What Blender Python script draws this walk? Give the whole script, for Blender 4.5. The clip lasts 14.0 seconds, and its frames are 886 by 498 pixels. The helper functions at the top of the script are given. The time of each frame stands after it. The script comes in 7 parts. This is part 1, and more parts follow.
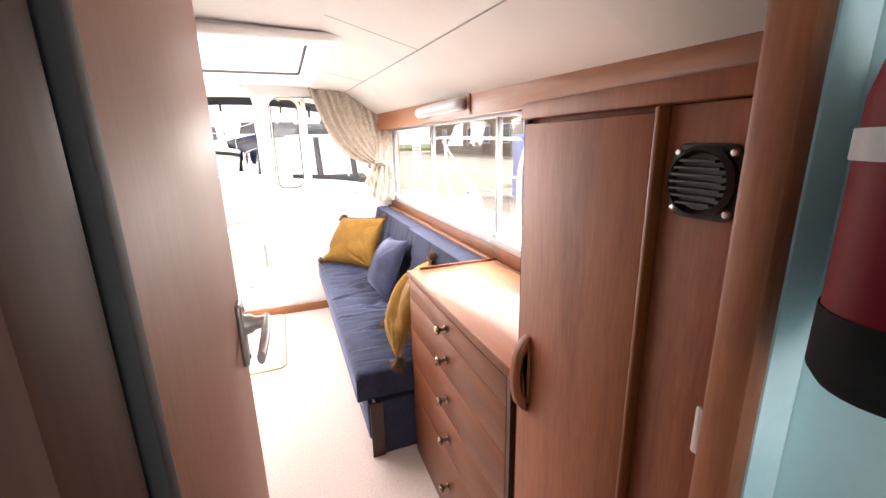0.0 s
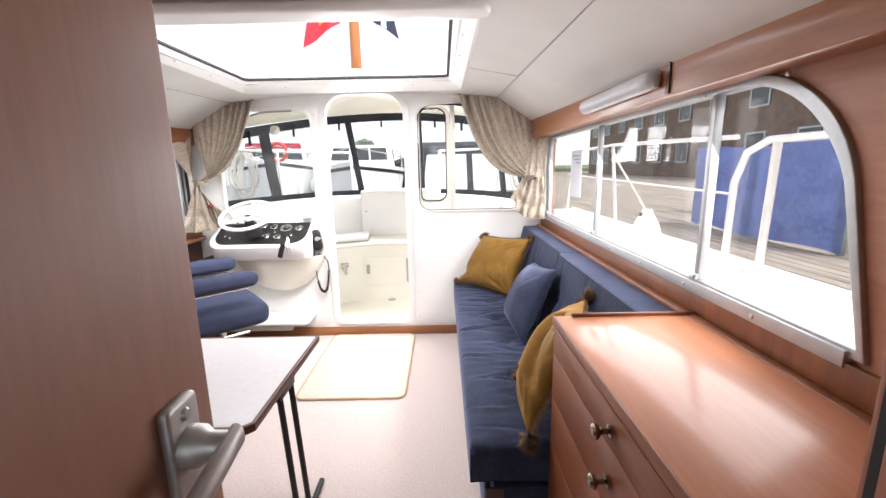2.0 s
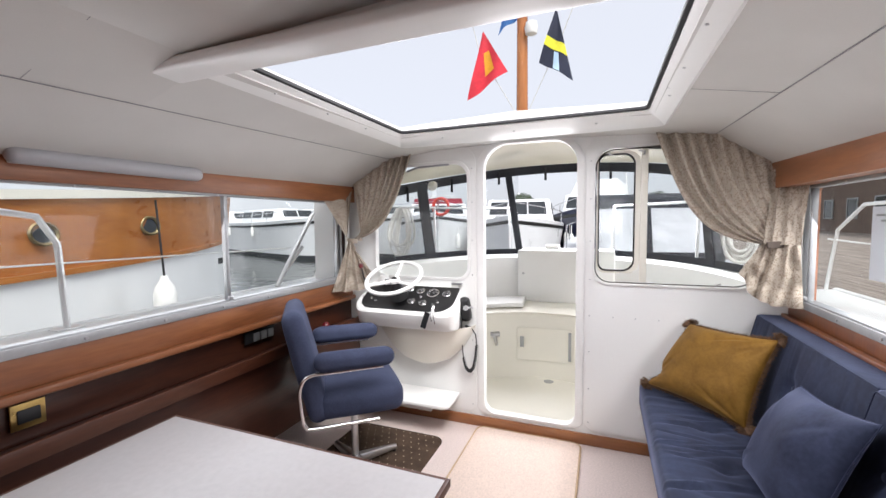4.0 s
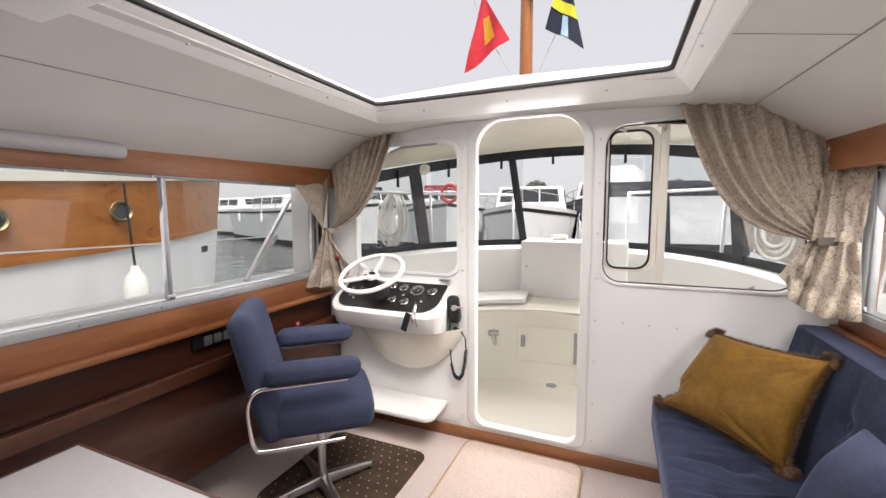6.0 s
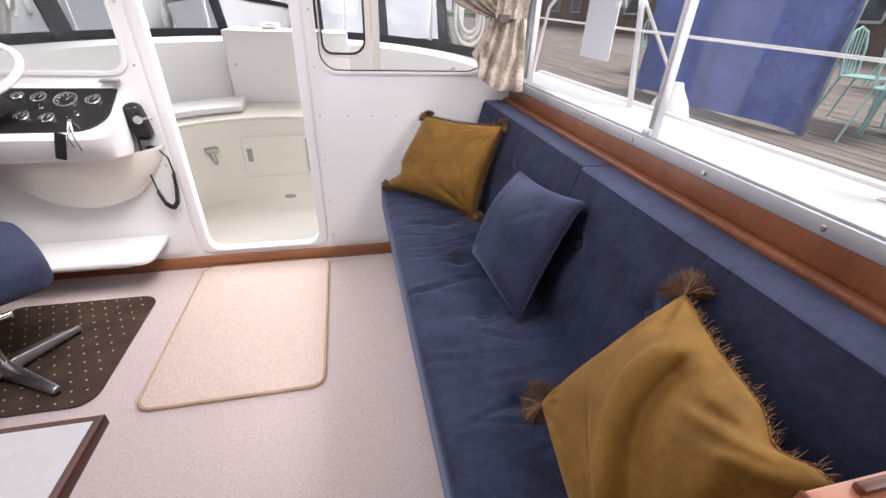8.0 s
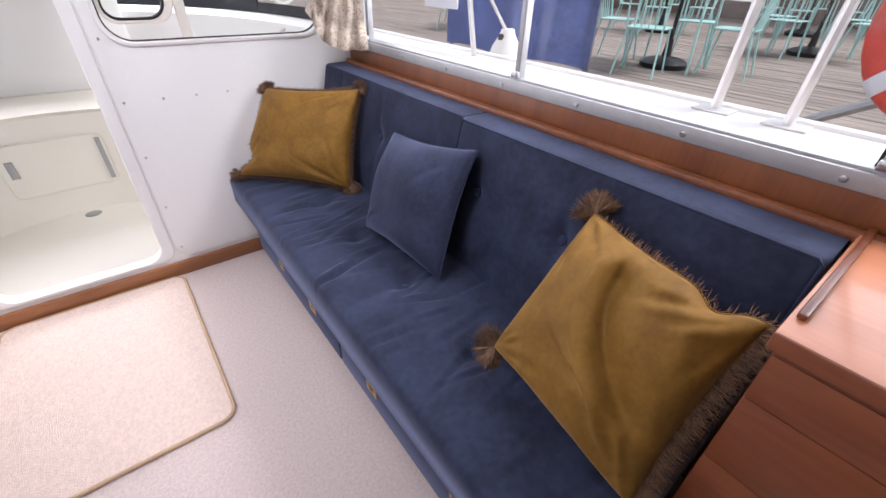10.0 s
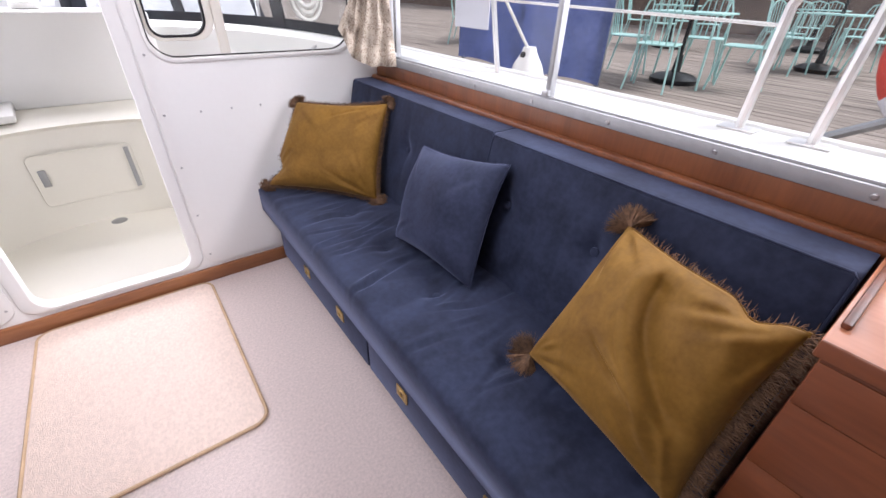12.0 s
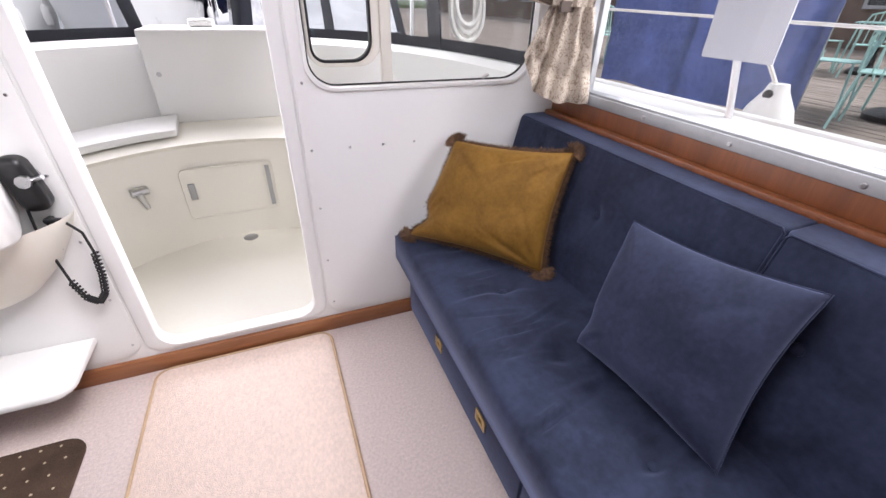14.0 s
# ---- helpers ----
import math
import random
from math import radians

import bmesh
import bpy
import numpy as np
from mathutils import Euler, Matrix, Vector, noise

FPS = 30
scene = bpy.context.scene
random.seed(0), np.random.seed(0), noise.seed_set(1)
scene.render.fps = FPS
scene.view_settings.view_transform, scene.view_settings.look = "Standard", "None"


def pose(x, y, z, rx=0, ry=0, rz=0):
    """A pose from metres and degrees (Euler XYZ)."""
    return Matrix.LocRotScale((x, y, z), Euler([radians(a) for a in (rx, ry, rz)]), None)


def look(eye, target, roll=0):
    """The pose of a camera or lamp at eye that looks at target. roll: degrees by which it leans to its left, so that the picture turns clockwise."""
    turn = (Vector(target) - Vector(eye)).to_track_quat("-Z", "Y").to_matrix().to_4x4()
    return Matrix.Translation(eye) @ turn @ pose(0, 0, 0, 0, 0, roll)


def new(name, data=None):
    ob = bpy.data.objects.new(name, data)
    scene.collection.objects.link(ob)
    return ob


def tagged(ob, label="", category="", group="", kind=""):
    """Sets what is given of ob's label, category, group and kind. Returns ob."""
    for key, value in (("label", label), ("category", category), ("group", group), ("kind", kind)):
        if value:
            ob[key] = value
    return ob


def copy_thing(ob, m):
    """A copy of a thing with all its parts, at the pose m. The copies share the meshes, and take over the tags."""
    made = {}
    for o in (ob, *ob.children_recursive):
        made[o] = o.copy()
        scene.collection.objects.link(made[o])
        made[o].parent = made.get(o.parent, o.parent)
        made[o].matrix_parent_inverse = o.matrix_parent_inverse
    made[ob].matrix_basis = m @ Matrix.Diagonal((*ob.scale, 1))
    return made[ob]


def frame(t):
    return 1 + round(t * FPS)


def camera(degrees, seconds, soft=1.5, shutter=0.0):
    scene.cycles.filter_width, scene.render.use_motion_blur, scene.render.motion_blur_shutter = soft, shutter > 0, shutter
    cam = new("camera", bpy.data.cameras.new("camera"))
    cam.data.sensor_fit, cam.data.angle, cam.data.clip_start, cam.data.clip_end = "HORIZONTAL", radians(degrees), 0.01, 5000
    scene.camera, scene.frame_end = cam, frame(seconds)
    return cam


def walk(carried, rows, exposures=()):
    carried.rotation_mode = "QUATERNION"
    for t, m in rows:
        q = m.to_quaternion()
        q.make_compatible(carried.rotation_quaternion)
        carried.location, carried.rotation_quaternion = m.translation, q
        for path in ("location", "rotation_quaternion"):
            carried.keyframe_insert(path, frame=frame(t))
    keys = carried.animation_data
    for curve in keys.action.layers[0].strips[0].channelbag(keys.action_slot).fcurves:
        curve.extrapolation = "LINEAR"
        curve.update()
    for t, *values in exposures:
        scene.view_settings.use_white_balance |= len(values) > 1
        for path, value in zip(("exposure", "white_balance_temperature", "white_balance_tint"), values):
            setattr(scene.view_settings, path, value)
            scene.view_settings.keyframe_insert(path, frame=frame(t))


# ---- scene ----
cam = camera(94.8, 14.0)
PATH = [
    (0, (0.355, 0.423, 1.406), (1.043, 2.232, 0.903), -1.2),
    (0.5, (0.42, 0.512, 1.407), (0.882, 2.412, 0.987), -2.0),
    (1, (0.51, 0.61, 1.374), (0.749, 2.547, 0.939), -2.5),
    (1.5, (0.516, 0.694, 1.35), (0.61, 2.643, 0.911), -2.1),
    (2, (0.476, 0.86, 1.329), (0.471, 2.82, 0.935), -1.1),
    (2.5, (0.43, 1.016, 1.366), (0.24, 2.982, 1.049), -1.1),
    (3, (0.386, 1.188, 1.344), (-0.074, 3.123, 1.133), -1.2),
    (3.5, (0.342, 1.327, 1.374), (-0.313, 3.211, 1.228), -0.8),
    (3.7, (0.339, 1.366, 1.371), (-0.364, 3.234, 1.239), -0.8),
    (5.8, (0.345, 1.766, 1.366), (-0.439, 3.601, 1.231), -0.2),
    (6, (0.362, 1.787, 1.373), (-0.425, 3.616, 1.181), -0.2),
    (6.5, (0.384, 1.771, 1.349), (-0.364, 3.589, 0.98), -0.6),
    (7, (0.39, 1.736, 1.323), (-0.2, 3.549, 0.72), -0.3),
    (7.5, (0.411, 1.797, 1.286), (0.288, 3.604, 0.439), 0.9),
    (8, (0.4, 1.88, 1.276), (0.805, 3.553, 0.258), 2.4),
    (8.5, (0.383, 1.946, 1.261), (1.029, 3.514, 0.2), 3.2),
    (9, (0.367, 2.0, 1.251), (1.179, 3.471, 0.166), 2.2),
    (11.3, (0.131, 1.968, 1.237), (1.25, 3.18, 0.106), 2.6),
    (11.5, (0.137, 1.977, 1.247), (1.24, 3.214, 0.128), 2.4),
    (12, (0.161, 2.012, 1.262), (1.192, 3.343, 0.183), 2.0),
    (12.5, (0.231, 2.089, 1.255), (1.157, 3.533, 0.226), 1.7),
    (13, (0.27, 2.189, 1.263), (1.081, 3.712, 0.251), 1.6),
    (13.5, (0.227, 2.356, 1.259), (0.957, 3.918, 0.245), 2.0),
    (14, (0.165, 2.552, 1.252), (0.824, 4.128, 0.212), 1.5),
]
EXPOSURES = [(0.0, 1.93, 7200, 16), (0.6, 1.92, 7050, 15), (1.5, 1.25, 6650, 11), (2.0, 1.05, 6500, 11), (2.5, 0.76, 6350, 11), (3.7, 0.46, 6300, 11), (6.5, 0.25, 6800, 13), (8.0, 0.37, 6350, 17), (9.0, 0.41, 6200, 18), (11.5, 0.53, 6150, 18), (14.0, 0.36, 6250, 17)]
walk(cam, [(t, look(eye, target, roll)) for t, eye, target, roll in PATH], EXPOSURES)

# ---- world and light ----
world = bpy.data.worlds.new("overcast_sky")
scene.world = world
world.use_nodes = True
wn, wl = world.node_tree.nodes, world.node_tree.links
sky = wn.new("ShaderNodeTexSky")
sky.sky_type, sky.sun_disc = "NISHITA", False
sky.sun_elevation, sky.sun_rotation = radians(52), radians(145)
sky.air_density, sky.dust_density, sky.ozone_density = 1.0, 4.0, 1.0
cloud = wn.new("ShaderNodeMixRGB")
cloud.inputs[0].default_value = 0.8
cloud.inputs[2].default_value = (7.3, 7.4, 7.8, 1)
wl.new(sky.outputs[0], cloud.inputs[1])
wl.new(cloud.outputs[0], wn["Background"].inputs[0])
wn["Background"].inputs[1].default_value = 0.10

sun = new("sun", bpy.data.lights.new("sun", "SUN"))
sun.data.energy, sun.data.angle, sun.data.color = 3.1, radians(30), (1, 0.97, 0.93)
sun.matrix_basis = look((0, 0, 0), (-0.6, 0.5, -0.95))


def window_light(name, at, toward, w, h, power):
    """An area lamp: sky light that comes in through an opening, or added fill."""
    lamp = new(name, bpy.data.lights.new(name, "AREA"))
    lamp.data.shape, lamp.data.size, lamp.data.size_y, lamp.data.energy = "RECTANGLE", w, h, power
    lamp.data.color = (1, 0.972, 0.99)
    lamp.matrix_basis = look(at, toward)
    return lamp


HATCH_LIGHT = window_light("hatch_light", (-0.1, 3.02, 1.99), (-0.1, 3.25, 0), 1.2, 1.0, 15.5)
window_light("starboard_window_light", (1.30, 2.75, 1.25), (0, 2.75, 0.55), 2.1, 0.5, 7.5)
window_light("port_window_light", (-1.46, 2.4, 1.25), (0, 2.4, 0.55), 2.6, 0.5, 5.6)
window_light("doorway_light", (-0.1, 4.12, 1.0), (-0.1, 0, 0.75), 0.5, 1.6, 4.5)
# fill lamp added before the solid passage end wall; no window is built there
window_light("passage_fill_light", (0.45, -1.1, 1.45), (0.45, 0.6, 1.2), 0.4, 0.6, 2.8)
window_light("canopy_light", (-0.1, 6.2, 1.55), (-0.1, 5.35, 0.0), 2.2, 0.8, 50)

# ---- materials ----
def material(name, color, rough=0.5, metal=0.0, vary=0.12, scale=8.0, stretch=(1, 1, 1), fine=60.0, bump=0.1, bump_d=0.002,
             second=None, spec=0.5, sheen=0.0, coat=0.0, random=0.0, distort=0.0, rv=0.08):
    """A surface with colour variation at two scales and fine relief."""
    m = bpy.data.materials.new(name)
    m.use_nodes = True
    n, l = m.node_tree.nodes, m.node_tree.links
    b = n["Principled BSDF"]
    tc, mp = n.new("ShaderNodeTexCoord"), n.new("ShaderNodeMapping")
    l.new(tc.outputs["Object"], mp.inputs[0])
    mp.inputs["Scale"].default_value = stretch
    a, f = n.new("ShaderNodeTexNoise"), n.new("ShaderNodeTexNoise")
    a.inputs["Scale"].default_value, f.inputs["Scale"].default_value = scale, fine
    a.inputs["Detail"].default_value, f.inputs["Detail"].default_value = 5, 3
    a.inputs["Distortion"].default_value = distort
    for t in (a, f):
        l.new(mp.outputs[0], t.inputs["Vector"])
    add = n.new("ShaderNodeMath")
    add.operation = "MULTIPLY_ADD"
    l.new(f.outputs[0], add.inputs[0])
    add.inputs[1].default_value = 0.5
    l.new(a.outputs[0], add.inputs[2])
    ramp = n.new("ShaderNodeValToRGB")
    dark = second or tuple(c * (1 - vary * 2) for c in color)
    light = color if second else tuple(min(1, c * (1 + vary)) for c in color)
    ramp.color_ramp.elements[0].position, ramp.color_ramp.elements[1].position = 0.5, 1.0
    ramp.color_ramp.elements[0].color, ramp.color_ramp.elements[1].color = (*dark, 1), (*light, 1)
    l.new(add.outputs[0], ramp.inputs[0])
    out = ramp.outputs[0]
    if random:
        oi, hv = n.new("ShaderNodeObjectInfo"), n.new("ShaderNodeHueSaturation")
        mr = n.new("ShaderNodeMapRange")
        mr.inputs[3].default_value, mr.inputs[4].default_value = 1 - random, 1 + random
        l.new(oi.outputs["Random"], mr.inputs[0])
        l.new(mr.outputs[0], hv.inputs["Value"])
        l.new(out, hv.inputs["Color"])
        out = hv.outputs[0]
    l.new(out, b.inputs["Base Color"])
    rr = n.new("ShaderNodeMapRange")
    rr.inputs[3].default_value, rr.inputs[4].default_value = max(0.02, rough - rv), min(1, rough + rv)
    l.new(a.outputs[0], rr.inputs[0])
    l.new(rr.outputs[0], b.inputs["Roughness"])
    b.inputs["Metallic"].default_value = metal
    b.inputs["Specular IOR Level"].default_value = spec
    b.inputs["Sheen Weight"].default_value = sheen
    b.inputs["Sheen Roughness"].default_value = 0.4
    if sheen:
        top = max(color)
        b.inputs["Sheen Tint"].default_value = (*[0.25 + 0.75 * c / top for c in color], 1)
    b.inputs["Coat Weight"].default_value = coat
    b.inputs["Coat Roughness"].default_value = 0.12
    if bump:
        bp = n.new("ShaderNodeBump")
        bp.inputs["Strength"].default_value, bp.inputs["Distance"].default_value = bump, bump_d
        l.new(f.outputs[0], bp.inputs["Height"])
        l.new(bp.outputs[0], b.inputs["Normal"])
    return m


def pane_material(name, tint=(0.97, 0.985, 0.98), gloss_rough=0.02, haze=0.0, haze_color=(0.8, 0.8, 0.82)):
    m = bpy.data.materials.new(name)
    m.use_nodes = True
    n, l = m.node_tree.nodes, m.node_tree.links
    n.remove(n["Principled BSDF"])
    tr, gl = n.new("ShaderNodeBsdfTransparent"), n.new("ShaderNodeBsdfGlossy")
    mx, lw, fr = n.new("ShaderNodeMixShader"), n.new("ShaderNodeLayerWeight"), n.new("ShaderNodeMath")
    tr.inputs[0].default_value = (*tint, 1)
    gl.inputs["Roughness"].default_value = gloss_rough
    pw = n.new("ShaderNodeMath")
    pw.operation, fr.operation = "POWER", "MULTIPLY_ADD"
    l.new(lw.outputs["Facing"], pw.inputs[0])
    pw.inputs[1].default_value = 5.0
    l.new(pw.outputs[0], fr.inputs[0])
    fr.inputs[1].default_value, fr.inputs[2].default_value = 0.28, 0.015
    l.new(fr.outputs[0], mx.inputs[0])
    l.new(tr.outputs[0], mx.inputs[1])
    l.new(gl.outputs[0], mx.inputs[2])
    out = mx.outputs[0]
    if haze:
        df, m2, ns = n.new("ShaderNodeBsdfDiffuse"), n.new("ShaderNodeMixShader"), n.new("ShaderNodeTexNoise")
        df.inputs[0].default_value = (*haze_color, 1)
        ns.inputs["Scale"].default_value = 5
        mr = n.new("ShaderNodeMapRange")
        mr.inputs[3].default_value, mr.inputs[4].default_value = 0.0, haze * 2
        l.new(ns.outputs[0], mr.inputs[0])
        l.new(mr.outputs[0], m2.inputs[0])
        l.new(out, m2.inputs[1])
        l.new(df.outputs[0], m2.inputs[2])
        out = m2.outputs[0]
    l.new(out, n["Material Output"].inputs[0])
    return m


def wood(name, light, dark, along="y", rough=0.35, coat=0.25, fine=90):
    st = {"x": (0.12, 1, 1), "y": (1, 0.12, 1), "z": (1, 1, 0.12)}[along]
    return material(name, light, rough, second=dark, scale=14, stretch=st, fine=fine, bump=0.08, coat=coat, distort=0.6)


TEAK_Z = wood("teak_upright_grain", (0.34, 0.108, 0.045), (0.17, 0.047, 0.019), "z", 0.5, 0.0, 170)
TEAK_D = wood("lacquered_door_veneer", (0.315, 0.150, 0.097), (0.24, 0.108, 0.066), "z", 0.5, 0.0, 150)
TEAK_Y = wood("teak_long_grain", (0.34, 0.13, 0.05), (0.19, 0.066, 0.025), "y", 0.4, 0.15)
TEAK_X = wood("teak_cross_grain", (0.36, 0.15, 0.06), (0.22, 0.08, 0.03), "x")
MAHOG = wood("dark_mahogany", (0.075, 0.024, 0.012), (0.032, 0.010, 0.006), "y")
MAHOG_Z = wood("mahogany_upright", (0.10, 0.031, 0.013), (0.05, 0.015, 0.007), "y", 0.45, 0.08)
TEAK_DEEP = wood("deep_orange_teak", (0.24, 0.078, 0.023), (0.14, 0.042, 0.012), "z", 0.42, 0.12, 120)
PALETEAK = wood("pale_teak_lining", (0.42, 0.19, 0.11), (0.30, 0.125, 0.07), "y", 0.45, 0.1)
# left jamb: its shade is put into a darker wood colour
JAMB = material("shaded_jamb_wood", (0.085, 0.036, 0.022), 0.6, second=(0.05, 0.02, 0.012), scale=14, stretch=(1, 1, 0.1), fine=120, bump=0.08, spec=0.2)
CASTALU = material("cast_aluminium", (0.50, 0.49, 0.48), 0.48, 0.75, vary=0.08, scale=40, bump=0.05)
# sky glare on the chest top is lightened into this wood colour
CHESTTOP_LIT = wood("chest_top_lit_wood", (0.54, 0.23, 0.125), (0.42, 0.16, 0.075), "y", 0.42, 0.45)
# drawer fronts: the shade on that side is darkened into the colour
CHESTFRONT_SHADED = wood("chest_drawer_shaded_wood", (0.205, 0.060, 0.020), (0.115, 0.031, 0.010), "y", 0.42, 0.1)
EXTRED = material("dull_red_enamel", (0.12, 0.002, 0.007), 0.6, vary=0.08, spec=0.15)
EXTBLACK = material("matt_black_plastic", (0.01, 0.01, 0.01), 0.8, vary=0.2, bump=0.05, spec=0.1)
# carcass of the same chest, its shade darkened into the colour
CHEST_SHADED = wood("chest_carcass_shaded_wood", (0.165, 0.044, 0.013), (0.085, 0.021, 0.006), "y", 0.42, 0.1)
DARKEDGE = material("dark_stained_edge", (0.045, 0.017, 0.01), 0.4)
LAMINATE = material("grey_white_laminate", (0.50, 0.485, 0.485), 0.35, vary=0.03, scale=40, bump=0.02)
GELCOAT = material("white_gelcoat", (0.80, 0.80, 0.785), 0.32, vary=0.008, scale=3, bump=0.01, coat=0.15, rv=0.015)
CREAM = material("cream_gelcoat", (0.80, 0.775, 0.69), 0.36, vary=0.008, scale=3, bump=0.01, coat=0.1, rv=0.015)
HEADLINER = material("white_headliner_vinyl", (0.60, 0.59, 0.565), 0.55, vary=0.03, scale=4, fine=350, bump=0.12, bump_d=0.001)
CARPET = material("cream_berber_carpet", (0.80, 0.68, 0.635), 0.95, vary=0.08, scale=110, fine=380, bump=1.0, bump_d=0.006, spec=0.1)
MATCREAM = material("cream_loop_mat", (0.80, 0.655, 0.565), 0.95, vary=0.07, scale=120, fine=420, bump=1.0, bump_d=0.005, spec=0.1, stretch=(1, 0.6, 1))
MATEDGE = material("mat_binding", (0.52, 0.36, 0.22), 0.8, fine=200, bump=0.4)
MATBROWN = material("brown_rubber_backed_mat", (0.085, 0.058, 0.042), 0.95, vary=0.2, fine=300, bump=0.8, bump_d=0.004, spec=0.1)
DOTS = material("pale_mat_dots", (0.5, 0.42, 0.3), 0.8)
VELVET = material("navy_velvet", (0.031, 0.040, 0.077), 0.8, second=(0.012, 0.0155, 0.032), scale=7, fine=55, bump=0.12, sheen=0.30, spec=0.2, distort=0.8)
VELVET2 = material("navy_velvet_cushion", (0.032, 0.040, 0.078), 0.8, second=(0.014, 0.018, 0.038), scale=8, fine=70, bump=0.15, sheen=0.32, spec=0.2, distort=0.8)
CHAIRBLUE = material("blue_grey_chair_cloth", (0.046, 0.055, 0.098), 0.85, second=(0.028, 0.034, 0.062), scale=6, fine=120, bump=0.15, sheen=0.08, spec=0.15, distort=0.5)
GOLD = material("mustard_velvet", (0.22, 0.115, 0.019), 0.65, second=(0.14, 0.068, 0.009), scale=16, fine=90, bump=0.2, sheen=0.3, spec=0.2, distort=0.6)
FRINGE = material("brown_fringe", (0.18, 0.10, 0.055), 0.9, vary=0.3, scale=90, random=0.2)
CHROME = material("chrome", (0.75, 0.75, 0.76), 0.12, 1.0, vary=0.03, bump=0)
STEEL = material("brushed_steel", (0.55, 0.55, 0.56), 0.3, 1.0, vary=0.06, bump=0.03)
ALU = material("grey_aluminium", (0.40, 0.41, 0.42), 0.45, 0.85, vary=0.06, scale=20, bump=0.03)
RAILALU = material("pale_anodised_aluminium", (0.44, 0.45, 0.46), 0.5, 0.5, vary=0.05, scale=20, bump=0.03)
RAILSTEEL = material("weathered_rail_steel", (0.80, 0.80, 0.80), 0.38, 0.7, vary=0.05, scale=20, bump=0.02)
ROOFLINING = material("cream_roof_lining", (0.56, 0.53, 0.45), 0.55, vary=0.05, scale=3, fine=120, bump=0.05)
BRONZE = material("dull_bronze", (0.30, 0.24, 0.13), 0.4, 0.9, vary=0.2, bump=0.03)
VINYLPANE = material("hazy_vinyl_window", (0.62, 0.63, 0.66), 0.22, vary=0.16, scale=2.2, distort=0.8, fine=30, bump=0.1)
BRASS = material("brass", (0.55, 0.38, 0.14), 0.28, 1.0, vary=0.15, bump=0.02)
DARKBRASS = material("tarnished_brass", (0.27, 0.22, 0.16), 0.22, 1.0, vary=0.25, scale=60, bump=0.02)
BLACK = material("black_plastic", (0.012, 0.012, 0.013), 0.4, vary=0.2, bump=0.05)
RUBBER = material("black_rubber", (0.01, 0.01, 0.011), 0.7, bump=0.05)
CANVAS = material("navy_black_canvas", (0.012, 0.014, 0.022), 0.8, fine=300, bump=0.3)
BLACKMETAL = material("black_painted_steel", (0.02, 0.02, 0.02), 0.45, 0.3)
WHITEPL = material("white_plastic", (0.78, 0.78, 0.76), 0.35, vary=0.02, bump=0.02)
TEALPAINT = material("pale_turquoise_paint", (0.61, 0.80, 0.84), 0.4, vary=0.03, scale=5, fine=80, bump=0.08)
REDPAINT = material("red_enamel", (0.10, 0.002, 0.006), 0.4, vary=0.08, coat=0.1)
REDPLASTIC = material("red_buoy_plastic", (0.62, 0.065, 0.045), 0.5, vary=0.12, scale=10)
GREYSTRAP = material("grey_strap", (0.3, 0.3, 0.31), 0.6)
ROPE = material("white_rope", (0.72, 0.70, 0.66), 0.85, fine=150, bump=0.6)
VARNISH = wood("varnished_planking", (0.46, 0.18, 0.04), (0.30, 0.10, 0.02), "y", 0.3, 0.15)
MASTWOOD = wood("varnished_mast", (0.50, 0.19, 0.05), (0.34, 0.11, 0.025), "z", 0.25, 0.5)
HULLWHITE = material("white_hull_paint", (0.86, 0.87, 0.88), 0.3, vary=0.03, scale=1.2, bump=0.02)
HULLGREY = material("grey_white_hull", (0.60, 0.61, 0.62), 0.3, vary=0.06, scale=1.5, bump=0.02)
HULLNAVY = material("navy_hull", (0.015, 0.022, 0.07), 0.3)
DARKGLASS = material("dark_boat_glass", (0.035, 0.04, 0.045), 0.08, vary=0.2, scale=2, bump=0)
REDCANVAS = material("red_canvas", (0.30, 0.03, 0.05), 0.8, vary=0.15, scale=4)
BLUETARP = material("blue_tarpaulin", (0.21, 0.26, 0.50), 0.6, vary=0.2, scale=1.6, fine=25, bump=0.3, bump_d=0.01)
TEALMETAL = material("mint_green_metal", (0.38, 0.62, 0.58), 0.4, vary=0.06)
DECKING = material("grey_weathered_decking", (0.38, 0.32, 0.275), 0.8, second=(0.15, 0.12, 0.10), scale=9, stretch=(1, 0.08, 1), fine=40, bump=0.3, random=0.25)
PALETIMBER = material("pale_weathered_timber", (0.50, 0.42, 0.32), 0.8, second=(0.30, 0.24, 0.18), scale=6, stretch=(1, 0.1, 1), fine=40, bump=0.3)
BRICKWALL = material("brown_building_wall", (0.16, 0.11, 0.085), 0.8, vary=0.2, scale=3)
PAPER = material("printed_sheet", (0.66, 0.66, 0.72), 0.5, vary=0.03)
ROOFTILE = material("slate_roof", (0.10, 0.09, 0.09), 0.7, vary=0.2, scale=4)
LEAF = material("dark_green_leaves", (0.055, 0.085, 0.035), 0.6, vary=0.3, scale=3, random=0.3)
BARK = material("bark", (0.1, 0.075, 0.055), 0.9, vary=0.2)
FLAGRED = material("red_flag_cloth", (0.62, 0.03, 0.05), 0.8)
FLAGBLUE = material("blue_flag_cloth", (0.05, 0.16, 0.42), 0.8)
FLAGDARK = material("dark_navy_flag_cloth", (0.02, 0.025, 0.05), 0.8)
YELLOW = material("yellow_cloth", (0.75, 0.72, 0.05), 0.8)
ORANGE = material("gold_emblem_print", (0.75, 0.35, 0.02), 0.8)
SKYBLUE = material("pale_blue_print", (0.45, 0.62, 0.8), 0.7)
PANE = pane_material("window_pane")
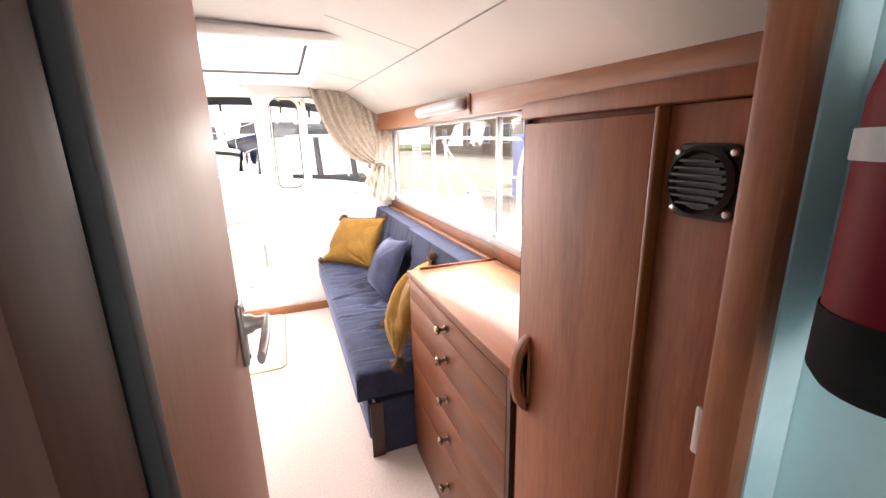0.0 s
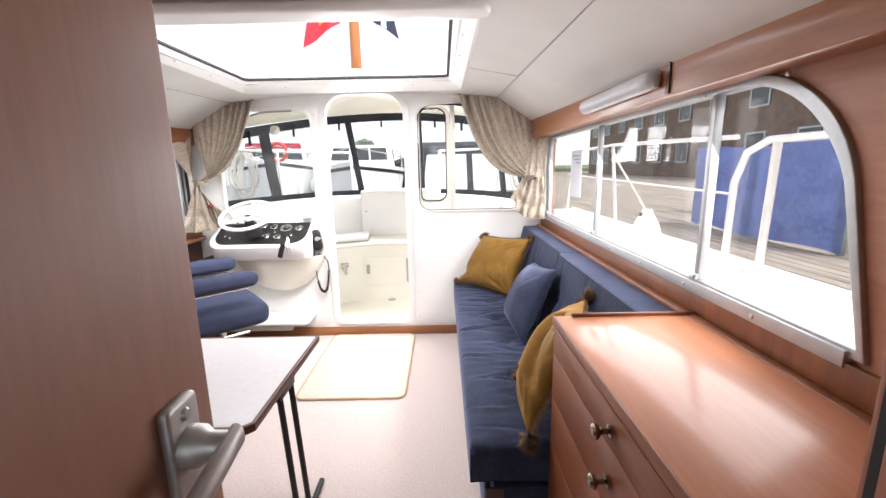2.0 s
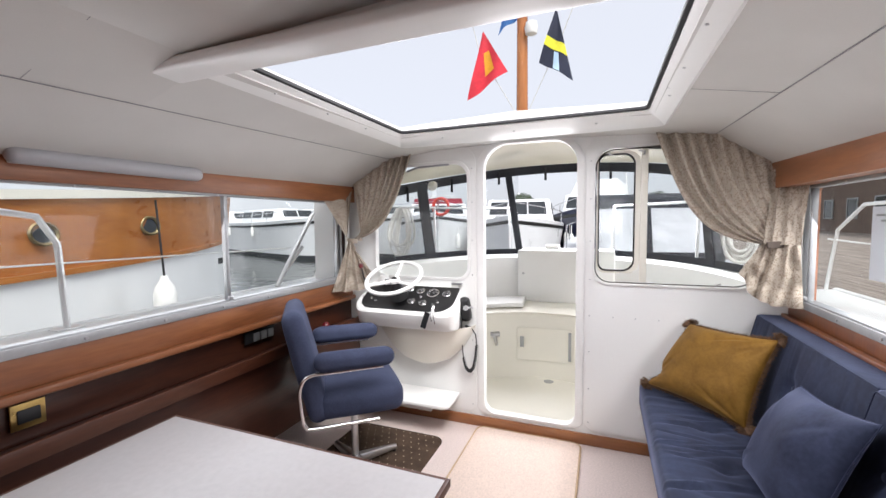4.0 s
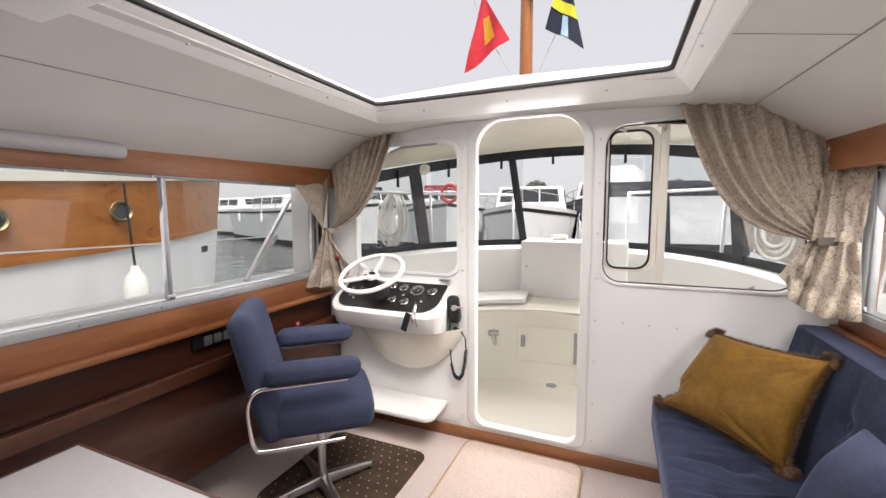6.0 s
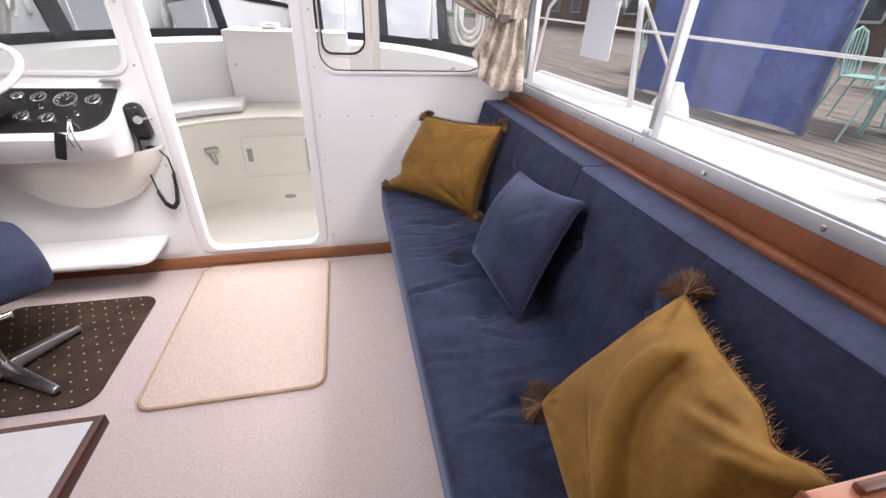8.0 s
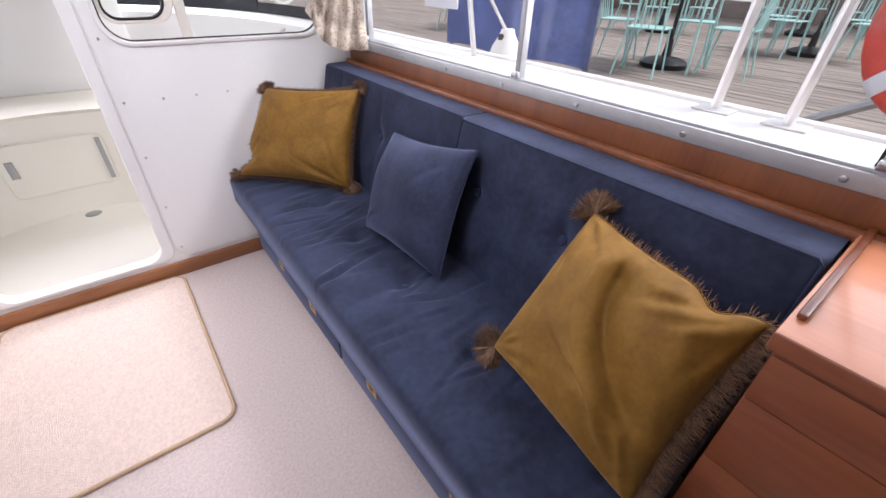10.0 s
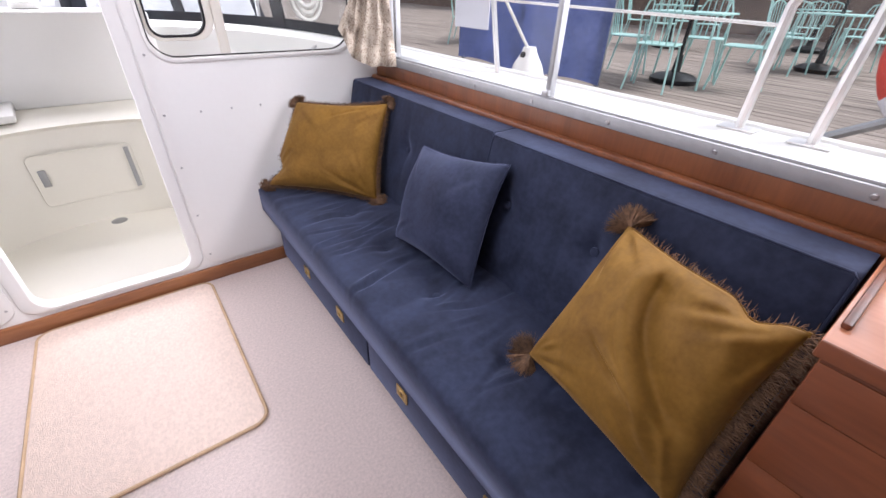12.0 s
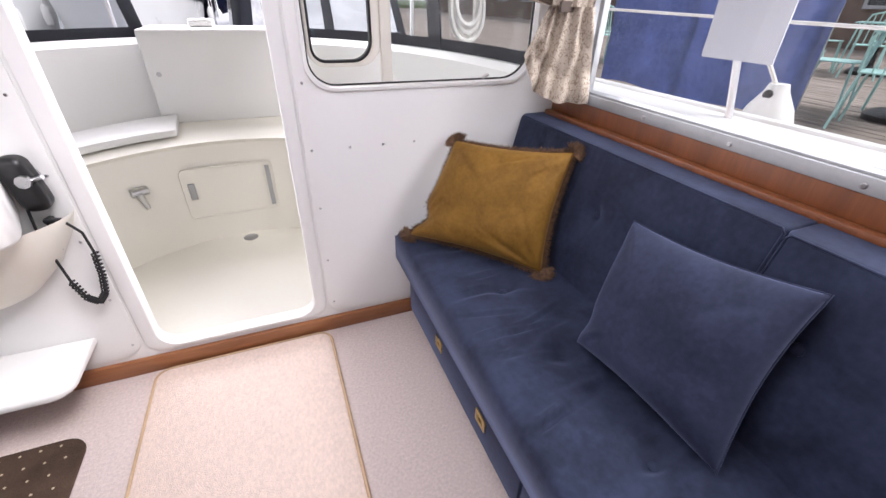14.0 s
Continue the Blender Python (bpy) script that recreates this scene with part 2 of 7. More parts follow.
VINYL = pane_material("clear_canopy_vinyl", (0.94, 0.945, 0.95), 0.05, 0.015)
TUMBLER = pane_material("clear_plastic", (0.9, 0.95, 0.97), 0.05, 0.06)
DIFFUSER = material("opal_lamp_diffuser", (0.40, 0.40, 0.42), 0.4, vary=0.02, bump=0.0)


def curtain_material():
    m = material("cream_floral_curtain", (0.46, 0.40, 0.33), 0.85, vary=0.06, scale=20, fine=300, bump=0.3, spec=0.15)
    n, l = m.node_tree.nodes, m.node_tree.links
    b = n["Principled BSDF"]
    base = b.inputs["Base Color"].links[0].from_socket
    tc, mp = n.new("ShaderNodeTexCoord"), n.new("ShaderNodeMapping")
    mp.inputs["Scale"].default_value = (62, 62, 52)
    l.new(tc.outputs["Object"], mp.inputs[0])
    ns = n.new("ShaderNodeTexNoise")
    ns.inputs["Scale"].default_value, ns.inputs["Detail"].default_value, ns.inputs["Distortion"].default_value = 1.0, 2.0, 2.2
    l.new(mp.outputs[0], ns.inputs["Vector"])
    rp = n.new("ShaderNodeValToRGB")
    rp.color_ramp.elements[0].position, rp.color_ramp.elements[1].position = 0.545, 0.58
    mx = n.new("ShaderNodeMixRGB")
    l.new(ns.outputs[0], rp.inputs[0])
    l.new(rp.outputs[0], mx.inputs[0])
    l.new(base, mx.inputs[1])
    mx.inputs[2].default_value = (0.27, 0.22, 0.175, 1)
    l.new(mx.outputs[0], b.inputs["Base Color"])
    return m


CURTAIN = curtain_material()
LINING = material("white_curtain_lining", (0.74, 0.73, 0.71), 0.85, vary=0.04)
TIEBAND = material("brown_tieback", (0.09, 0.065, 0.05), 0.7)


def water_material():
    m = material("canal_water", (0.030, 0.036, 0.030), 0.05, vary=0.2, scale=0.4, bump=0)
    n, l = m.node_tree.nodes, m.node_tree.links
    b = n["Principled BSDF"]
    tc, ns, bp = n.new("ShaderNodeTexCoord"), n.new("ShaderNodeTexNoise"), n.new("ShaderNodeBump")
    ns.inputs["Scale"].default_value, ns.inputs["Detail"].default_value = 2.2, 3
    l.new(tc.outputs["Object"], ns.inputs["Vector"])
    bp.inputs["Strength"].default_value, bp.inputs["Distance"].default_value = 0.5, 0.06
    l.new(ns.outputs[0], bp.inputs["Height"])
    l.new(bp.outputs[0], b.inputs["Normal"])
    return m


WATER = water_material()


# ---- mesh helpers ----
def box(bm, x0, x1, y0, y1, z0, z1):
    v = [bm.verts.new((x, y, z)) for x in (x0, x1) for y in (y0, y1) for z in (z0, z1)]
    for f in ((0, 1, 3, 2), (4, 6, 7, 5), (0, 4, 5, 1), (2, 3, 7, 6), (0, 2, 6, 4), (1, 5, 7, 3)):
        bm.faces.new([v[i] for i in f])
    return v


def tube(bm, pts, r, n=8, closed=False, cap=True):
    """A round bar along the points; r is one radius or one for each point."""
    pts = [Vector(p) for p in pts]
    rings, up = [], None
    for i, p in enumerate(pts):
        a = pts[i - 1] if (i or closed) else p
        b = pts[(i + 1) % len(pts)] if (i < len(pts) - 1 or closed) else p
        d = (b - a).normalized()
        if up is None:
            up = d.orthogonal().normalized()
        up = (up - d * up.dot(d)).normalized()
        side = d.cross(up)
        rad = r[i] if isinstance(r, (list, tuple)) else r
        rings.append([bm.verts.new(p + (up * math.cos(k * 2 * math.pi / n) + side * math.sin(k * 2 * math.pi / n)) * rad) for k in range(n)])
    m = len(rings)
    for i in range(m if closed else m - 1):
        a, b = rings[i], rings[(i + 1) % m]
        for k in range(n):
            bm.faces.new((a[k], a[(k + 1) % n], b[(k + 1) % n], b[k]))
    if cap and not closed:
        bm.faces.new(rings[0][::-1])
        bm.faces.new(rings[-1])


def lathe(bm, profile, n=20, m=Matrix()):
    """Turns (radius, height) points about the local z axis."""
    rings = []
    for r, h in profile:
        if r < 1e-5:
            rings.append([bm.verts.new(m @ Vector((0, 0, h)))] * n)
        else:
            rings.append([bm.verts.new(m @ Vector((r * math.cos(k * 2 * math.pi / n), r * math.sin(k * 2 * math.pi / n), h))) for k in range(n)])
    for a, b in zip(rings, rings[1:]):
        for k in range(n):
            f = [a[k], a[(k + 1) % n], b[(k + 1) % n], b[k]]
            f = [v for i, v in enumerate(f) if v not in f[:i]]
            if len(f) > 2:
                bm.faces.new(f)


def grid(bm, fn, nu, nv, close_u=False):
    """A sheet through fn(u, v) for u and v from 0 to 1."""
    vs = [[bm.verts.new(fn(i / nu, j / nv)) for j in range(nv + 1)] for i in range(nu if close_u else nu + 1)]
    m = len(vs)
    for i in range(nu):
        for j in range(nv):
            bm.faces.new((vs[i][j], vs[(i + 1) % m][j], vs[(i + 1) % m][j + 1], vs[i][j + 1]))


def rounded(x0, x1, y0, y1, r, n=6):
    """The outline of a rounded rectangle; r is one radius or four (bottom left, bottom right, top right, top left)."""
    rs = r if isinstance(r, (list, tuple)) else (r,) * 4
    pts = []
    for (cx, cy, a), q in zip(((x0, y0, 180), (x1, y0, 270), (x1, y1, 0), (x0, y1, 90)), rs):
        ox, oy = (cx + q if cx == x0 else cx - q), (cy + q if cy == y0 else cy - q)
        steps = n if q > 0 else 0
        for k in range(steps + 1):
            t = radians(a + 90 * k / max(1, steps))
            pts.append((ox + q * math.cos(t), oy + q * math.sin(t)))
    return pts


def plate(outer, holes=(), thick=0.02, bevel=0.0, m=Matrix()):
    """A flat plate with holes, in its own plane, as a mesh. It reaches half its thickness to both sides."""
    cu = bpy.data.curves.new("outline", "CURVE")
    cu.dimensions, cu.fill_mode, cu.extrude, cu.bevel_depth, cu.bevel_resolution = "2D", "BOTH", max(0.0, thick / 2 - bevel), bevel, 2
    cu.offset = -bevel
    for pts in (outer, *holes):
        sp = cu.splines.new("POLY")
        sp.points.add(len(pts) - 1)
        for p, (x, y) in zip(sp.points, pts):
            p.co = (x, y, 0, 1)
        sp.use_cyclic_u = True
    ob = bpy.data.objects.new("outline", cu)
    me = bpy.data.meshes.new_from_object(ob)
    bpy.data.objects.remove(ob)
    bpy.data.curves.remove(cu)
    me.transform(m)
    bm = bmesh.new()
    bm.from_mesh(me)
    bpy.data.meshes.remove(me)
    bmesh.ops.remove_doubles(bm, verts=bm.verts, dist=1e-5)
    return bm


UP_XZ = Matrix(((1, 0, 0, 0), (0, 0, -1, 0), (0, 1, 0, 0), (0, 0, 0, 1)))
UP_YZ = Matrix(((0, 0, 1, 0), (1, 0, 0, 0), (0, 1, 0, 0), (0, 0, 0, 1)))


def in_xz(y):
    return Matrix.Translation((0, y, 0)) @ UP_XZ


def in_yz(x):
    return Matrix.Translation((x, 0, 0)) @ UP_YZ


def mesh_object(name, bm, mat, bevel=0.0, smooth=None, segments=2):
    if bevel:
        bmesh.ops.recalc_face_normals(bm, faces=bm.faces)
        edges = [e for e in bm.edges if len(e.link_faces) == 2 and e.calc_face_angle(0) > 0.5]
        bmesh.ops.bevel(bm, geom=edges, offset=bevel, segments=segments, affect="EDGES", profile=0.5, clamp_overlap=True)
    bmesh.ops.recalc_face_normals(bm, faces=bm.faces)
    me = bpy.data.meshes.new(name)
    bm.to_mesh(me)
    bm.free()
    me.materials.append(mat)
    ang = radians(40) if smooth is None else smooth
    me.polygons.foreach_set("use_smooth", [True] * len(me.polygons))
    me.set_sharp_from_angle(angle=ang)
    return new(name, me)


def part(name, bm, mat, parent, label="", bevel=0.0, smooth=None, segments=2):
    ob = mesh_object(name, bm, mat, bevel, smooth, segments)
    ob.parent = parent
    if parent.parent is None:
        ob.matrix_parent_inverse = parent.matrix_basis.inverted()
    return tagged(ob, label)


def share(name, ob, parent, m):
    """Another piece on the same mesh, moved by m."""
    o = bpy.data.objects.new(name, ob.data)
    scene.collection.objects.link(o)
    o.parent = parent
    o.matrix_parent_inverse = ob.matrix_parent_inverse
    o.matrix_basis = m
    return o


def thing(name, label, category, at=(0, 0, 0), group=""):
    ob = new(name)
    ob.matrix_basis = Matrix.Translation(at)
    ob.empty_display_size = 0.1
    return tagged(ob, label, category, group)


def structure(name, bm, mat, label="", bevel=0.0, smooth=None):
    ob = mesh_object(name, bm, mat, bevel, smooth)
    return tagged(ob, label, "", "", "structure")


def cube(*a):
    bm = bmesh.new()
    box(bm, *a)
    return bm


def tubes(*runs, n=8):
    bm = bmesh.new()
    for pts, r in runs:
        tube(bm, pts, r, n)
    return bm


def arc(c, r, a0, a1, n=8, plane="xz"):
    out = []
    for k in range(n + 1):
        t = radians(a0 + (a1 - a0) * k / n)
        u, v = r * math.cos(t), r * math.sin(t)
        d = {"xz": (u, 0, v), "yz": (0, u, v), "xy": (u, v, 0)}[plane]
        out.append((c[0] + d[0], c[1] + d[1], c[2] + d[2]))
    return out


def screw(bm, p, axis, r=0.006):
    m = Matrix.Translation(p) @ Vector(axis).to_track_quat("Z", "Y").to_matrix().to_4x4()
    lathe(bm, [(0, 0.003), (r * 0.7, 0.0025), (r, 0), (r, -0.002)], 8, m)


# ---- the cabin's shell ----
XL, XR, YB = -1.41, 1.25, 4.0
structure("floor", cube(-1.74, 1.30, 0.60, YB, -0.06, 0.0), CARPET, "cream looped carpet covering the cabin floor")
structure("passage_floor", cube(-0.3, 1.2, -1.2, 0.599, -0.06, -0.002), CARPET, "cream carpet of the forward passage")

# aft bulkhead with its doorway and two windows
DOOR = rounded(-0.385, 0.19, 0.10, 1.862, (0.07, 0.07, 0.15, 0.15), 8)
WIN_R = rounded(0.285, 1.12, 0.995, 1.79, (0.09, 0.12, 0.09, 0.11), 8)
WIN_L = rounded(-1.20, -0.487, 0.985, 1.765, (0.09, 0.08, 0.10, 0.15), 8)
bulk = structure("bulkhead_aft", plate([(-1.74, -0.1), (1.30, -0.1), (1.30, 1.6), (0.9, 1.9), (-1.1, 1.9), (-1.74, 1.6)], (DOOR, WIN_R, WIN_L), 0.05, 0.006, in_xz(YB + 0.025)), GELCOAT,
                 "white moulded bulkhead with a doorway and two windows")
for nm, hole, w in (("door_surround", DOOR, 0.045),):
    big = rounded(-0.385 - w, 0.19 + w, 0.085, 1.862 + 0.02, (0.06, 0.06, 0.17, 0.17), 8)
    structure("trim", plate(big, (hole,), 0.008, 0.003, in_xz(YB - 0.004)), GELCOAT, "raised white lip round the doorway")
structure("panel_seam", plate(rounded(0.243, 1.30, 0.085, 1.875, (0.07, 0, 0, 0.12), 8), (rounded(0.285, 1.12, 0.995, 1.79, (0.09, 0.12, 0.09, 0.11), 8),), 0.006, 0.002, in_xz(YB - 0.003)), GELCOAT, "screwed white bulkhead panel")
structure("panel_seam", plate(rounded(-1.74, -0.44, 0.085, 1.875, (0, 0.07, 0.12, 0), 8), (WIN_L,), 0.006, 0.002, in_xz(YB - 0.003)), GELCOAT, "screwed white bulkhead panel")
bm = bmesh.new()
for z in (0.14, 0.35, 0.58, 0.80, 1.02, 1.25, 1.5, 1.72):
    screw(bm, (0.268, YB - 0.006, z), (0, -1, 0), 0.005)
    screw(bm, (-0.465, YB - 0.006, z), (0, -1, 0), 0.005)
for x in (0.40, 0.52, 0.64):
    screw(bm, (x, YB - 0.006, 0.80), (0, -1, 0), 0.005)
structure("screws", bm, STEEL, "small steel screws in the bulkhead panels")
structure("baseboard", cube(-1.74, 0.612, YB - 0.022, YB - 0.001, 0.0, 0.068), TEAK_X, "varnished teak strip along the bulkhead foot", 0.004)
structure("trim", cube(-1.05, 0.88, YB - 0.02, YB, 1.875, 1.90), MAHOG, "dark wooden strip under the headliner", 0.003)
for xa, za, xb, zb in ((0.88, 1.818, 1.128, 1.652), (-1.05, 1.815, -1.368, 1.637)):
    structure("trim", tubes(([(xa, YB - 0.022, za - 0.008), (xb, YB - 0.022, zb - 0.008)], 0.011), n=8), MAHOG, "dark wooden strip under the sloping headliner")

# headliner, with the hatch opening left free
CEIL = [(-1.37, 1.635), (-1.05, 1.815), (-0.745, 1.850), (-0.1, 1.875), (0.545, 1.850), (0.88, 1.818), (1.13, 1.650)]


def headliner_z(x, y, z):
    """The headliner falls a little towards the bow, most at its outer folds."""
    return z - (0.024 if abs(x + 0.1) > 1.1 else 0.035 if abs(x + 0.1) > 0.9 else 0.004) * (4 - y)


HX0, HX1, HY0, HY1 = -0.745, 0.545, 2.32, 3.53
bm = bmesh.new()
for (xa, za), (xb, zb) in zip(CEIL, CEIL[1:]):
    for ya, yb in ((-1.2, 1.15), (1.15, HY0), (HY0, HY1), (HY1, YB + 0.05)):
        if ya == HY0 and xa >= HX0 and xb <= HX1:
            continue
        c = [(x, y, headliner_z(x, y, z)) for x, y, z in ((xa, ya, za), (xb, ya, zb), (xb, yb, zb), (xa, yb, za))]
        v = [bm.verts.new(p) for p in c + [(x, y, z + 0.06) for x, y, z in c]]
        for f in ((0, 1, 2, 3), (7, 6, 5, 4), (0, 4, 5, 1), (1, 5, 6, 2), (2, 6, 7, 3), (3, 7, 4, 0)):
            bm.faces.new([v[i] for i in f])
bmesh.ops.remove_doubles(bm, verts=bm.verts, dist=1e-4)
structure("ceiling", bm, HEADLINER, "white vinyl-covered headliner panels", 0, radians(60))
bm = bmesh.new()
for x, z in ((-1.05, 1.815), (0.88, 1.818)):
    tube(bm, [(x, y, headliner_z(x, y, z) - 0.001) for y in (0.7, 1.15, HY0, HY1, YB - 0.02)], 0.0022, 4)
for xa, za, xb, zb in ((0.545, 1.85, 0.88, 1.818), (-1.05, 1.815, -0.745, 1.85)):
    for y in (2.02, 3.12):
        tube(bm, [(xa, y, headliner_z(xa, y, za) - 0.001), (xb, y, headliner_z(xb, y, zb) - 0.0004)], 0.0011, 4)
structure("ceiling_seams", bm, GREYSTRAP, "thin seams between headliner panels")

# hatch coaming and the sliding cover, pushed forward
bm = bmesh.new()
ring = [((HX0 + 0.02, HY0), (HX1 - 0.02, HY1 - 0.02), 1.872), ((HX0 + 0.02, HY0), (HX1 - 0.02, HY1 - 0.02), 1.862), ((HX0 - 0.005, HY0 - 0.02), (HX1 + 0.005, HY1 + 0.02), 1.845),
        ((HX0 - 0.06, HY0 - 0.05), (HX1 + 0.06, HY1 + 0.15), 1.822), ((HX0 - 0.075, HY0 - 0.06), (HX1 + 0.075, HY1 + 0.17), 1.832), ((HX0 - 0.075, HY0 - 0.06), (HX1 + 0.075, HY1 + 0.17), 1.88)]
loops = []
for (x0, y0), (x1, y1), z in ring:
    loops.append([bm.verts.new((x, y, z)) for x, y in rounded(x0, x1, y0, y1, 0.03, 4)])
for a, b in zip(loops, loops[1:]):
    for k in range(len(a)):
        bm.faces.new((a[k], a[(k + 1) % len(a)], b[(k + 1) % len(a)], b[k]))
hatch = thing("roof_hatch", "white framed sliding roof hatch standing open", "hatch", (-0.1, 2.9, 1.85))
part("hatch_frame", bm, GELCOAT, hatch)
outer = rounded(HX0 - 0.005, HX1 + 0.005, HY0, HY1 + 0.005, 0.03, 4)
inner = rounded(HX0 + 0.034, HX1 - 0.034, HY0 + 0.02, HY1 - 0.038, 0.025, 4)
part("rubber_seal", plate(outer, (inner,), 0.014, 0.003, Matrix.Translation((0, 0, 1.874))), RUBBER, hatch, "black rubber seal")
part("sliding_cover", cube(HX0 - 0.02, HX1 + 0.02, 1.1, HY0 + 0.075, 1.94, 1.97), GELCOAT, hatch, "white sliding cover", 0.008)
bm = plate(rounded(-0.985, 0.64, 2.225, 2.335, 0.045, 6), (), 0.034, 0.012, Matrix.Translation((0, 0, 1.822)))
part("blind_cassette", bm, GELCOAT, hatch, "rounded white blind cassette")
for p in [(HX0 - 0.02, y, 1.838) for y in (2.6, 2.9, 3.2)] + [(HX1 + 0.02, y, 1.838) for y in (2.6, 2.9, 3.2)] + [(x, HY1 + 0.04, 1.840) for x in (-0.5, -0.1, 0.3)]:
    bm = bmesh.new()
    screw(bm, p, (0, 0, -1))
    part("screw", bm, STEEL, hatch)

# side walls with long sliding windows
WRH = [(1.545, 0.975)] + [(3.86, 0.975), (3.86, 1.50), (3.84, 1.52)] + [(1.935 - 0.33 * math.sin(radians(a)), 1.52 - 0.33 * (1 - math.cos(radians(a)))) for a in range(0, 73, 6)]
WLH = rounded(0.9, 3.84, 0.985, 1.52, (0.2, 0.03, 0.03, 0.30), 10)
structure("wall_starboard", plate([(0.6, 0.0), (YB + 0.05, 0.0), (YB + 0.05, 1.72), (0.6, 1.72)], (WRH,), 0.05, 0, in_yz(XR + 0.013)), PALETEAK, "teak-lined cabin side")
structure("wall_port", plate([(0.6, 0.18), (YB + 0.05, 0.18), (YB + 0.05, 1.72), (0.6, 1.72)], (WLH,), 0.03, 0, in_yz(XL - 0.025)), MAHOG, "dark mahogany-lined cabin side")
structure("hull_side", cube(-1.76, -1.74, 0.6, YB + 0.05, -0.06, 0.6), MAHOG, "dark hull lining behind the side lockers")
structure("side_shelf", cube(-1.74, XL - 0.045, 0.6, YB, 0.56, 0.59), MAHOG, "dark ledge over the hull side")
for nm, x0, x1, lab in (("fascia_starboard", 1.128, 1.150, 1), ("fascia_port", -1.39, -1.368, 1)):
    bm = cube(x0, x1, 0.66, YB - 0.001, 1.522, 1.657 if x0 > 0 else 1.642)
    for v in bm.verts:
        v.co.z -= 0.024 * (YB - v.co.y) * (1 if v.co.z > 1.6 else 0.15)
    structure(nm, bm, TEAK_Y, "varnished teak rail above the side windows", 0.004)
structure("soffit", cube(1.151, XR + 0.009, 0.66, YB - 0.001, 1.523, 1.545), TEAK_Y, "teak soffit over the window")
structure("soffit", cube(XL - 0.009, -1.391, 0.66, YB - 0.001, 1.523, 1.545), TEAK_Y, "teak soffit over the window")
structure("fascia_joint", cube(1.122, 1.1275, 2.085, 2.10, 1.523, 1.611), MAHOG, "dark joint cover in the teak rail")
structure("roof_edge", cube(1.10, 1.36, 0.55, YB + 0.06, 1.722, 1.80), GELCOAT, "white roof edge", 0.01)
structure("roof_edge", cube(-1.55, -1.32, 0.55, YB + 0.06, 1.722, 1.80), GELCOAT, "white roof edge", 0.01)


def side_window(name, x, inward, hole, y0, y1, posts, label):
    """Aluminium-framed sliding window in a cabin side."""
    w = tagged(new(name), label, "window", "", "structure")
    y_lo, y_hi = min(p[0] for p in hole), max(p[0] for p in hole)
    zs = [p[1] for p in hole]
    zl, zh = min(zs), max(zs)
    c = ((y_lo + y_hi) / 2, (zl + zh) / 2)

    def grow(d):
        return [(py + (d if py > c[0] else -d) * min(1, abs(py - c[0]) / 0.5), pz + d * max(-1, min(1, (pz - c[1]) / 0.12))) for py, pz in hole]
    part("window_frame", plate(grow(0.010), (grow(-0.011),), 0.046, 0.003, in_yz(x + inward * 0.001)), ALU, w)
    part("lower_rail", cube(*sorted((x + inward * 0.002, x + inward * 0.032)), y_lo + 0.02, y_hi, zl - 0.03, zl + 0.004), RAILALU, w, "pale grey aluminium sill rail", 0.002)
    for py in posts:
        part("window_post", cube(*sorted((x - inward * 0.004, x + inward * 0.022)), py - 0.010, py + 0.010, zl + 0.004, zh - 0.004), ALU, w, "", 0.003)
        part("window_catch", cube(*sorted((x + inward * 0.022, x + inward * 0.036)), py - 0.014, py + 0.012, zl + 0.012, zl + 0.03), STEEL, w, "small steel catch", 0.003)
        part("rubber_strip", cube(*sorted((x - inward * 0.008, x + inward * 0.006)), py + 0.0105, py + 0.016, zl + 0.006, zh - 0.006), RUBBER, w)
    g = part("pane", plate(grow(-0.01), (), 0.004, 0, in_yz(x - inward * 0.012)), PANE, w, "clear glass")
    g.visible_shadow = False
    bm = bmesh.new()
    k = y_lo + 0.25
    while k < y_hi:
        screw(bm, (x + inward * 0.033, k, zl - 0.015), (inward, 0, 0), 0.007)
        screw(bm, (x + inward * 0.025, k, zh - 0.008), (inward, 0, 0), 0.006)
        k += 0.285
    part("frame_screws", bm, STEEL, w)
    return w


side_window("window_starboard", XR, -1, WRH, 1.5, 3.84, (3.80, 2.885, 2.04), "long aluminium-framed sliding cabin window")
side_window("window_port", XL, 1, WLH, 0.9, 3.82, (3.80, 2.905, 1.95), "long aluminium-framed sliding cabin window")

# timber below the windows
structure("window_board_starboard", cube(1.222, 1.236, 1.2, YB - 0.024, 0.855, 0.955), TEAK_DEEP, "varnished teak board below the window", 0.003)
structure("board_lip_starboard", cube(1.19, 1.221, 1.2, YB - 0.024, 0.865, 0.889), TEAK_DEEP, "teak moulding on top of the backrest", 0.008)
structure("window_board_port", cube(XL + 0.003, XL + 0.022, 0.7, YB - 0.024, 0.845, 0.962), TEAK_Y, "varnished teak board below the window", 0.003)
structure("board_lip_port", cube(XL + 0.003, XL + 0.05, 0.7, YB - 0.024, 0.815, 0.845), TEAK_Y, "rounded teak moulding", 0.01)
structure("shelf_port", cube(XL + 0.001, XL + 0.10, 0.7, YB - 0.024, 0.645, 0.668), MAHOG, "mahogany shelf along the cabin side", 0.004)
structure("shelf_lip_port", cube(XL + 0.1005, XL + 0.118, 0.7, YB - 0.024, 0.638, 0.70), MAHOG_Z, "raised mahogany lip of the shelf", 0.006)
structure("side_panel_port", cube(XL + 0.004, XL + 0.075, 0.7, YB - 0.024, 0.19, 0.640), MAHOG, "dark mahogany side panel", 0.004)

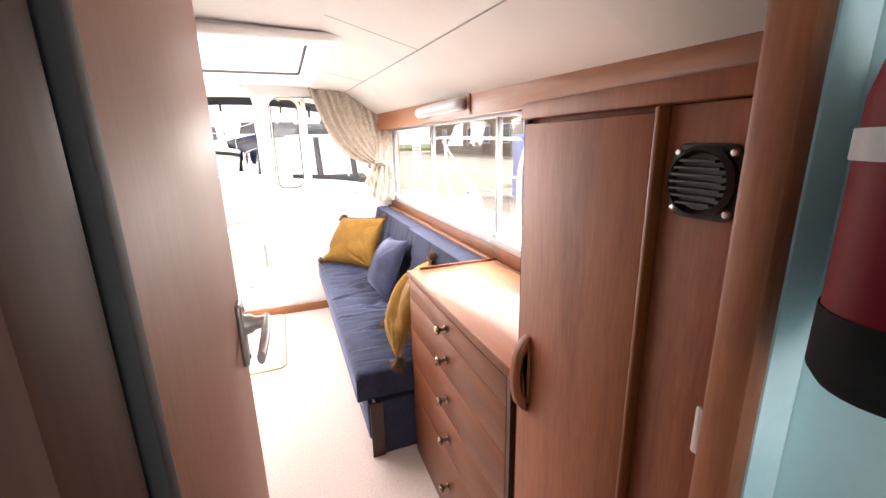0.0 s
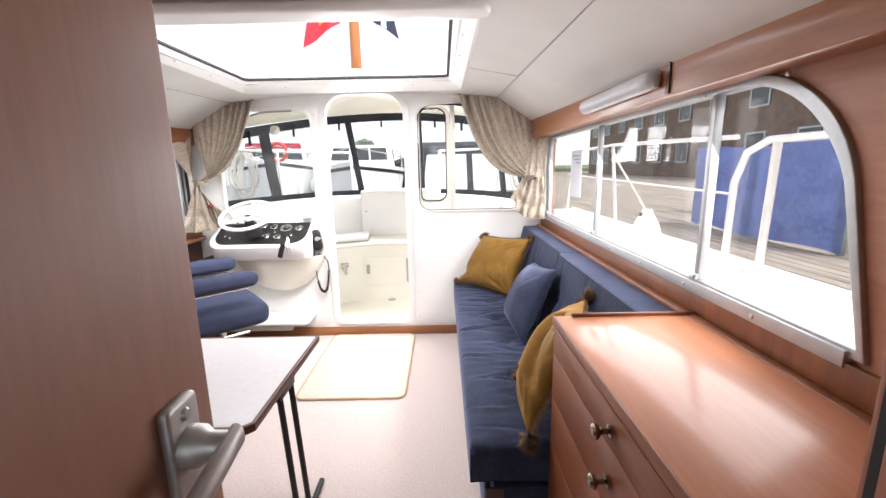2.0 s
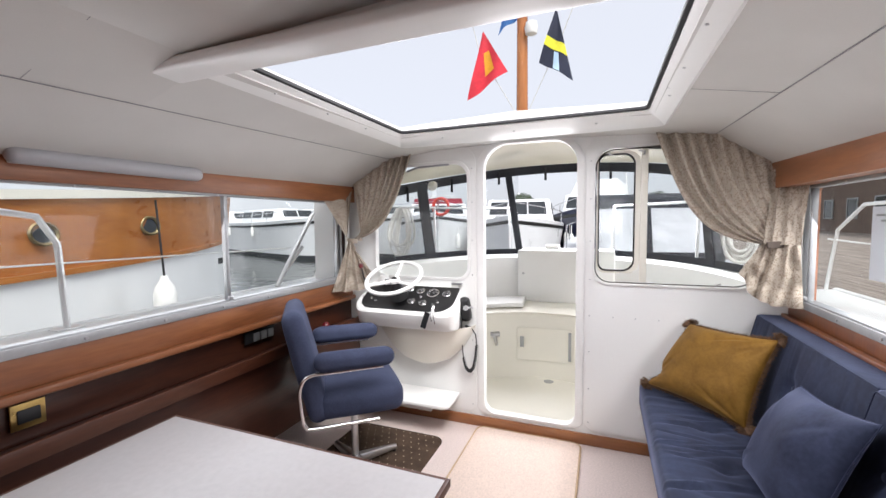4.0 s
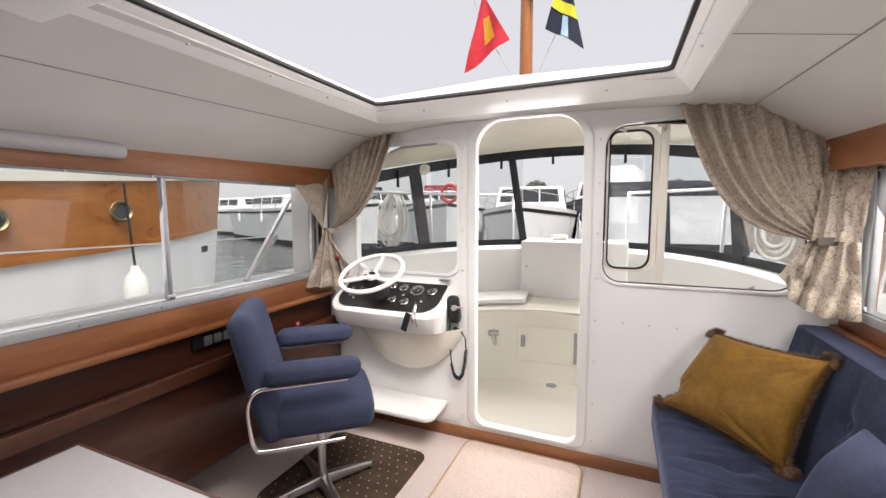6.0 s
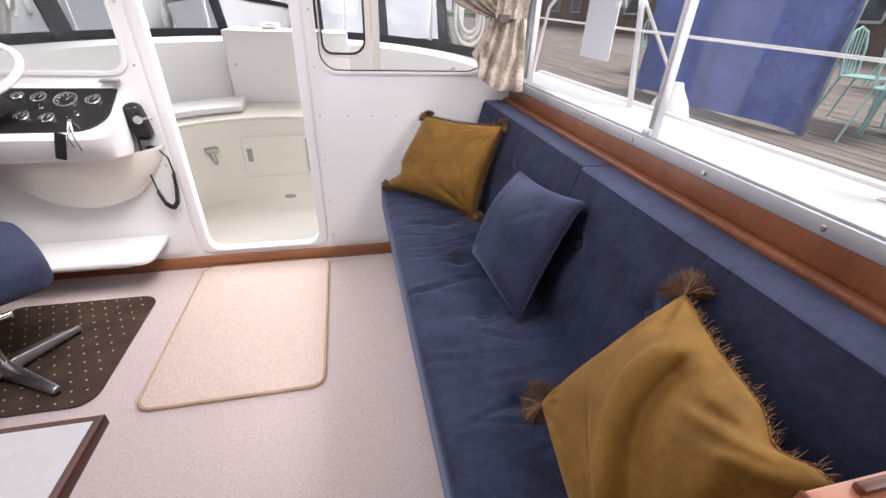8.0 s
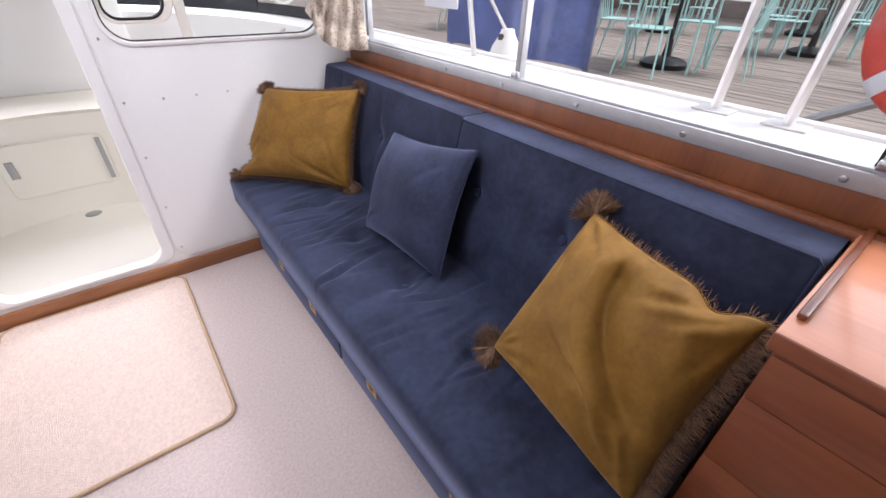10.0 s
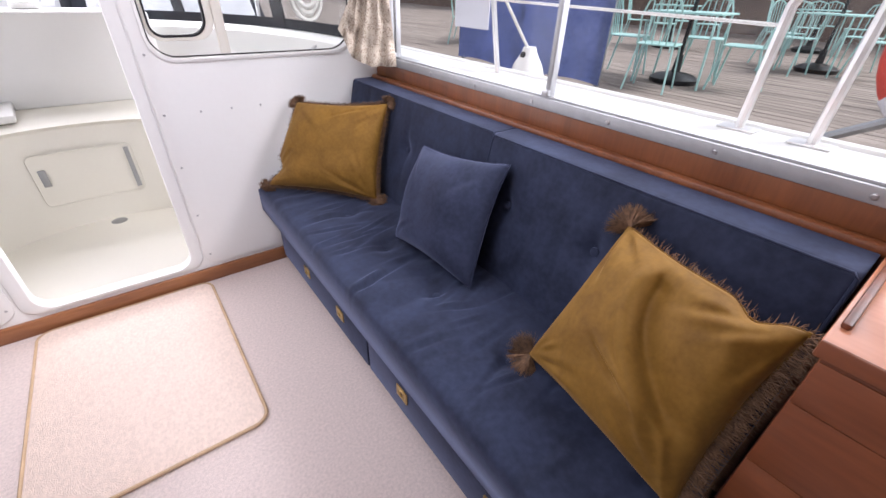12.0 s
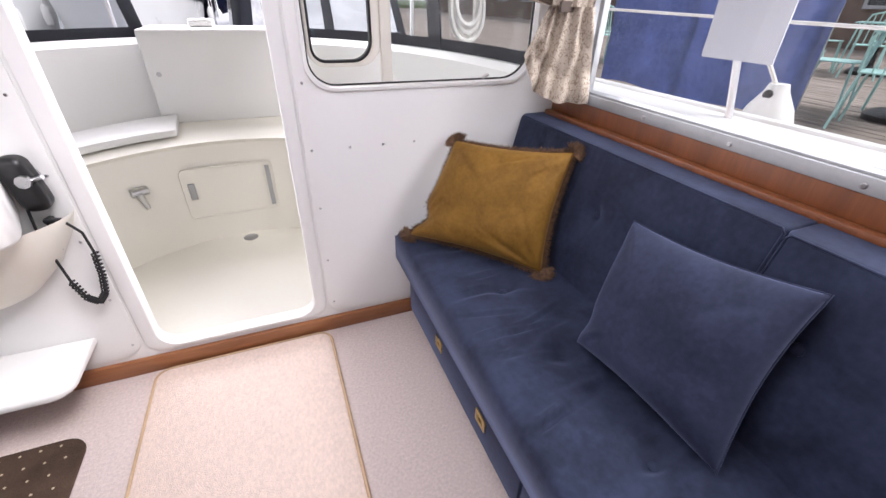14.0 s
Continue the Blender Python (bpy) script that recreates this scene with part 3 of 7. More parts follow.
# ---- forward partition, passage and door ----
bm = plate([(-0.25, 0.0), (1.30, 0.0), (1.30, 1.9), (-1.76, 1.9), (-1.76, 0.0)], ([(0.255, 0.005), (0.75, 0.005), (0.75, 1.79), (0.255, 1.79)],), 0.03, 0, in_xz(0.649))
structure("partition_forward", bm, TEAK_Z, "teak-faced partition between the passage and the cabin")
structure("passage_wall", cube(0.80, 0.825, -1.2, 0.632, -0.06, 1.9), TEALPAINT, "pale turquoise passage wall", 0)
structure("passage_wall", cube(0.14, 0.165, -1.2, 0.632, -0.06, 1.9), TEALPAINT, "pale turquoise passage wall", 0)
structure("passage_end", cube(0.1, 0.84, -1.23, -1.2, -0.06, 1.9), TEALPAINT, "pale turquoise end wall of the passage")
structure("partition_face", plate([(0.166, 0.0), (0.799, 0.0), (0.799, 1.86), (0.166, 1.86)], ([(0.25, 0.003), (0.748, 0.003), (0.748, 1.8), (0.25, 1.8)],), 0.006, 0, in_xz(0.630)), TEALPAINT, "pale turquoise partition face")
structure("door_frame_jamb", cube(0.724, 0.751, 0.628, 0.667, 0.0, 1.80), TEAK_Z, "varnished teak door jamb", 0.006)
structure("door_frame_jamb", cube(0.24, 0.268, 0.585, 0.655, 0.0, 1.80), JAMB, "wooden door jamb with its shade put into the colour", 0.006)
structure("door_frame_head", cube(0.269, 0.715, 0.59, 0.664, 1.76, 1.80), TEAK_X, "varnished teak door head", 0.006)
structure("door_stop", cube(0.262, 0.276, 0.6555, 0.672, 0.0, 1.76), RUBBER, "dark rubber door stop", 0.003)

door = tagged(new("door_1"), "plain brown wooden cabin door standing open", "door", "", "structure")
door.matrix_basis = Matrix.Translation((0.262, 0.685, 0)) @ Matrix.Rotation(radians(1.2), 4, "Z")


def local_part(name, bm, mat, parent, label="", bevel=0.0, **k):
    ob = mesh_object(name, bm, mat, bevel, **k)
    ob.parent = parent
    return tagged(ob, label)


local_part("leaf", cube(-0.030, 0.002, 0.0, 0.526, 0.03, 1.75), TEAK_D, door, "", 0.004)
hp = local_part("handle_plate", plate(rounded(0.452, 0.492, 1.035, 1.150, 0.006, 3), (), 0.010, 0.004, in_yz(0.0065)), CASTALU, door, "cast aluminium handle plate")
for z in (1.048, 1.137):
    bm = bmesh.new()
    screw(bm, (0.0118, 0.472, z), (1, 0, 0), 0.006)
    sc = mesh_object("plate_screw", bm, ALU)
    sc.parent = hp
bm = bmesh.new()
lathe(bm, [(0.018, 0.0), (0.017, 0.012), (0.012, 0.018), (0.0115, 0.036)], 16, Matrix.Translation((0.010, 0.472, 1.108)) @ Matrix.Rotation(radians(90), 4, "Y"))
local_part("handle_boss", bm, CASTALU, door, "cast aluminium boss")
bm = bmesh.new()
runs = []
for k in range(9):
    t = k / 8
    p = Vector((0.046 - 0.010 * t ** 2, 0.482 - 0.095 * t, 1.110 - 0.028 * t ** 1.4))
    w, h = 0.0065 + 0.0015 * math.sin(t * 3.1), 0.0115 - 0.002 * t + (0.002 if k == 8 else 0)
    runs.append([bm.verts.new(p + Vector((w * math.cos(a), 0, h * math.sin(a)))) for a in [2 * math.pi * q / 12 for q in range(12)]])
for a, b in zip(runs, runs[1:]):
    for q in range(12):
        bm.faces.new((a[q], a[(q + 1) % 12], b[(q + 1) % 12], b[q]))
bm.faces.new(runs[0][::-1])
bm.faces.new(runs[-1])
local_part("lever_handle", bm, CASTALU, door, "cast aluminium lever")

# ---- wardrobe and the panel with the vent ----
ward = thing("wardrobe", "brown teak-veneered wardrobe with a closed plain door", "wardrobe", (1.02, 0.95, 0))
part("body", cube(0.8125, 1.225, 0.8135, 1.135, 0.0, 1.472), TEAK_Z, ward, "", 0.004)
part("side_panel", cube(0.808, 1.225, 1.1355, 1.147, 0.0, 1.475), TEAK_Z, ward, "", 0.003)
wdoor = part("wardrobe_door", cube(0.792, 0.810, 0.822, 1.122, 0.05, 1.438), TEAK_Z, ward, "", 0.004)
part("edge_moulding", cube(0.789, 0.812, 0.8135, 0.8210, 0.0, 1.445), TEAK_DEEP, ward, "worn edge strip", 0.002)
part("gap_strip", cube(0.800, 0.811, 1.1225, 1.1345, 0.0, 1.445), RUBBER, ward)
part("cornice", cube(0.794, 0.82, 0.67, 1.140, 1.446, 1.476), TEAK_Z, ward, "teak cornice strip", 0.005)
grip = [(0.791, 0.838), (0.778, 0.845), (0.765, 0.862), (0.757, 0.89), (0.754, 0.925), (0.757, 0.962), (0.765, 0.99), (0.778, 1.008), (0.791, 1.016)]
slot = [(0.788, 0.872), (0.777, 0.884), (0.772, 0.905), (0.770, 0.927), (0.772, 0.949), (0.777, 0.970), (0.788, 0.982)]
bm = plate(grip, (slot,), 0.022, 0.005, in_xz(1.085))
part("wooden_handle", bm, TEAK_Z, wdoor, "curved teak pull handle with a finger slot")
vp = thing("cupboard", "narrow teak cupboard beside the wardrobe, closed", "cupboard", (0.9, 0.73, 0))
part("door", cube(0.806, 0.83, 0.668, 0.8125, 0.0, 1.445), TEAK_Z, vp, "", 0.002)
part("catch_plate", cube(0.799, 0.8055, 0.705, 0.722, 1.02, 1.085), STEEL, vp, "steel catch plate", 0.002)
vent = thing("air_vent", "round black plastic louvred air vent", "vent", (0.80, 0.755, 1.357))
bm = bmesh.new()
mv = Matrix.Translation((0.806, 0.755, 1.357)) @ Vector((-1, 0, 0)).to_track_quat("Z", "Y").to_matrix().to_4x4()
lathe(bm, [(0.040, 0), (0.0415, 0.012), (0.036, 0.018), (0.032, 0.010), (0.0, 0.006)], 28, mv)
part("vent_ring", bm, BLACK, vent)
part("vent_flange", plate(rounded(0.712, 0.798, 1.314, 1.40, 0.018, 5), (), 0.006, 0.002, in_yz(0.803)), BLACK, vent)
for k in range(7):
    z = 1.333 + 0.008 * k
    w = math.sqrt(max(0, 0.032 ** 2 - (z - 1.357) ** 2))
    part("slat", cube(0.786, 0.797, 0.755 - w, 0.755 + w, z - 0.0014, z + 0.0014), BLACK, vent)
for y, z in ((0.722, 1.324), (0.788, 1.324), (0.722, 1.39), (0.788, 1.39)):
    bm = bmesh.new()
    screw(bm, (0.799, y, z), (-1, 0, 0), 0.005)
    part("screw", bm, STEEL, vent)
structure("wardrobe_top", cube(0.82, 1.227, 0.67, 1.147, 1.4765, 1.482), TEAK_Y, "teak lid over the wardrobe")

# fire extinguisher
ext = thing("fire_extinguisher", "red fire extinguisher with a black cap and grey strap", "extinguisher", (0.728, 0.543, 1.2))
bm = bmesh.new()
me = Matrix.Translation((0.728, 0.543, 0.028))
lathe(bm, [(0, 1.235), (0.043, 1.235), (0.045, 1.25), (0.045, 1.40), (0.038, 1.435), (0.018, 1.45)], 28, me)
part("cylinder", bm, EXTRED, ext)
bm = bmesh.new()
lathe(bm, [(0, 1.205), (0.04, 1.205), (0.0465, 1.215), (0.0465, 1.262), (0.0455, 1.262)], 28, me)
part("base_cap", bm, EXTBLACK, ext, "black plastic base cap")
bm = bmesh.new()
lathe(bm, [(0.0455, 1.362), (0.0475, 1.362), (0.0475, 1.382), (0.0455, 1.382)], 28, me)
part("strap", bm, GREYSTRAP, ext, "grey strap")
part("bracket", cube(0.775, 0.7995, 0.513, 0.573, 1.25, 1.46), EXTBLACK, ext, "black wall bracket", 0.004)
part("valve", tubes(([(0.728, 0.543, 1.475), (0.728, 0.543, 1.53)], 0.016), ([(0.728, 0.543, 1.51), (0.72, 0.52, 1.52), (0.69, 0.49, 1.515)], 0.007)), BLACK, ext, "black valve and lever")

# ---- sofa ----
SX0, SX1, SY0, SY1, SZ = 0.548, 1.20, 2.025, 3.99, 0.445


def cushion(cx, cy, cz, sx, sy, sz, m=Matrix(), puff=0.012, tufts=(), wrinkle=0.006, seed=0, n=26, r=0.035, creases=0):
    """An upholstered pad with soft edges, buttoned hollows on its top and creases."""
    bm = bmesh.new()
    hx, hy, hz = sx / 2, sy / 2, sz / 2
    ny, nx = max(8, int(n * sy / max(sx, sy))), max(8, int(n * sx / max(sx, sy)))
    rnd = random.Random(seed)
    lines = []
    for k in range(creases):
        tx, ty = tufts[k % len(tufts)]
        a = rnd.uniform(-0.45, 0.45)
        lines.append((tx + rnd.uniform(-0.16, 0.02), ty + rnd.uniform(-0.22, 0.22), math.cos(a), math.sin(a), rnd.uniform(0.05, 0.11), rnd.uniform(0.003, 0.007), rnd.uniform(0.007, 0.013)))

    def side(sign):
        def fn(u, v):
            x, y = (u * 2 - 1), (v * 2 - 1)
            ex, ey = abs(x) * hx, abs(y) * hy
            dx, dy = max(0, ex - (hx - r)), max(0, ey - (hy - r))
            d = min(1, math.hypot(dx, dy) / r)
            drop = r * (1 - math.sqrt(max(0, 1 - d * d)))
            z = hz - drop + puff * (1 - x * x) * (1 - y * y)
            px, py = x * hx, y * hy
            if sign > 0:
                for tx, ty in tufts:
                    q = math.hypot(px - tx, py - ty)
                    z -= 0.022 * math.exp(-(q / 0.045) ** 2)
                    z -= 0.006 * math.exp(-((py - ty) / 0.02) ** 2) * math.exp(-(abs(px - tx) / 0.16) ** 2)
                for lx, ly, c, s, ln, dp, wd in lines:
                    du, dv = (px - lx) * c + (py - ly) * s, (py - ly) * c - (px - lx) * s
                    if abs(du) < ln * 2 and abs(dv) < wd * 4:
                        z -= dp * math.exp(-(du / ln) ** 2) * (math.exp(-(dv / wd) ** 2) - 0.7 * math.exp(-((dv - wd * 1.7) / wd) ** 2))
            z += wrinkle * noise.noise(Vector((px * 3 + seed, py * 14, seed * 2.3)))
            z -= wrinkle * 2.4 * max(0, 0.55 - abs(noise.noise(Vector((px * 2.2 + seed, py * 11, seed * 5.3))) * 3)) * (0.3 + 0.7 * (1 - x * x))
            z += wrinkle * 0.5 * noise.noise(Vector((px * 9, py * 22 + seed, seed)))
            return m @ Vector((cx + px, cy + py, cz + sign * z))
        return fn
    grid(bm, side(1), nx * 2, ny * 2)
    grid(bm, side(-1), 8, 8)
    bmesh.ops.remove_doubles(bm, verts=bm.verts, dist=1e-4)
    # side wall that joins the two faces
    edges = [e for e in bm.edges if e.is_boundary]
    bmesh.ops.bridge_loops(bm, edges=edges)
    return bm


def button(p, axis, mat, parent):
    bm = bmesh.new()
    m = Matrix.Translation(p) @ Vector(axis).to_track_quat("Z", "Y").to_matrix().to_4x4()
    lathe(bm, [(0, 0.006), (0.008, 0.0055), (0.013, 0.003), (0.0145, -0.006)], 12, m)
    part("button", bm, mat, parent)


sofa = thing("sofa_bench", "navy blue velvet bench sofa with buttoned cushions along the cabin side", "sofa", (0.9, 3.05, 0))
part("base", cube(0.628, 1.23, SY0 + 0.01, SY1, 0.0, 0.28), VELVET, sofa, "", 0.006)
for ya, yb in ((2.135, 3.02), (3.03, 3.985)):
    dr = part("drawer_front", cube(0.606, 0.627, ya, yb, 0.018, 0.272), VELVET, sofa, "", 0.006)
for y in (3.62, 3.26, 2.78, 2.34):
    pb = plate(rounded(y - 0.032, y + 0.032, 0.095, 0.145, 0.004, 2), (rounded(y - 0.018, y + 0.018, 0.104, 0.136, 0.015, 4),), 0.005, 0.0015, in_yz(0.604))
    tube(pb, [(0.603, y + 0.013 * math.cos(a * 0.524), 0.12 + 0.013 * math.sin(a * 0.524)) for a in range(12)], 0.0025, 6, closed=True)
    part("flush_pull", pb, BRASS, sofa, "brass flush ring pull")
    part("pull_recess", cube(0.6045, 0.6062, y - 0.017, y + 0.017, 0.105, 0.135), DARKEDGE, sofa)
part("front_leg", cube(0.60, 0.66, SY0 + 0.002, SY0 + 0.009, 0.0, 0.28), DARKEDGE, sofa, "dark wooden end frame")
ST = [(-0.042, y) for y in (-0.51, -0.167, 0.155, 0.483)]
part("seat_cushion", cushion((SX0 + 1.10) / 2, (SY0 + SY1) / 2, 0.36, 1.10 - SX0, SY1 - SY0, 0.165, puff=0.006, tufts=ST, wrinkle=0.004, seed=3, n=180, r=0.03, creases=20), VELVET, sofa, "", smooth=radians(80))
for tx, ty in ST:
    button(((SX0 + 1.10) / 2 + tx, (SY0 + SY1) / 2 + ty, 0.4165), (0, 0, 1), VELVET, sofa)
LEAN_BACK = Matrix.Translation((1.065, 0, 0.40)) @ Matrix.Rotation(radians(-90 + 13), 4, "Y")
for ya, yb, seed, dx in ((SY0 - 0.0, 2.955, 11, -0.018), (2.962, SY1, 17, 0.0)):
    h, th = 0.485, 0.15
    tf = [(0.035, -0.026), (0.035, 0.33)] if yb > 3 else [(0.035, 0.005), (0.035, 0.34)]
    mb = Matrix.Translation((dx, 0, 0)) @ LEAN_BACK
    bm = cushion(h / 2, (ya + yb) / 2, 0.0, h, yb - ya, th, mb, 0.006, tf, 0.0007, seed, 90, 0.012, 0)
    mi = mb.inverted()
    for v in bm.verts:
        q = mi @ v.co
        q.x -= 0.24 * q.z * max(0, q.x / h)
        v.co = mb @ q
    part("back_cushion", bm, VELVET, sofa, "", smooth=radians(80))
    zf = th / 2 - 0.002
    seam = [mb @ Vector(q) for q in ((0.03, ya + 0.004, zf), (h - 0.03, ya + 0.004, zf), (h - 0.021, ya + 0.012, zf), (h - 0.021, yb - 0.012, zf), (h - 0.03, yb - 0.004, zf), (0.03, yb - 0.004, zf))]
    part("piping", tubes((seam, 0.0035)), VELVET, sofa, "piped seam")
    for tx, ty in tf:
        p = mb @ Vector((h / 2 + tx - 0.24 * th / 2 * 0.5, (ya + yb) / 2 + ty, th / 2 - 0.019))
        button(p, mb.to_3x3() @ Vector((0, 0, 1)), VELVET, sofa)


def pillow(name, label, mat, corners, size, thick, seed, fringe=None, sides=(0, 1, 2, 3), fold=0.0, tassel=0.05, pinch=0.10, deep=1.0, ear=0.0, flap=0.0, back=0.6, creases=26, bare=()):
    """A stuffed square cushion slumped between four corners, with optional tassels along its edge."""
    c00, c10, c11, c01 = [Vector(c) for c in corners]
    mid = (c00 + c10 + c11 + c01) / 4
    normal = (c10 + c11 - c00 - c01).cross(c01 + c11 - c00 - c10).normalized()
    p = thing(name, label, "cushion", mid)

    def at(v):
        a, b = 0.5 + v.x / size, 0.5 + v.y / size
        return c00 * (1 - a) * (1 - b) + c10 * a * (1 - b) + c11 * a * b + c01 * (1 - a) * b + normal * v.z
    bm = bmesh.new()
    n = 88
    rw = random.Random(seed + 40)
    lines = []
    for k in range(creases):
        cx, cy = rw.choice(((-1, -1), (1, -1), (1, 1), (-1, 1)))
        a = math.atan2(-cy, -cx) + rw.uniform(-0.75, 0.75)
        d = rw.uniform(0.10, 0.36) * size
        lines.append((cx * size / 2 + math.cos(a) * d, cy * size / 2 + math.sin(a) * d, math.cos(a), math.sin(a), rw.uniform(0.03, 0.085), deep * rw.uniform(0.003, 0.008), rw.uniform(0.006, 0.013)))

    def outline(x, y):
        k = 1 - pinch * (1 - (x * y) ** 2) * max(abs(x), abs(y)) ** 2.5
        e = ear * math.exp(-((y + 0.66) / 0.16) ** 2) * max(0, x) ** 3
        f = flap * math.exp(-((y + 0.60) / 0.20) ** 2) * max(0, -x) ** 2
        return x * (k - e - f) * size / 2, y * k * size / 2

    def face(sign):
        def fn(u, v):
            x, y = u * 2 - 1, v * 2 - 1
            px, py = outline(x, y)
            t = ((1 - x * x) * (1 - y * y)) ** 0.4
            rim = 1 - max(abs(x), abs(y)) ** 8
            z = thick / 2 * t * (1 - 0.10 * y)
            z += 0.012 * rim * t ** 0.3 * noise.noise(Vector((px * 7 + seed, py * 7, seed)))
            for lx, ly, c, s, ln, dp, wd in lines:
                du, dv = (px - lx) * c + (py - ly) * s, (py - ly) * c - (px - lx) * s
                if abs(du) < ln * 2 and abs(dv) < wd * 4:
                    z -= rim * dp * math.exp(-(du / ln) ** 2) * (math.exp(-(dv / wd) ** 2) - 0.8 * math.exp(-((dv - wd * 1.8) / wd) ** 2))
            if fold:
                q = (y + 0.27 - 1.05 * x + 0.7 * x * x) / math.hypot(1, 1.05 - 1.4 * x)
                w = math.exp(-(max(0, abs(x - 0.2) - 0.42) / 0.18) ** 2)
                z -= fold * w * rim * (math.exp(-(q / 0.035) ** 2) if q > 0 else math.exp(-(q / 0.30) ** 2))
                z += 0.35 * fold * w * rim * math.exp(-((q - 0.13) / 0.08) ** 2)
                z += 0.5 * fold * rim * math.exp(-((y + 0.66 + 0.25 * (1 - x)) / 0.10) ** 2) * max(0, x) ** 1.5
                q2 = (x + 0.30 - 0.35 * (y + 0.1)) / 1.06
                z -= 0.4 * fold * rim * math.exp(-((y + 0.05) / 0.22) ** 2) * (math.exp(-(q2 / 0.035) ** 2) - 0.9 * math.exp(-((q2 - 0.075) / 0.04) ** 2))
            sag = 0.006 * noise.noise(Vector((px * 4, py * 4, seed + 5)))
            return at(Vector((px, py, (z if sign > 0 else -back * z) + sag)))
        return fn
    grid(bm, face(1), n, n)
    grid(bm, face(-1), n, n)
    bmesh.ops.remove_doubles(bm, verts=bm.verts, dist=5e-4)
    part("cover", bm, mat, p, "", smooth=radians(80))
    bm = bmesh.new()
    run = []
    for k in range(80):
        s, f = divmod(k, 20)
        t = f / 10 - 1
        x, y = ((t, -1), (1, t), (-t, 1), (-1, -t))[s]
        px, py = outline(x, y)
        run.append(at(Vector((px, py, 0.006 * noise.noise(Vector((px * 4, py * 4, seed + 5)))))))
    tube(bm, run, 0.0026, 6, closed=True)
    part("piping", bm, mat, p)
    if fringe:
        rnd = random.Random(seed)
        bm = bmesh.new()
        for s in sides:
            thin = s not in sides[:1] and len(sides) < 4
            count = 170 if thin else 700
            for k in range(count):
                t = -1 + 2 * (k + rnd.random()) / count
                x, y = ((t, -1), (1, t), (-t, 1), (-1, -t))[s]
                px, py = outline(x, y)
                o = Vector(((0, -1, 0), (1, 0, 0), (0, 1, 0), (-1, 0, 0))[s])
                corner = max(0, abs(t) - 0.86) / 0.14
                ln = fringe * ((0.15 + 0.5 * rnd.random()) if thin else (0.6 + 0.5 * rnd.random() + 0.5 * corner ** 0.5))
                al = Vector((o.y, -o.x, 0)) * (-1 if s in (0, 1, 2, 3) else 1)
                tang = Vector((px, py, 0)).normalized()
                d = (o * (1 - 0.5 * corner) + tang * 0.6 * corner + Vector((rnd.uniform(-.5, .5), rnd.uniform(-.5, .5), rnd.uniform(-.6, .6)))).normalized()
                a = Vector((px, py, 0.0)) + Vector((0, 0, rnd.uniform(-.003, .003)))
                b = a + d * ln * 0.55
                c = a + d * ln + Vector((rnd.uniform(-.006, .006), rnd.uniform(-.006, .006), rnd.uniform(-.008, .004)))
                sd = d.cross(Vector((0, 0, 1)))
                sd = sd.normalized() * 0.0009 if sd.length > 0.1 else Vector((0.0009, 0, 0))
                up = Vector((0, 0, 0.0012))
                r0 = [at(a + q) for q in (sd, -sd, up)]
                r1 = [at(b + q) for q in (sd, -sd, up)]
                va, vb = [bm.verts.new(q) for q in r0], [bm.verts.new(q) for q in r1]
                vc = bm.verts.new(at(c))
                for i in range(3):
                    bm.faces.new((va[i], va[(i + 1) % 3], vb[(i + 1) % 3], vb[i]))
                    bm.faces.new((vb[i], vb[(i + 1) % 3], vc))
        for cx, cy in [c for c in ((-1, -1), (1, -1), (1, 1), (-1, 1)) if c not in bare]:
            px, py = outline(cx, cy)
            base = Vector((cx, cy, 0)).normalized()
            for k in range(520):
                ang = rnd.uniform(-1.55, 1.55)
                d = (Matrix.Rotation(ang, 3, "Z") @ base + Vector((0, 0, rnd.uniform(-.55, .55)))).normalized()
                ln = tassel * rnd.uniform(0.82, 1.05)
                a = Vector((px, py, 0)) - base * 0.006
                sd = d.orthogonal().normalized() * 0.0013
                q = d.cross(sd)
                half = a + d * ln * 0.6
                end = a + d * ln + Vector((0, 0, rnd.uniform(-.01, .004)))
                va = [bm.verts.new(at(a + o)) for o in (sd, -sd, q)]
                vb = [bm.verts.new(at(half + o)) for o in (sd, -sd, q)]
                vc = bm.verts.new(at(end))
                for i in range(3):
                    bm.faces.new((va[i], va[(i + 1) % 3], vb[(i + 1) % 3], vb[i]))
                    bm.faces.new((vb[i], vb[(i + 1) % 3], vc))
        part("fringe", bm, FRINGE, p, "brown tasselled fringe")
    return p


pillow("cushion", "mustard velvet cushion with brown fringe leaning in the sofa corner", GOLD, ((0.578, 3.885, 0.468), (0.925, 3.49, 0.462), (1.068, 3.605, 0.835), (0.785, 3.935, 0.806)), 0.43, 0.19, 2, 0.019, tassel=0.045, pinch=0.075, deep=1.0, flap=0.15, back=0.35)
pillow("cushion", "navy velvet cushion leaning on the sofa back", VELVET2, ((0.832, 3.175, 0.458), (0.862, 2.770, 0.455), (1.036, 2.825, 0.818), (1.026, 3.27, 0.752)), 0.42, 0.19, 6, None, deep=0.5, pinch=0.09, back=0.4, flap=0.05, creases=7)
pillow("cushion", "mustard velvet cushion with brown tassels standing on its corner", GOLD, ((0.743, 2.045, 0.46), (0.905, 2.03, 0.828), (1.040, 2.420, 0.795), (0.800, 2.458, 0.472)), 0.43, 0.20, 9, 0.042, (0, 1), fold=0.034, bare=((1, -1),), tassel=0.070, pinch=0.075, deep=1.1, ear=0.12, back=0.3)

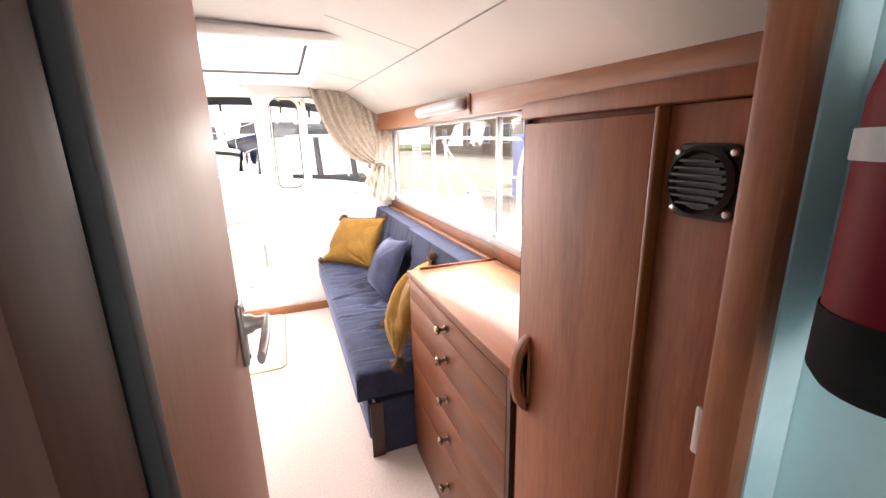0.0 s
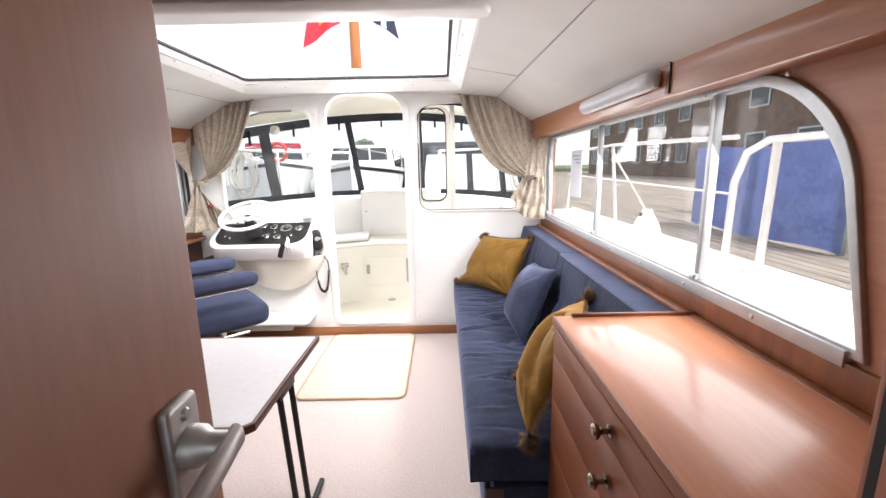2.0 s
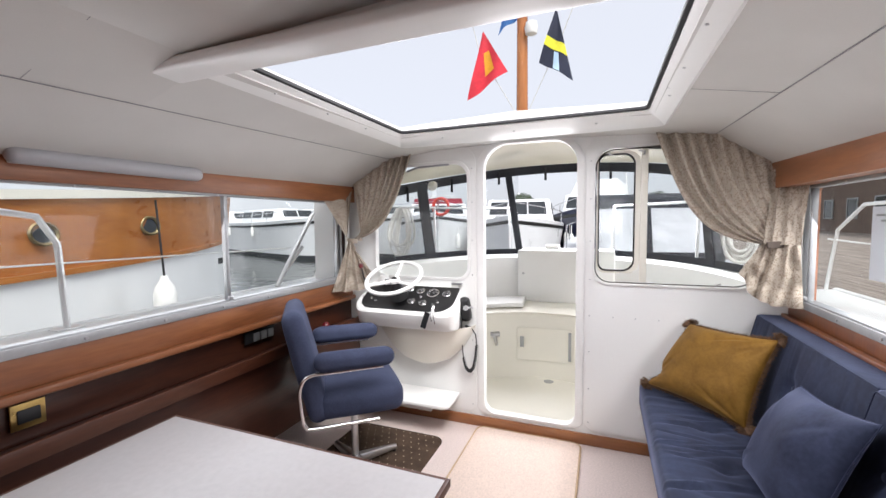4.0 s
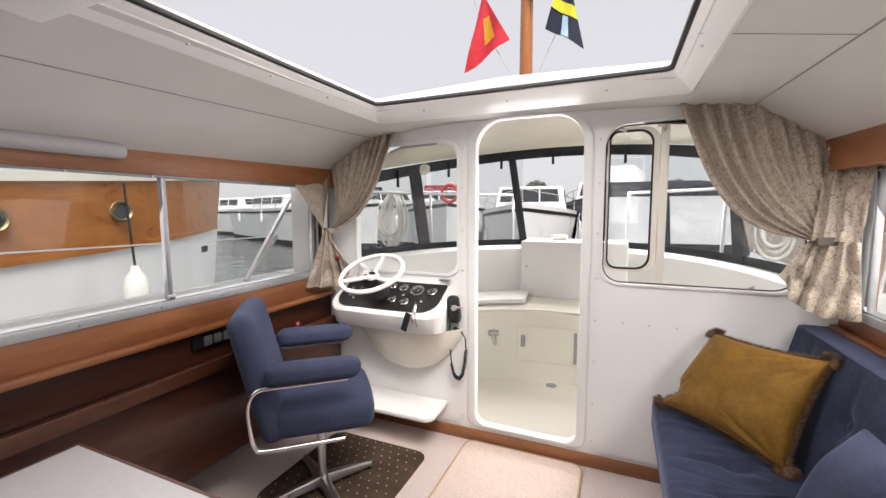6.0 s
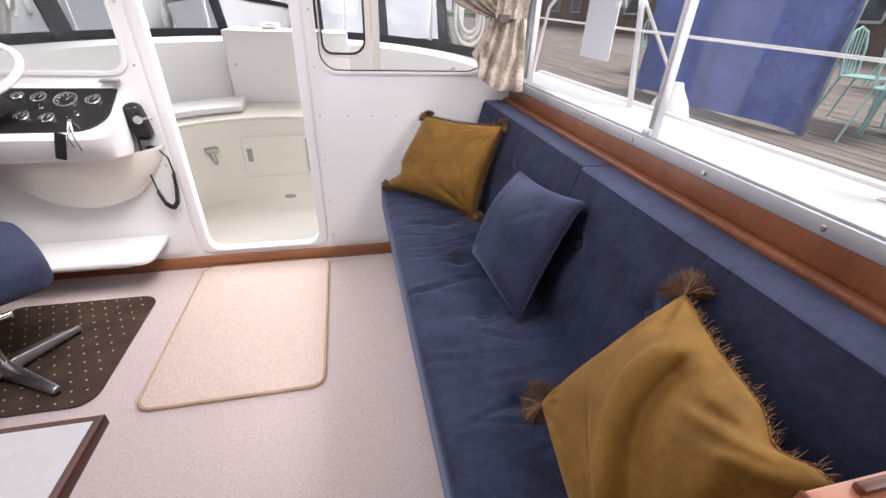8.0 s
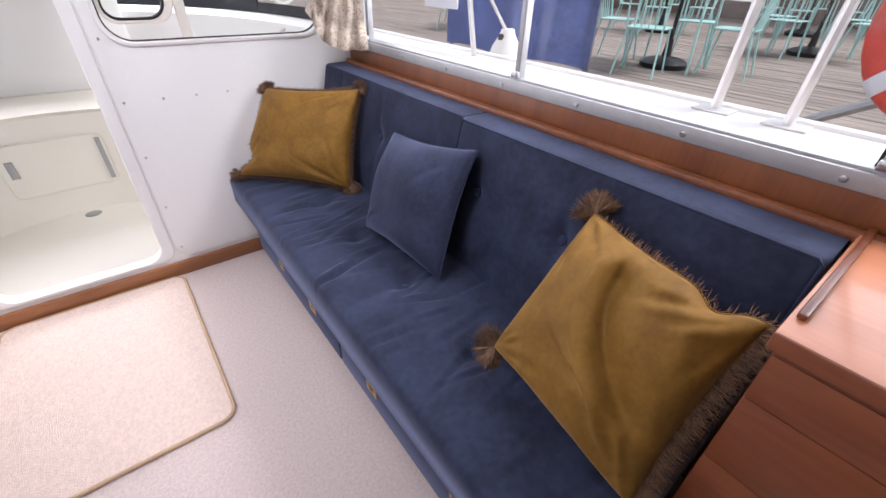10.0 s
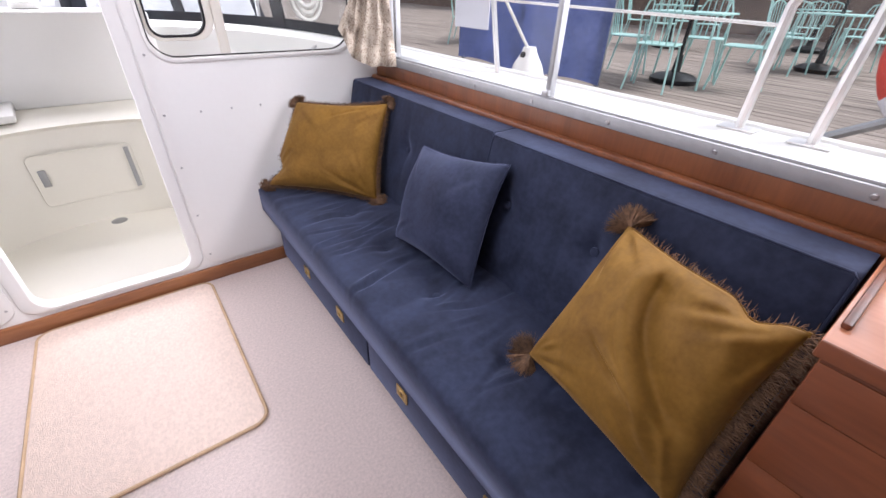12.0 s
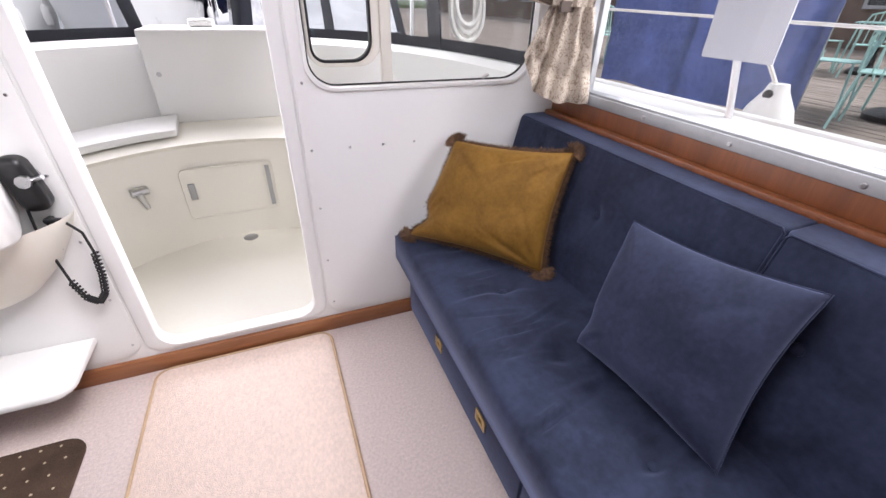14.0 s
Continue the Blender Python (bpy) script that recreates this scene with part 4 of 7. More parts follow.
# ---- chest of drawers ----
chest = thing("chest_of_drawers", "reddish-brown wooden chest of five drawers with a flat top", "chest of drawers", (1.02, 1.66, 0))
part("carcass", cube(0.8045, 1.215, 1.175, 2.008, 0.0, 0.868), CHEST_SHADED, chest, "", 0.003)
part("top", cube(0.803, 1.218, 1.16, 2.018, 0.8685, 0.886), CHESTTOP_LIT, chest, "", 0.004)
part("front_edge", cube(0.796, 0.8025, 1.16, 2.018, 0.862, 0.889), CHESTFRONT_SHADED, chest, "raised rounded lip", 0.003)
part("back_lip", cube(0.85, 1.218, 2.0, 2.012, 0.8862, 0.897), CHEST_SHADED, chest, "narrow raised lip along the end", 0.004)
part("end_post", cube(0.802, 0.8043, 1.165, 1.182, 0.0, 0.862), DARKEDGE, chest, "dark worn edge")
zz = [0.855, 0.772, 0.628, 0.468, 0.306, 0.06]
for za, zb in zip(zz, zz[1:]):
    d = part("drawer", cube(0.801, 0.8043, 1.184, 2.007, zb + 0.0008, za - 0.0008), CHESTFRONT_SHADED, chest, "", 0.001)
    for y in (1.575,):
        bm = bmesh.new()
        m = Matrix.Translation((0.796, y, (za + zb) / 2)) @ Vector((-1, 0, 0)).to_track_quat("Z", "Y").to_matrix().to_4x4()
        lathe(bm, [(0.014, 0), (0.014, 0.003), (0.006, 0.006), (0.006, 0.018), (0.015, 0.026), (0.0165, 0.032), (0.012, 0.037), (0, 0.038)], 18, m)
        part("knob", bm, DARKBRASS, d, "round tarnished brass knob")

# ---- folding table ----
table = thing("folding_table", "folding table with a pale laminate top and dark wood edging", "table", (-0.6, 2.14, 0))
TX0, TX1, TY0, TY1, TZ = -1.16, -0.05, 1.83, 2.45, 0.652
top = [(TX0, TY0), (TX1 - 0.03, TY0), (TX1, TY0 + 0.03), (TX1, TY1), (TX0, TY1)]
part("tabletop", plate([(TX0 + .012, TY0 + .012), (TX1 - .035, TY0 + .012), (TX1 - .012, TY0 + .035), (TX1 - .012, TY1 - .012), (TX0 + .012, TY1 - .012)], (), 0.02, 0.001, Matrix.Translation((0, 0, TZ - 0.009))), LAMINATE, table)
part("edging", plate(top, ([(TX0 + .0125, TY0 + .0125), (TX1 - .0355, TY0 + .0125), (TX1 - .0125, TY0 + .0355), (TX1 - .0125, TY1 - .0125), (TX0 + .0125, TY1 - .0125)],), 0.026, 0.003, Matrix.Translation((0, 0, TZ - 0.012))), MAHOG_Z, table, "dark reddish wood edging")
part("underframe", cube(TX0 + 0.06, TX1 - 0.03, TY0 + 0.06, TY1 - 0.06, TZ - 0.05, TZ - 0.027), BLACKMETAL, table, "", 0.004)
for x in (-0.095, -1.05):
    for y in (2.12, 2.22):
        part("leg", tubes(([(x, y, TZ - 0.04), (x + 0.025, y + 0.01, 0.018)], 0.011)), BLACKMETAL, table, "black tubular steel leg")
    part("foot_bar", tubes(([(x + 0.025, 1.94, 0.014), (x + 0.025, 2.39, 0.014)], 0.012)), BLACKMETAL, table)
    part("hinge_bracket", cube(x - 0.012, x + 0.012, 2.10, 2.24, TZ - 0.09, TZ - 0.051), BLACKMETAL, table, "", 0.003)

# ---- mats ----
mat1 = thing("floor_mat", "cream looped mat with a bound edge lying before the doorway", "mat", (-0.09, 3.5, 0))
mo = rounded(-0.42, 0.23, 3.03, 3.965, 0.05, 6)
part("surface", plate(rounded(-0.415, 0.225, 3.035, 3.96, 0.046, 6), (), 0.012, 0.003, Matrix.Translation((0, 0, 0.0065))), MATCREAM, mat1)
bm = bmesh.new()
tube(bm, [(x, y, 0.008) for x, y in mo], 0.0065, 6, closed=True)
part("binding", bm, MATEDGE, mat1, "tan bound edge")
mat2 = thing("floor_mat", "brown mat with rows of pale dots under the swivel chair", "mat", (-0.89, 3.42, 0))
mo = rounded(-1.20, -0.575, 3.09, 3.75, 0.07, 6)
part("surface", plate(mo, (), 0.008, 0.003, Matrix.Translation((0, 0, 0.0045))), MATBROWN, mat2)
bm = bmesh.new()
for i in range(12):
    for j in range(13):
        x, y = -1.17 + i * 0.052 + (0.026 if j % 2 else 0), 3.115 + j * 0.051
        if x < -0.60:
            lathe(bm, [(0, 0.0102), (0.0038, 0.0098), (0.0042, 0.008)], 6, Matrix.Translation((x, y, 0)))
tagged(part("dots", bm, DOTS, mat2, "rows of pale dots"), kind="stuff")

# ---- swivel chair ----
chair = new("swivel_chair")
chair.matrix_basis = Matrix.Translation((-0.935, 3.29, 0.0085)) @ Matrix.Rotation(radians(40), 4, "Z")
tagged(chair, "blue upholstered swivel armchair with a chrome frame and four-star foot", "chair")


def soft_box(x0, x1, y0, y1, z0, z1, r=0.03, m=Matrix(), crown=0.012):
    """A box with fully rounded edges and slightly swelling faces."""
    bm = bmesh.new()
    box(bm, -1, 1, -1, 1, -1, 1)
    bmesh.ops.subdivide_edges(bm, edges=bm.edges[:], cuts=15, use_grid_fill=True)
    c = Vector(((x0 + x1) / 2, (y0 + y1) / 2, (z0 + z1) / 2))
    h = Vector(((x1 - x0) / 2, (y1 - y0) / 2, (z1 - z0) / 2))
    r = min(r, *h)
    for v in bm.verts:
        p = Vector([(-1 if q < 0 else 1) * abs(q) ** 0.7 for q in v.co])
        w = Vector([p[i] * h[i] for i in range(3)])
        inner = Vector([max(-(h[i] - r), min(h[i] - r, w[i])) for i in range(3)])
        d = w - inner
        w = inner + d.normalized() * r if d.length > 1e-6 else w
        k = [1 - min(1, abs(w[i]) / h[i]) ** 2 for i in range(3)]
        big = [crown if h[i] > 0.05 else crown * 0.3 for i in range(3)]
        w += Vector([(1 if w[i] > 0 else -1) * big[i] * k[(i + 1) % 3] * k[(i + 2) % 3] * (abs(w[i]) / h[i]) for i in range(3)])
        v.co = m @ (c + w)
    return bm


def smooth_path(pts, n=6):
    """A smooth run through the points."""
    q = [Vector(p) for p in pts]
    q = [q[0] * 2 - q[1]] + q + [q[-1] * 2 - q[-2]]
    out = []
    for i in range(1, len(q) - 2):
        for k in range(n):
            t = k / n
            a, b, c, d = q[i - 1:i + 3]
            out.append(0.5 * (2 * b + (c - a) * t + (2 * a - 5 * b + 4 * c - d) * t * t + (3 * b - a - 3 * c + d) * t ** 3))
    return out + [q[-2]]


local_part("seat", soft_box(-0.20, 0.235, -0.225, 0.225, 0.385, 0.525, 0.05), CHAIRBLUE, chair, "", smooth=radians(60))
bk = Matrix.Translation((-0.20, 0, 0.46)) @ Matrix.Rotation(radians(-13), 4, "Y")
local_part("backrest", soft_box(-0.05, 0.05, -0.225, 0.225, -0.08, 0.485, 0.042, bk), CHAIRBLUE, chair, "", smooth=radians(60))
for sy in (-1, 1):
    local_part("armrest", soft_box(-0.20, 0.165, sy * 0.258 - 0.04, sy * 0.258 + 0.04, 0.655, 0.745, 0.034), CHAIRBLUE, chair, "", smooth=radians(60))
    local_part("arm_tube", tubes((smooth_path([(0.12, sy * 0.258, 0.649), (-0.12, sy * 0.258, 0.645), (-0.235, sy * 0.258, 0.638), (-0.275, sy * 0.258, 0.575), (-0.27, sy * 0.255, 0.46), (-0.255, sy * 0.25, 0.395), (-0.21, sy * 0.245, 0.372), (0.10, sy * 0.235, 0.370)]), 0.0095), n=10), CHROME, chair, "bent chrome tube")
local_part("column", tubes(([(0, 0, 0.03), (0, 0, 0.36)], 0.019), ([(0, 0, 0.33), (0, 0, 0.385)], 0.05), n=14), STEEL, chair, "grey steel column")
for k in range(4):
    a = radians(20 + 90 * k)
    bm = bmesh.new()
    c, s = math.cos(a), math.sin(a)
    for (d0, w0, h0), (d1, w1, h1) in (((0.0, 0.032, 0.075), (0.265, 0.017, 0.038)),):
        vs = []
        for d, w, zl, zh in ((d0, w0, 0.028, h0), (d1, w1, 0.016, h1)):
            vs += [bm.verts.new((c * d - s * q, s * d + c * q, z)) for q, z in ((-w, zl), (w, zl), (w * 0.6, zh), (-w * 0.6, zh))]
        for f in ((0, 1, 2, 3), (7, 6, 5, 4), (0, 4, 5, 1), (1, 5, 6, 2), (2, 6, 7, 3), (3, 7, 4, 0)):
            bm.faces.new([vs[i] for i in f])
    ft = local_part("foot", bm, STEEL, chair, "grey metal foot", 0.004)
    bm = bmesh.new()
    lathe(bm, [(0, 0.0), (0.012, 0.0), (0.012, 0.018)], 10, Matrix.Translation((c * 0.25, s * 0.25, 0)))
    g = mesh_object("glide", bm, BLACK)
    g.parent = ft

# ---- helm ----
helm = thing("helm_console", "white moulded helm console with a black instrument panel", "console", (-0.85, 3.9, 0))
FRONT = 3.60


def console_outline(grow, y0):
    return [(x - (0.10 * (y - 3.75) / 0.25 if x > -0.8 and y > 3.75 else 0), y) for x, y in rounded(-1.215 - grow, -0.475 + grow, y0, 4.0, (0.10, 0.12, 0, 0), 8)]


bm = bmesh.new()
levels = [(0.69, 0.0, 3.745), (0.705, 0.006, 3.725), (0.79, 0.012, 3.70), (0.80, 0.006, 3.705), (0.803, -0.004, 3.716)]
loops = []
for z, g, y0 in levels:
    loops.append([bm.verts.new((x, y, z + (0.58 * min(y - y0, 0.25) if z > 0.75 else 0))) for x, y in console_outline(g, y0)])
for a, b in zip(loops, loops[1:]):
    for k in range(len(a)):
        bm.faces.new((a[k], a[(k + 1) % len(a)], b[(k + 1) % len(a)], b[k]))
bm.faces.new(loops[0][::-1])
bm.faces.new(loops[-1])
part("console_body", bm, GELCOAT, helm)
bm = bmesh.new()
lp = []
for z, k in ((0.689, 1.0), (0.62, 0.92), (0.52, 0.74), (0.44, 0.50), (0.40, 0.22)):
    lp.append([bm.verts.new((-0.80 + 0.36 * k * math.cos(radians(180 + 180 * i / 18)), 4.0 + 0.24 * k * math.sin(radians(180 + 180 * i / 18)), z)) for i in range(19)])
for a, b in zip(lp, lp[1:]):
    for i in range(18):
        bm.faces.new((a[i], a[i + 1], b[i + 1], b[i]))
bm.faces.new(lp[-1])
part("steering_housing", bm, CREAM, helm, "rounded cream moulding under the console")
SLOPE = Matrix.Translation((0, 3.716, 0.808)) @ Matrix.Rotation(math.atan(0.58), 4, "X") @ Matrix.Translation((0, -3.72, 0))
dash = part("instrument_panel", plate(rounded(-1.19, -0.53, 3.732, 3.975, (0.09, 0.11, 0.01, 0.01), 6), (), 0.006, 0.001, SLOPE), BLACK, helm, "black instrument panel")


def dial(x, y, r):
    bm = bmesh.new()
    lathe(bm, [(r, 0.002), (r, 0.012), (r * 0.86, 0.014), (r * 0.82, 0.008)], 20, SLOPE @ Matrix.Translation((x, y, 0)))
    part("gauge_bezel", bm, CHROME, dash, "chrome gauge ring")
    bm = bmesh.new()
    lathe(bm, [(0, 0.0075), (r * 0.82, 0.0075)], 20, SLOPE @ Matrix.Translation((x, y, 0)))
    f = part("gauge_face", bm, BLACK, dash)
    bm = bmesh.new()
    for k in range(9):
        a = radians(-40 + 260 * k / 8)
        mm = SLOPE @ Matrix.Translation((x, y, 0.0085)) @ Matrix.Rotation(a, 4, "Z")
        v = [bm.verts.new(mm @ Vector(p)) for p in ((r * .58, -.0012, 0), (r * .76, -.0012, 0), (r * .76, .0012, 0), (r * .58, .0012, 0))]
        bm.faces.new(v)
    mm = SLOPE @ Matrix.Translation((x, y, 0.009)) @ Matrix.Rotation(radians(60), 4, "Z")
    bm.faces.new([bm.verts.new(mm @ Vector(p)) for p in ((0, -.0015, 0), (r * .65, -.0006, 0), (r * .65, .0006, 0), (0, .0015, 0))])
    part("gauge_marks", bm, WHITEPL, dash, "white dial marks")


for x, y, r in ((-0.695, 3.90, 0.042), (-0.79, 3.915, 0.028), (-0.60, 3.90, 0.028), (-0.735, 3.80, 0.026), (-0.82, 3.81, 0.026), (-0.865, 3.925, 0.022)):
    dial(x, y, r)
for x, y in ((-0.64, 3.82), (-0.66, 3.79), (-0.77, 3.86), (-1.12, 3.82), (-1.08, 3.80), (-1.13, 3.88), (-1.07, 3.89)):
    bm = bmesh.new()
    lathe(bm, [(0.008, 0.002), (0.008, 0.006), (0.004, 0.008), (0.003, 0.02), (0, 0.021)], 10, SLOPE @ Matrix.Translation((x, y, 0)))
    part("switch", bm, CHROME, dash, "small chrome switch")
key = thing("ignition_keys", "ignition key with a black leather fob hanging from the dash", "keys", (-0.62, 3.70, 0.93))
part("key", tubes(([(-0.635, 3.755, 0.83), (-0.635, 3.725, 0.855)], 0.008), ([(-0.632, 3.72, 0.85), (-0.622, 3.69, 0.80), (-0.61, 3.685, 0.75)], 0.003), ([(-0.637, 3.72, 0.85), (-0.642, 3.69, 0.80), (-0.63, 3.685, 0.765)], 0.004)), CHROME, key)
part("fob", plate(rounded(-0.675, -0.64, 0.715, 0.82, 0.006, 3), (), 0.005, 0.001, in_xz(3.682) @ Matrix.Translation((-0.655, 0.82, 0)) @ Matrix.Rotation(radians(-18), 4, "Z") @ Matrix.Translation((0.655, -0.82, 0))), BLACK, key, "black leather fob")

wheel = thing("steering_wheel", "white steering wheel with three spokes", "steering wheel", (-0.90, 3.72, 1.0))
mw = Matrix.Translation((-0.895, 3.70, 1.025)) @ Matrix.Rotation(radians(27), 4, "X")
bm = bmesh.new()
tube(bm, [mw @ Vector((0.178 * math.cos(k * math.pi / 20), 0.178 * math.sin(k * math.pi / 20), 0)) for k in range(40)], 0.0125, 10, closed=True)
part("rim", bm, WHITEPL, wheel, "white rim")
for a in (95, 215, 335):
    c, s = math.cos(radians(a)), math.sin(radians(a))
    part("spoke", tubes(([mw @ Vector((c * 0.02, s * 0.02, -0.022)), mw @ Vector((c * 0.09, s * 0.09, -0.016)), mw @ Vector((c * 0.176, s * 0.176, 0))], 0.011)), WHITEPL, wheel)
bm = bmesh.new()
lathe(bm, [(0, -0.004), (0.018, -0.006), (0.032, -0.014), (0.035, -0.03)], 20, mw)
part("hub", bm, WHITEPL, wheel)
bm = bmesh.new()
lathe(bm, [(0, -0.002), (0.016, -0.003), (0.018, -0.008)], 16, mw @ Matrix.Diagonal((1.3, 0.8, 1, 1)))
part("hub_badge", bm, BLACK, wheel, "dark hub badge")
bm = bmesh.new()
lathe(bm, [(0.03, -0.03), (0.035, -0.06), (0.06, -0.13), (0.065, -0.15)], 18, mw)
part("column_boot", bm, RUBBER, wheel, "black column boot")
thr = thing("throttle_lever", "throttle lever with a dark red knob beside the wheel", "lever", (-1.17, 3.76, 0.93))
part("lever", tubes(([(-1.15, 3.80, 0.93), (-1.165, 3.78, 1.0), (-1.175, 3.765, 1.075)], 0.005)), BLACKMETAL, thr)
bm = bmesh.new()
lathe(bm, [(0, -0.018), (0.012, -0.014), (0.017, 0), (0.012, 0.013), (0, 0.017)], 14, Matrix.Translation((-1.176, 3.762, 1.085)))
part("knob", bm, REDPAINT, thr, "dark red knob")
lv = thing("gear_lever", "small black gear lever behind the wheel", "lever", (-0.98, 3.86, 0.94))
part("lever", tubes(([(-1.04, 3.84, 0.945), (-1.03, 3.83, 0.985), (-0.94, 3.82, 0.985), (-0.93, 3.815, 1.01)], 0.006)), BLACK, lv)
cm = thing("compass", "small white dome compass on the console", "compass", (-1.07, 3.9, 0.95))
bm = bmesh.new()
lathe(bm, [(0.04, 0.0), (0.042, 0.03), (0.03, 0.06), (0.0, 0.07)], 18, Matrix.Translation((-1.08, 3.90, 0.945)))
part("dome", bm, WHITEPL, cm)
plug = thing("vent_grille", "small grey vent plate on the console", "vent", (-0.55, 3.95, 0.96))
part("plate", cube(-0.60, -0.53, 3.955, 3.985, 0.955, 0.966), ALU, plug, "", 0.003)

foot = thing("footrest", "white moulded step under the helm", "step", (-0.86, 3.85, 0))
part("step", plate(rounded(-1.30, -0.555, 3.735, 3.99, (0.03, 0.06, 0, 0), 6), (), 0.03, 0.01, Matrix.Translation((0, 0, 0.20))), GELCOAT, foot)
part("riser", cube(-1.30, -0.75, 3.93, 3.975, 0.07, 0.185), GELCOAT, foot)

mic = thing("radio_handset", "black radio handset on its clip with a coiled lead", "radio handset", (-0.505, 3.96, 0.85))
part("handset", soft_box(-0.518, -0.452, 3.93, 3.985, 0.765, 0.905, 0.016, Matrix.Translation((-0.485, 3.96, 0.85)) @ Matrix.Rotation(radians(-8), 4, "Y") @ Matrix.Translation((0.485, -3.96, -0.85))), BLACK, mic)
part("clip", tubes(([(-0.47, 3.94, 0.845), (-0.425, 3.925, 0.86)], 0.006), ([(-0.47, 3.99, 0.85), (-0.47, 3.92, 0.85)], 0.018)), STEEL, mic, "steel clip")
part("plug", tubes(([(-0.48, 3.985, 0.715), (-0.48, 3.955, 0.72), (-0.445, 3.955, 0.715)], 0.009), ([(-0.48, 3.96, 0.71), (-0.485, 3.965, 0.62)], 0.006)), BLACK, mic)
path = [(-0.505, 3.955, 0.78), (-0.51, 3.95, 0.70), (-0.505, 3.95, 0.60), (-0.497, 3.95, 0.51), (-0.478, 3.95, 0.44), (-0.452, 3.95, 0.418), (-0.427, 3.95, 0.45), (-0.412, 3.95, 0.52), (-0.405, 3.95, 0.60), (-0.412, 3.953, 0.67), (-0.445, 3.955, 0.716)]
bm = bmesh.new()
tube(bm, path, 0.004, 6)
coil, q = [], [Vector(p) for p in path[3:9]]
N = 200
for k in range(N + 1):
    t = k / N * (len(q) - 1)
    i = min(int(t), len(q) - 2)
    p = q[i].lerp(q[i + 1], t - i)
    d = (q[i + 1] - q[i]).normalized()
    sd = d.cross(Vector((0, 1, 0)))
    a = k * 2 * math.pi / 7
    coil.append(p + sd * 0.009 * math.cos(a) + Vector((0, 1, 0)) * 0.009 * math.sin(a))
tube(bm, coil, 0.0032, 5)
part("coiled_lead", bm, RUBBER, mic, "black coiled lead")
mic.matrix_basis = Matrix.Translation((-0.02, 0, -0.04)) @ mic.matrix_basis

# ---- sliding windows in the bulkhead ----
wr = tagged(new("window_bulkhead_starboard"), "half-open sliding window in the white bulkhead", "window", "", "structure")
part("rubber_edge", plate([(x, z) for x, z in rounded(0.280, 1.125, 0.990, 1.795, (0.09, 0.12, 0.09, 0.11), 8)], (rounded(0.292, 1.113, 1.002, 1.783, (0.085, 0.115, 0.085, 0.105), 8),), 0.012, 0.002, in_xz(YB - 0.009)), GELCOAT, wr)
part("black_bead", plate(rounded(0.293, 1.112, 1.003, 1.782, (0.085, 0.115, 0.085, 0.105), 8), (rounded(0.298, 1.107, 1.008, 1.777, (0.08, 0.11, 0.08, 0.10), 8),), 0.008, 0, in_xz(YB + 0.02)), RUBBER, wr)
part("sliding_frame", plate(rounded(0.300, 0.535, 1.06, 1.77, (0.05, 0.07, 0.07, 0.05), 6), (rounded(0.312, 0.505, 1.075, 1.755, (0.04, 0.06, 0.06, 0.04), 6),), 0.02, 0.003, in_xz(YB + 0.03)), CREAM, wr, "cream sliding sash")
part("sash_seal", plate(rounded(0.309, 0.508, 1.072, 1.758, (0.045, 0.065, 0.065, 0.045), 6), (rounded(0.316, 0.500, 1.080, 1.750, (0.04, 0.06, 0.06, 0.04), 6),), 0.026, 0.002, in_xz(YB + 0.03)), RUBBER, wr, "black rubber seal")
part("mullion", cube(0.536, 0.572, YB + 0.012, YB + 0.04, 1.01, 1.775), CREAM, wr, "cream mullion", 0.004)
for a in ((0.31, 0.51, 1.07, 1.76), (0.572, 1.11, 1.006, 1.78)):
    g = part("pane", plate(rounded(*a, 0.05, 6), (), 0.004, 0, in_xz(YB + 0.03)), PANE, wr)
    g.visible_shadow = False
part("catch", tubes(([(0.52, YB - 0.004, 1.765), (0.55, YB - 0.02, 1.755), (0.545, YB - 0.025, 1.735)], 0.006), ([(0.36, YB - 0.01, 1.76), (0.38, YB - 0.02, 1.745)], 0.006), ([(0.91, YB + 0.0, 1.012), (0.93, YB - 0.01, 1.025)], 0.006)), STEEL, wr, "steel catch")
wlt = tagged(new("window_bulkhead_port"), "white-framed window in the bulkhead behind the helm", "window", "", "structure")
part("window_frame", plate(rounded(-1.21, -0.477, 0.978, 1.775, (0.09, 0.085, 0.105, 0.15), 8), (rounded(-1.19, -0.497, 0.998, 1.752, (0.08, 0.075, 0.095, 0.14), 8),), 0.012, 0.003, in_xz(YB - 0.009)), GELCOAT, wlt)
g = part("pane", plate(rounded(-1.2, -0.49, 0.99, 1.76, 0.07, 6), (), 0.004, 0, in_xz(YB + 0.03)), PANE, wlt)
g.visible_shadow = False
part("wiper_rod", tubes(([(-0.93, YB - 0.012, 1.725), (-0.85, YB - 0.02, 1.745), (-0.62, YB - 0.02, 1.752)], 0.007)), GREYSTRAP, wlt, "grey curtain rod")


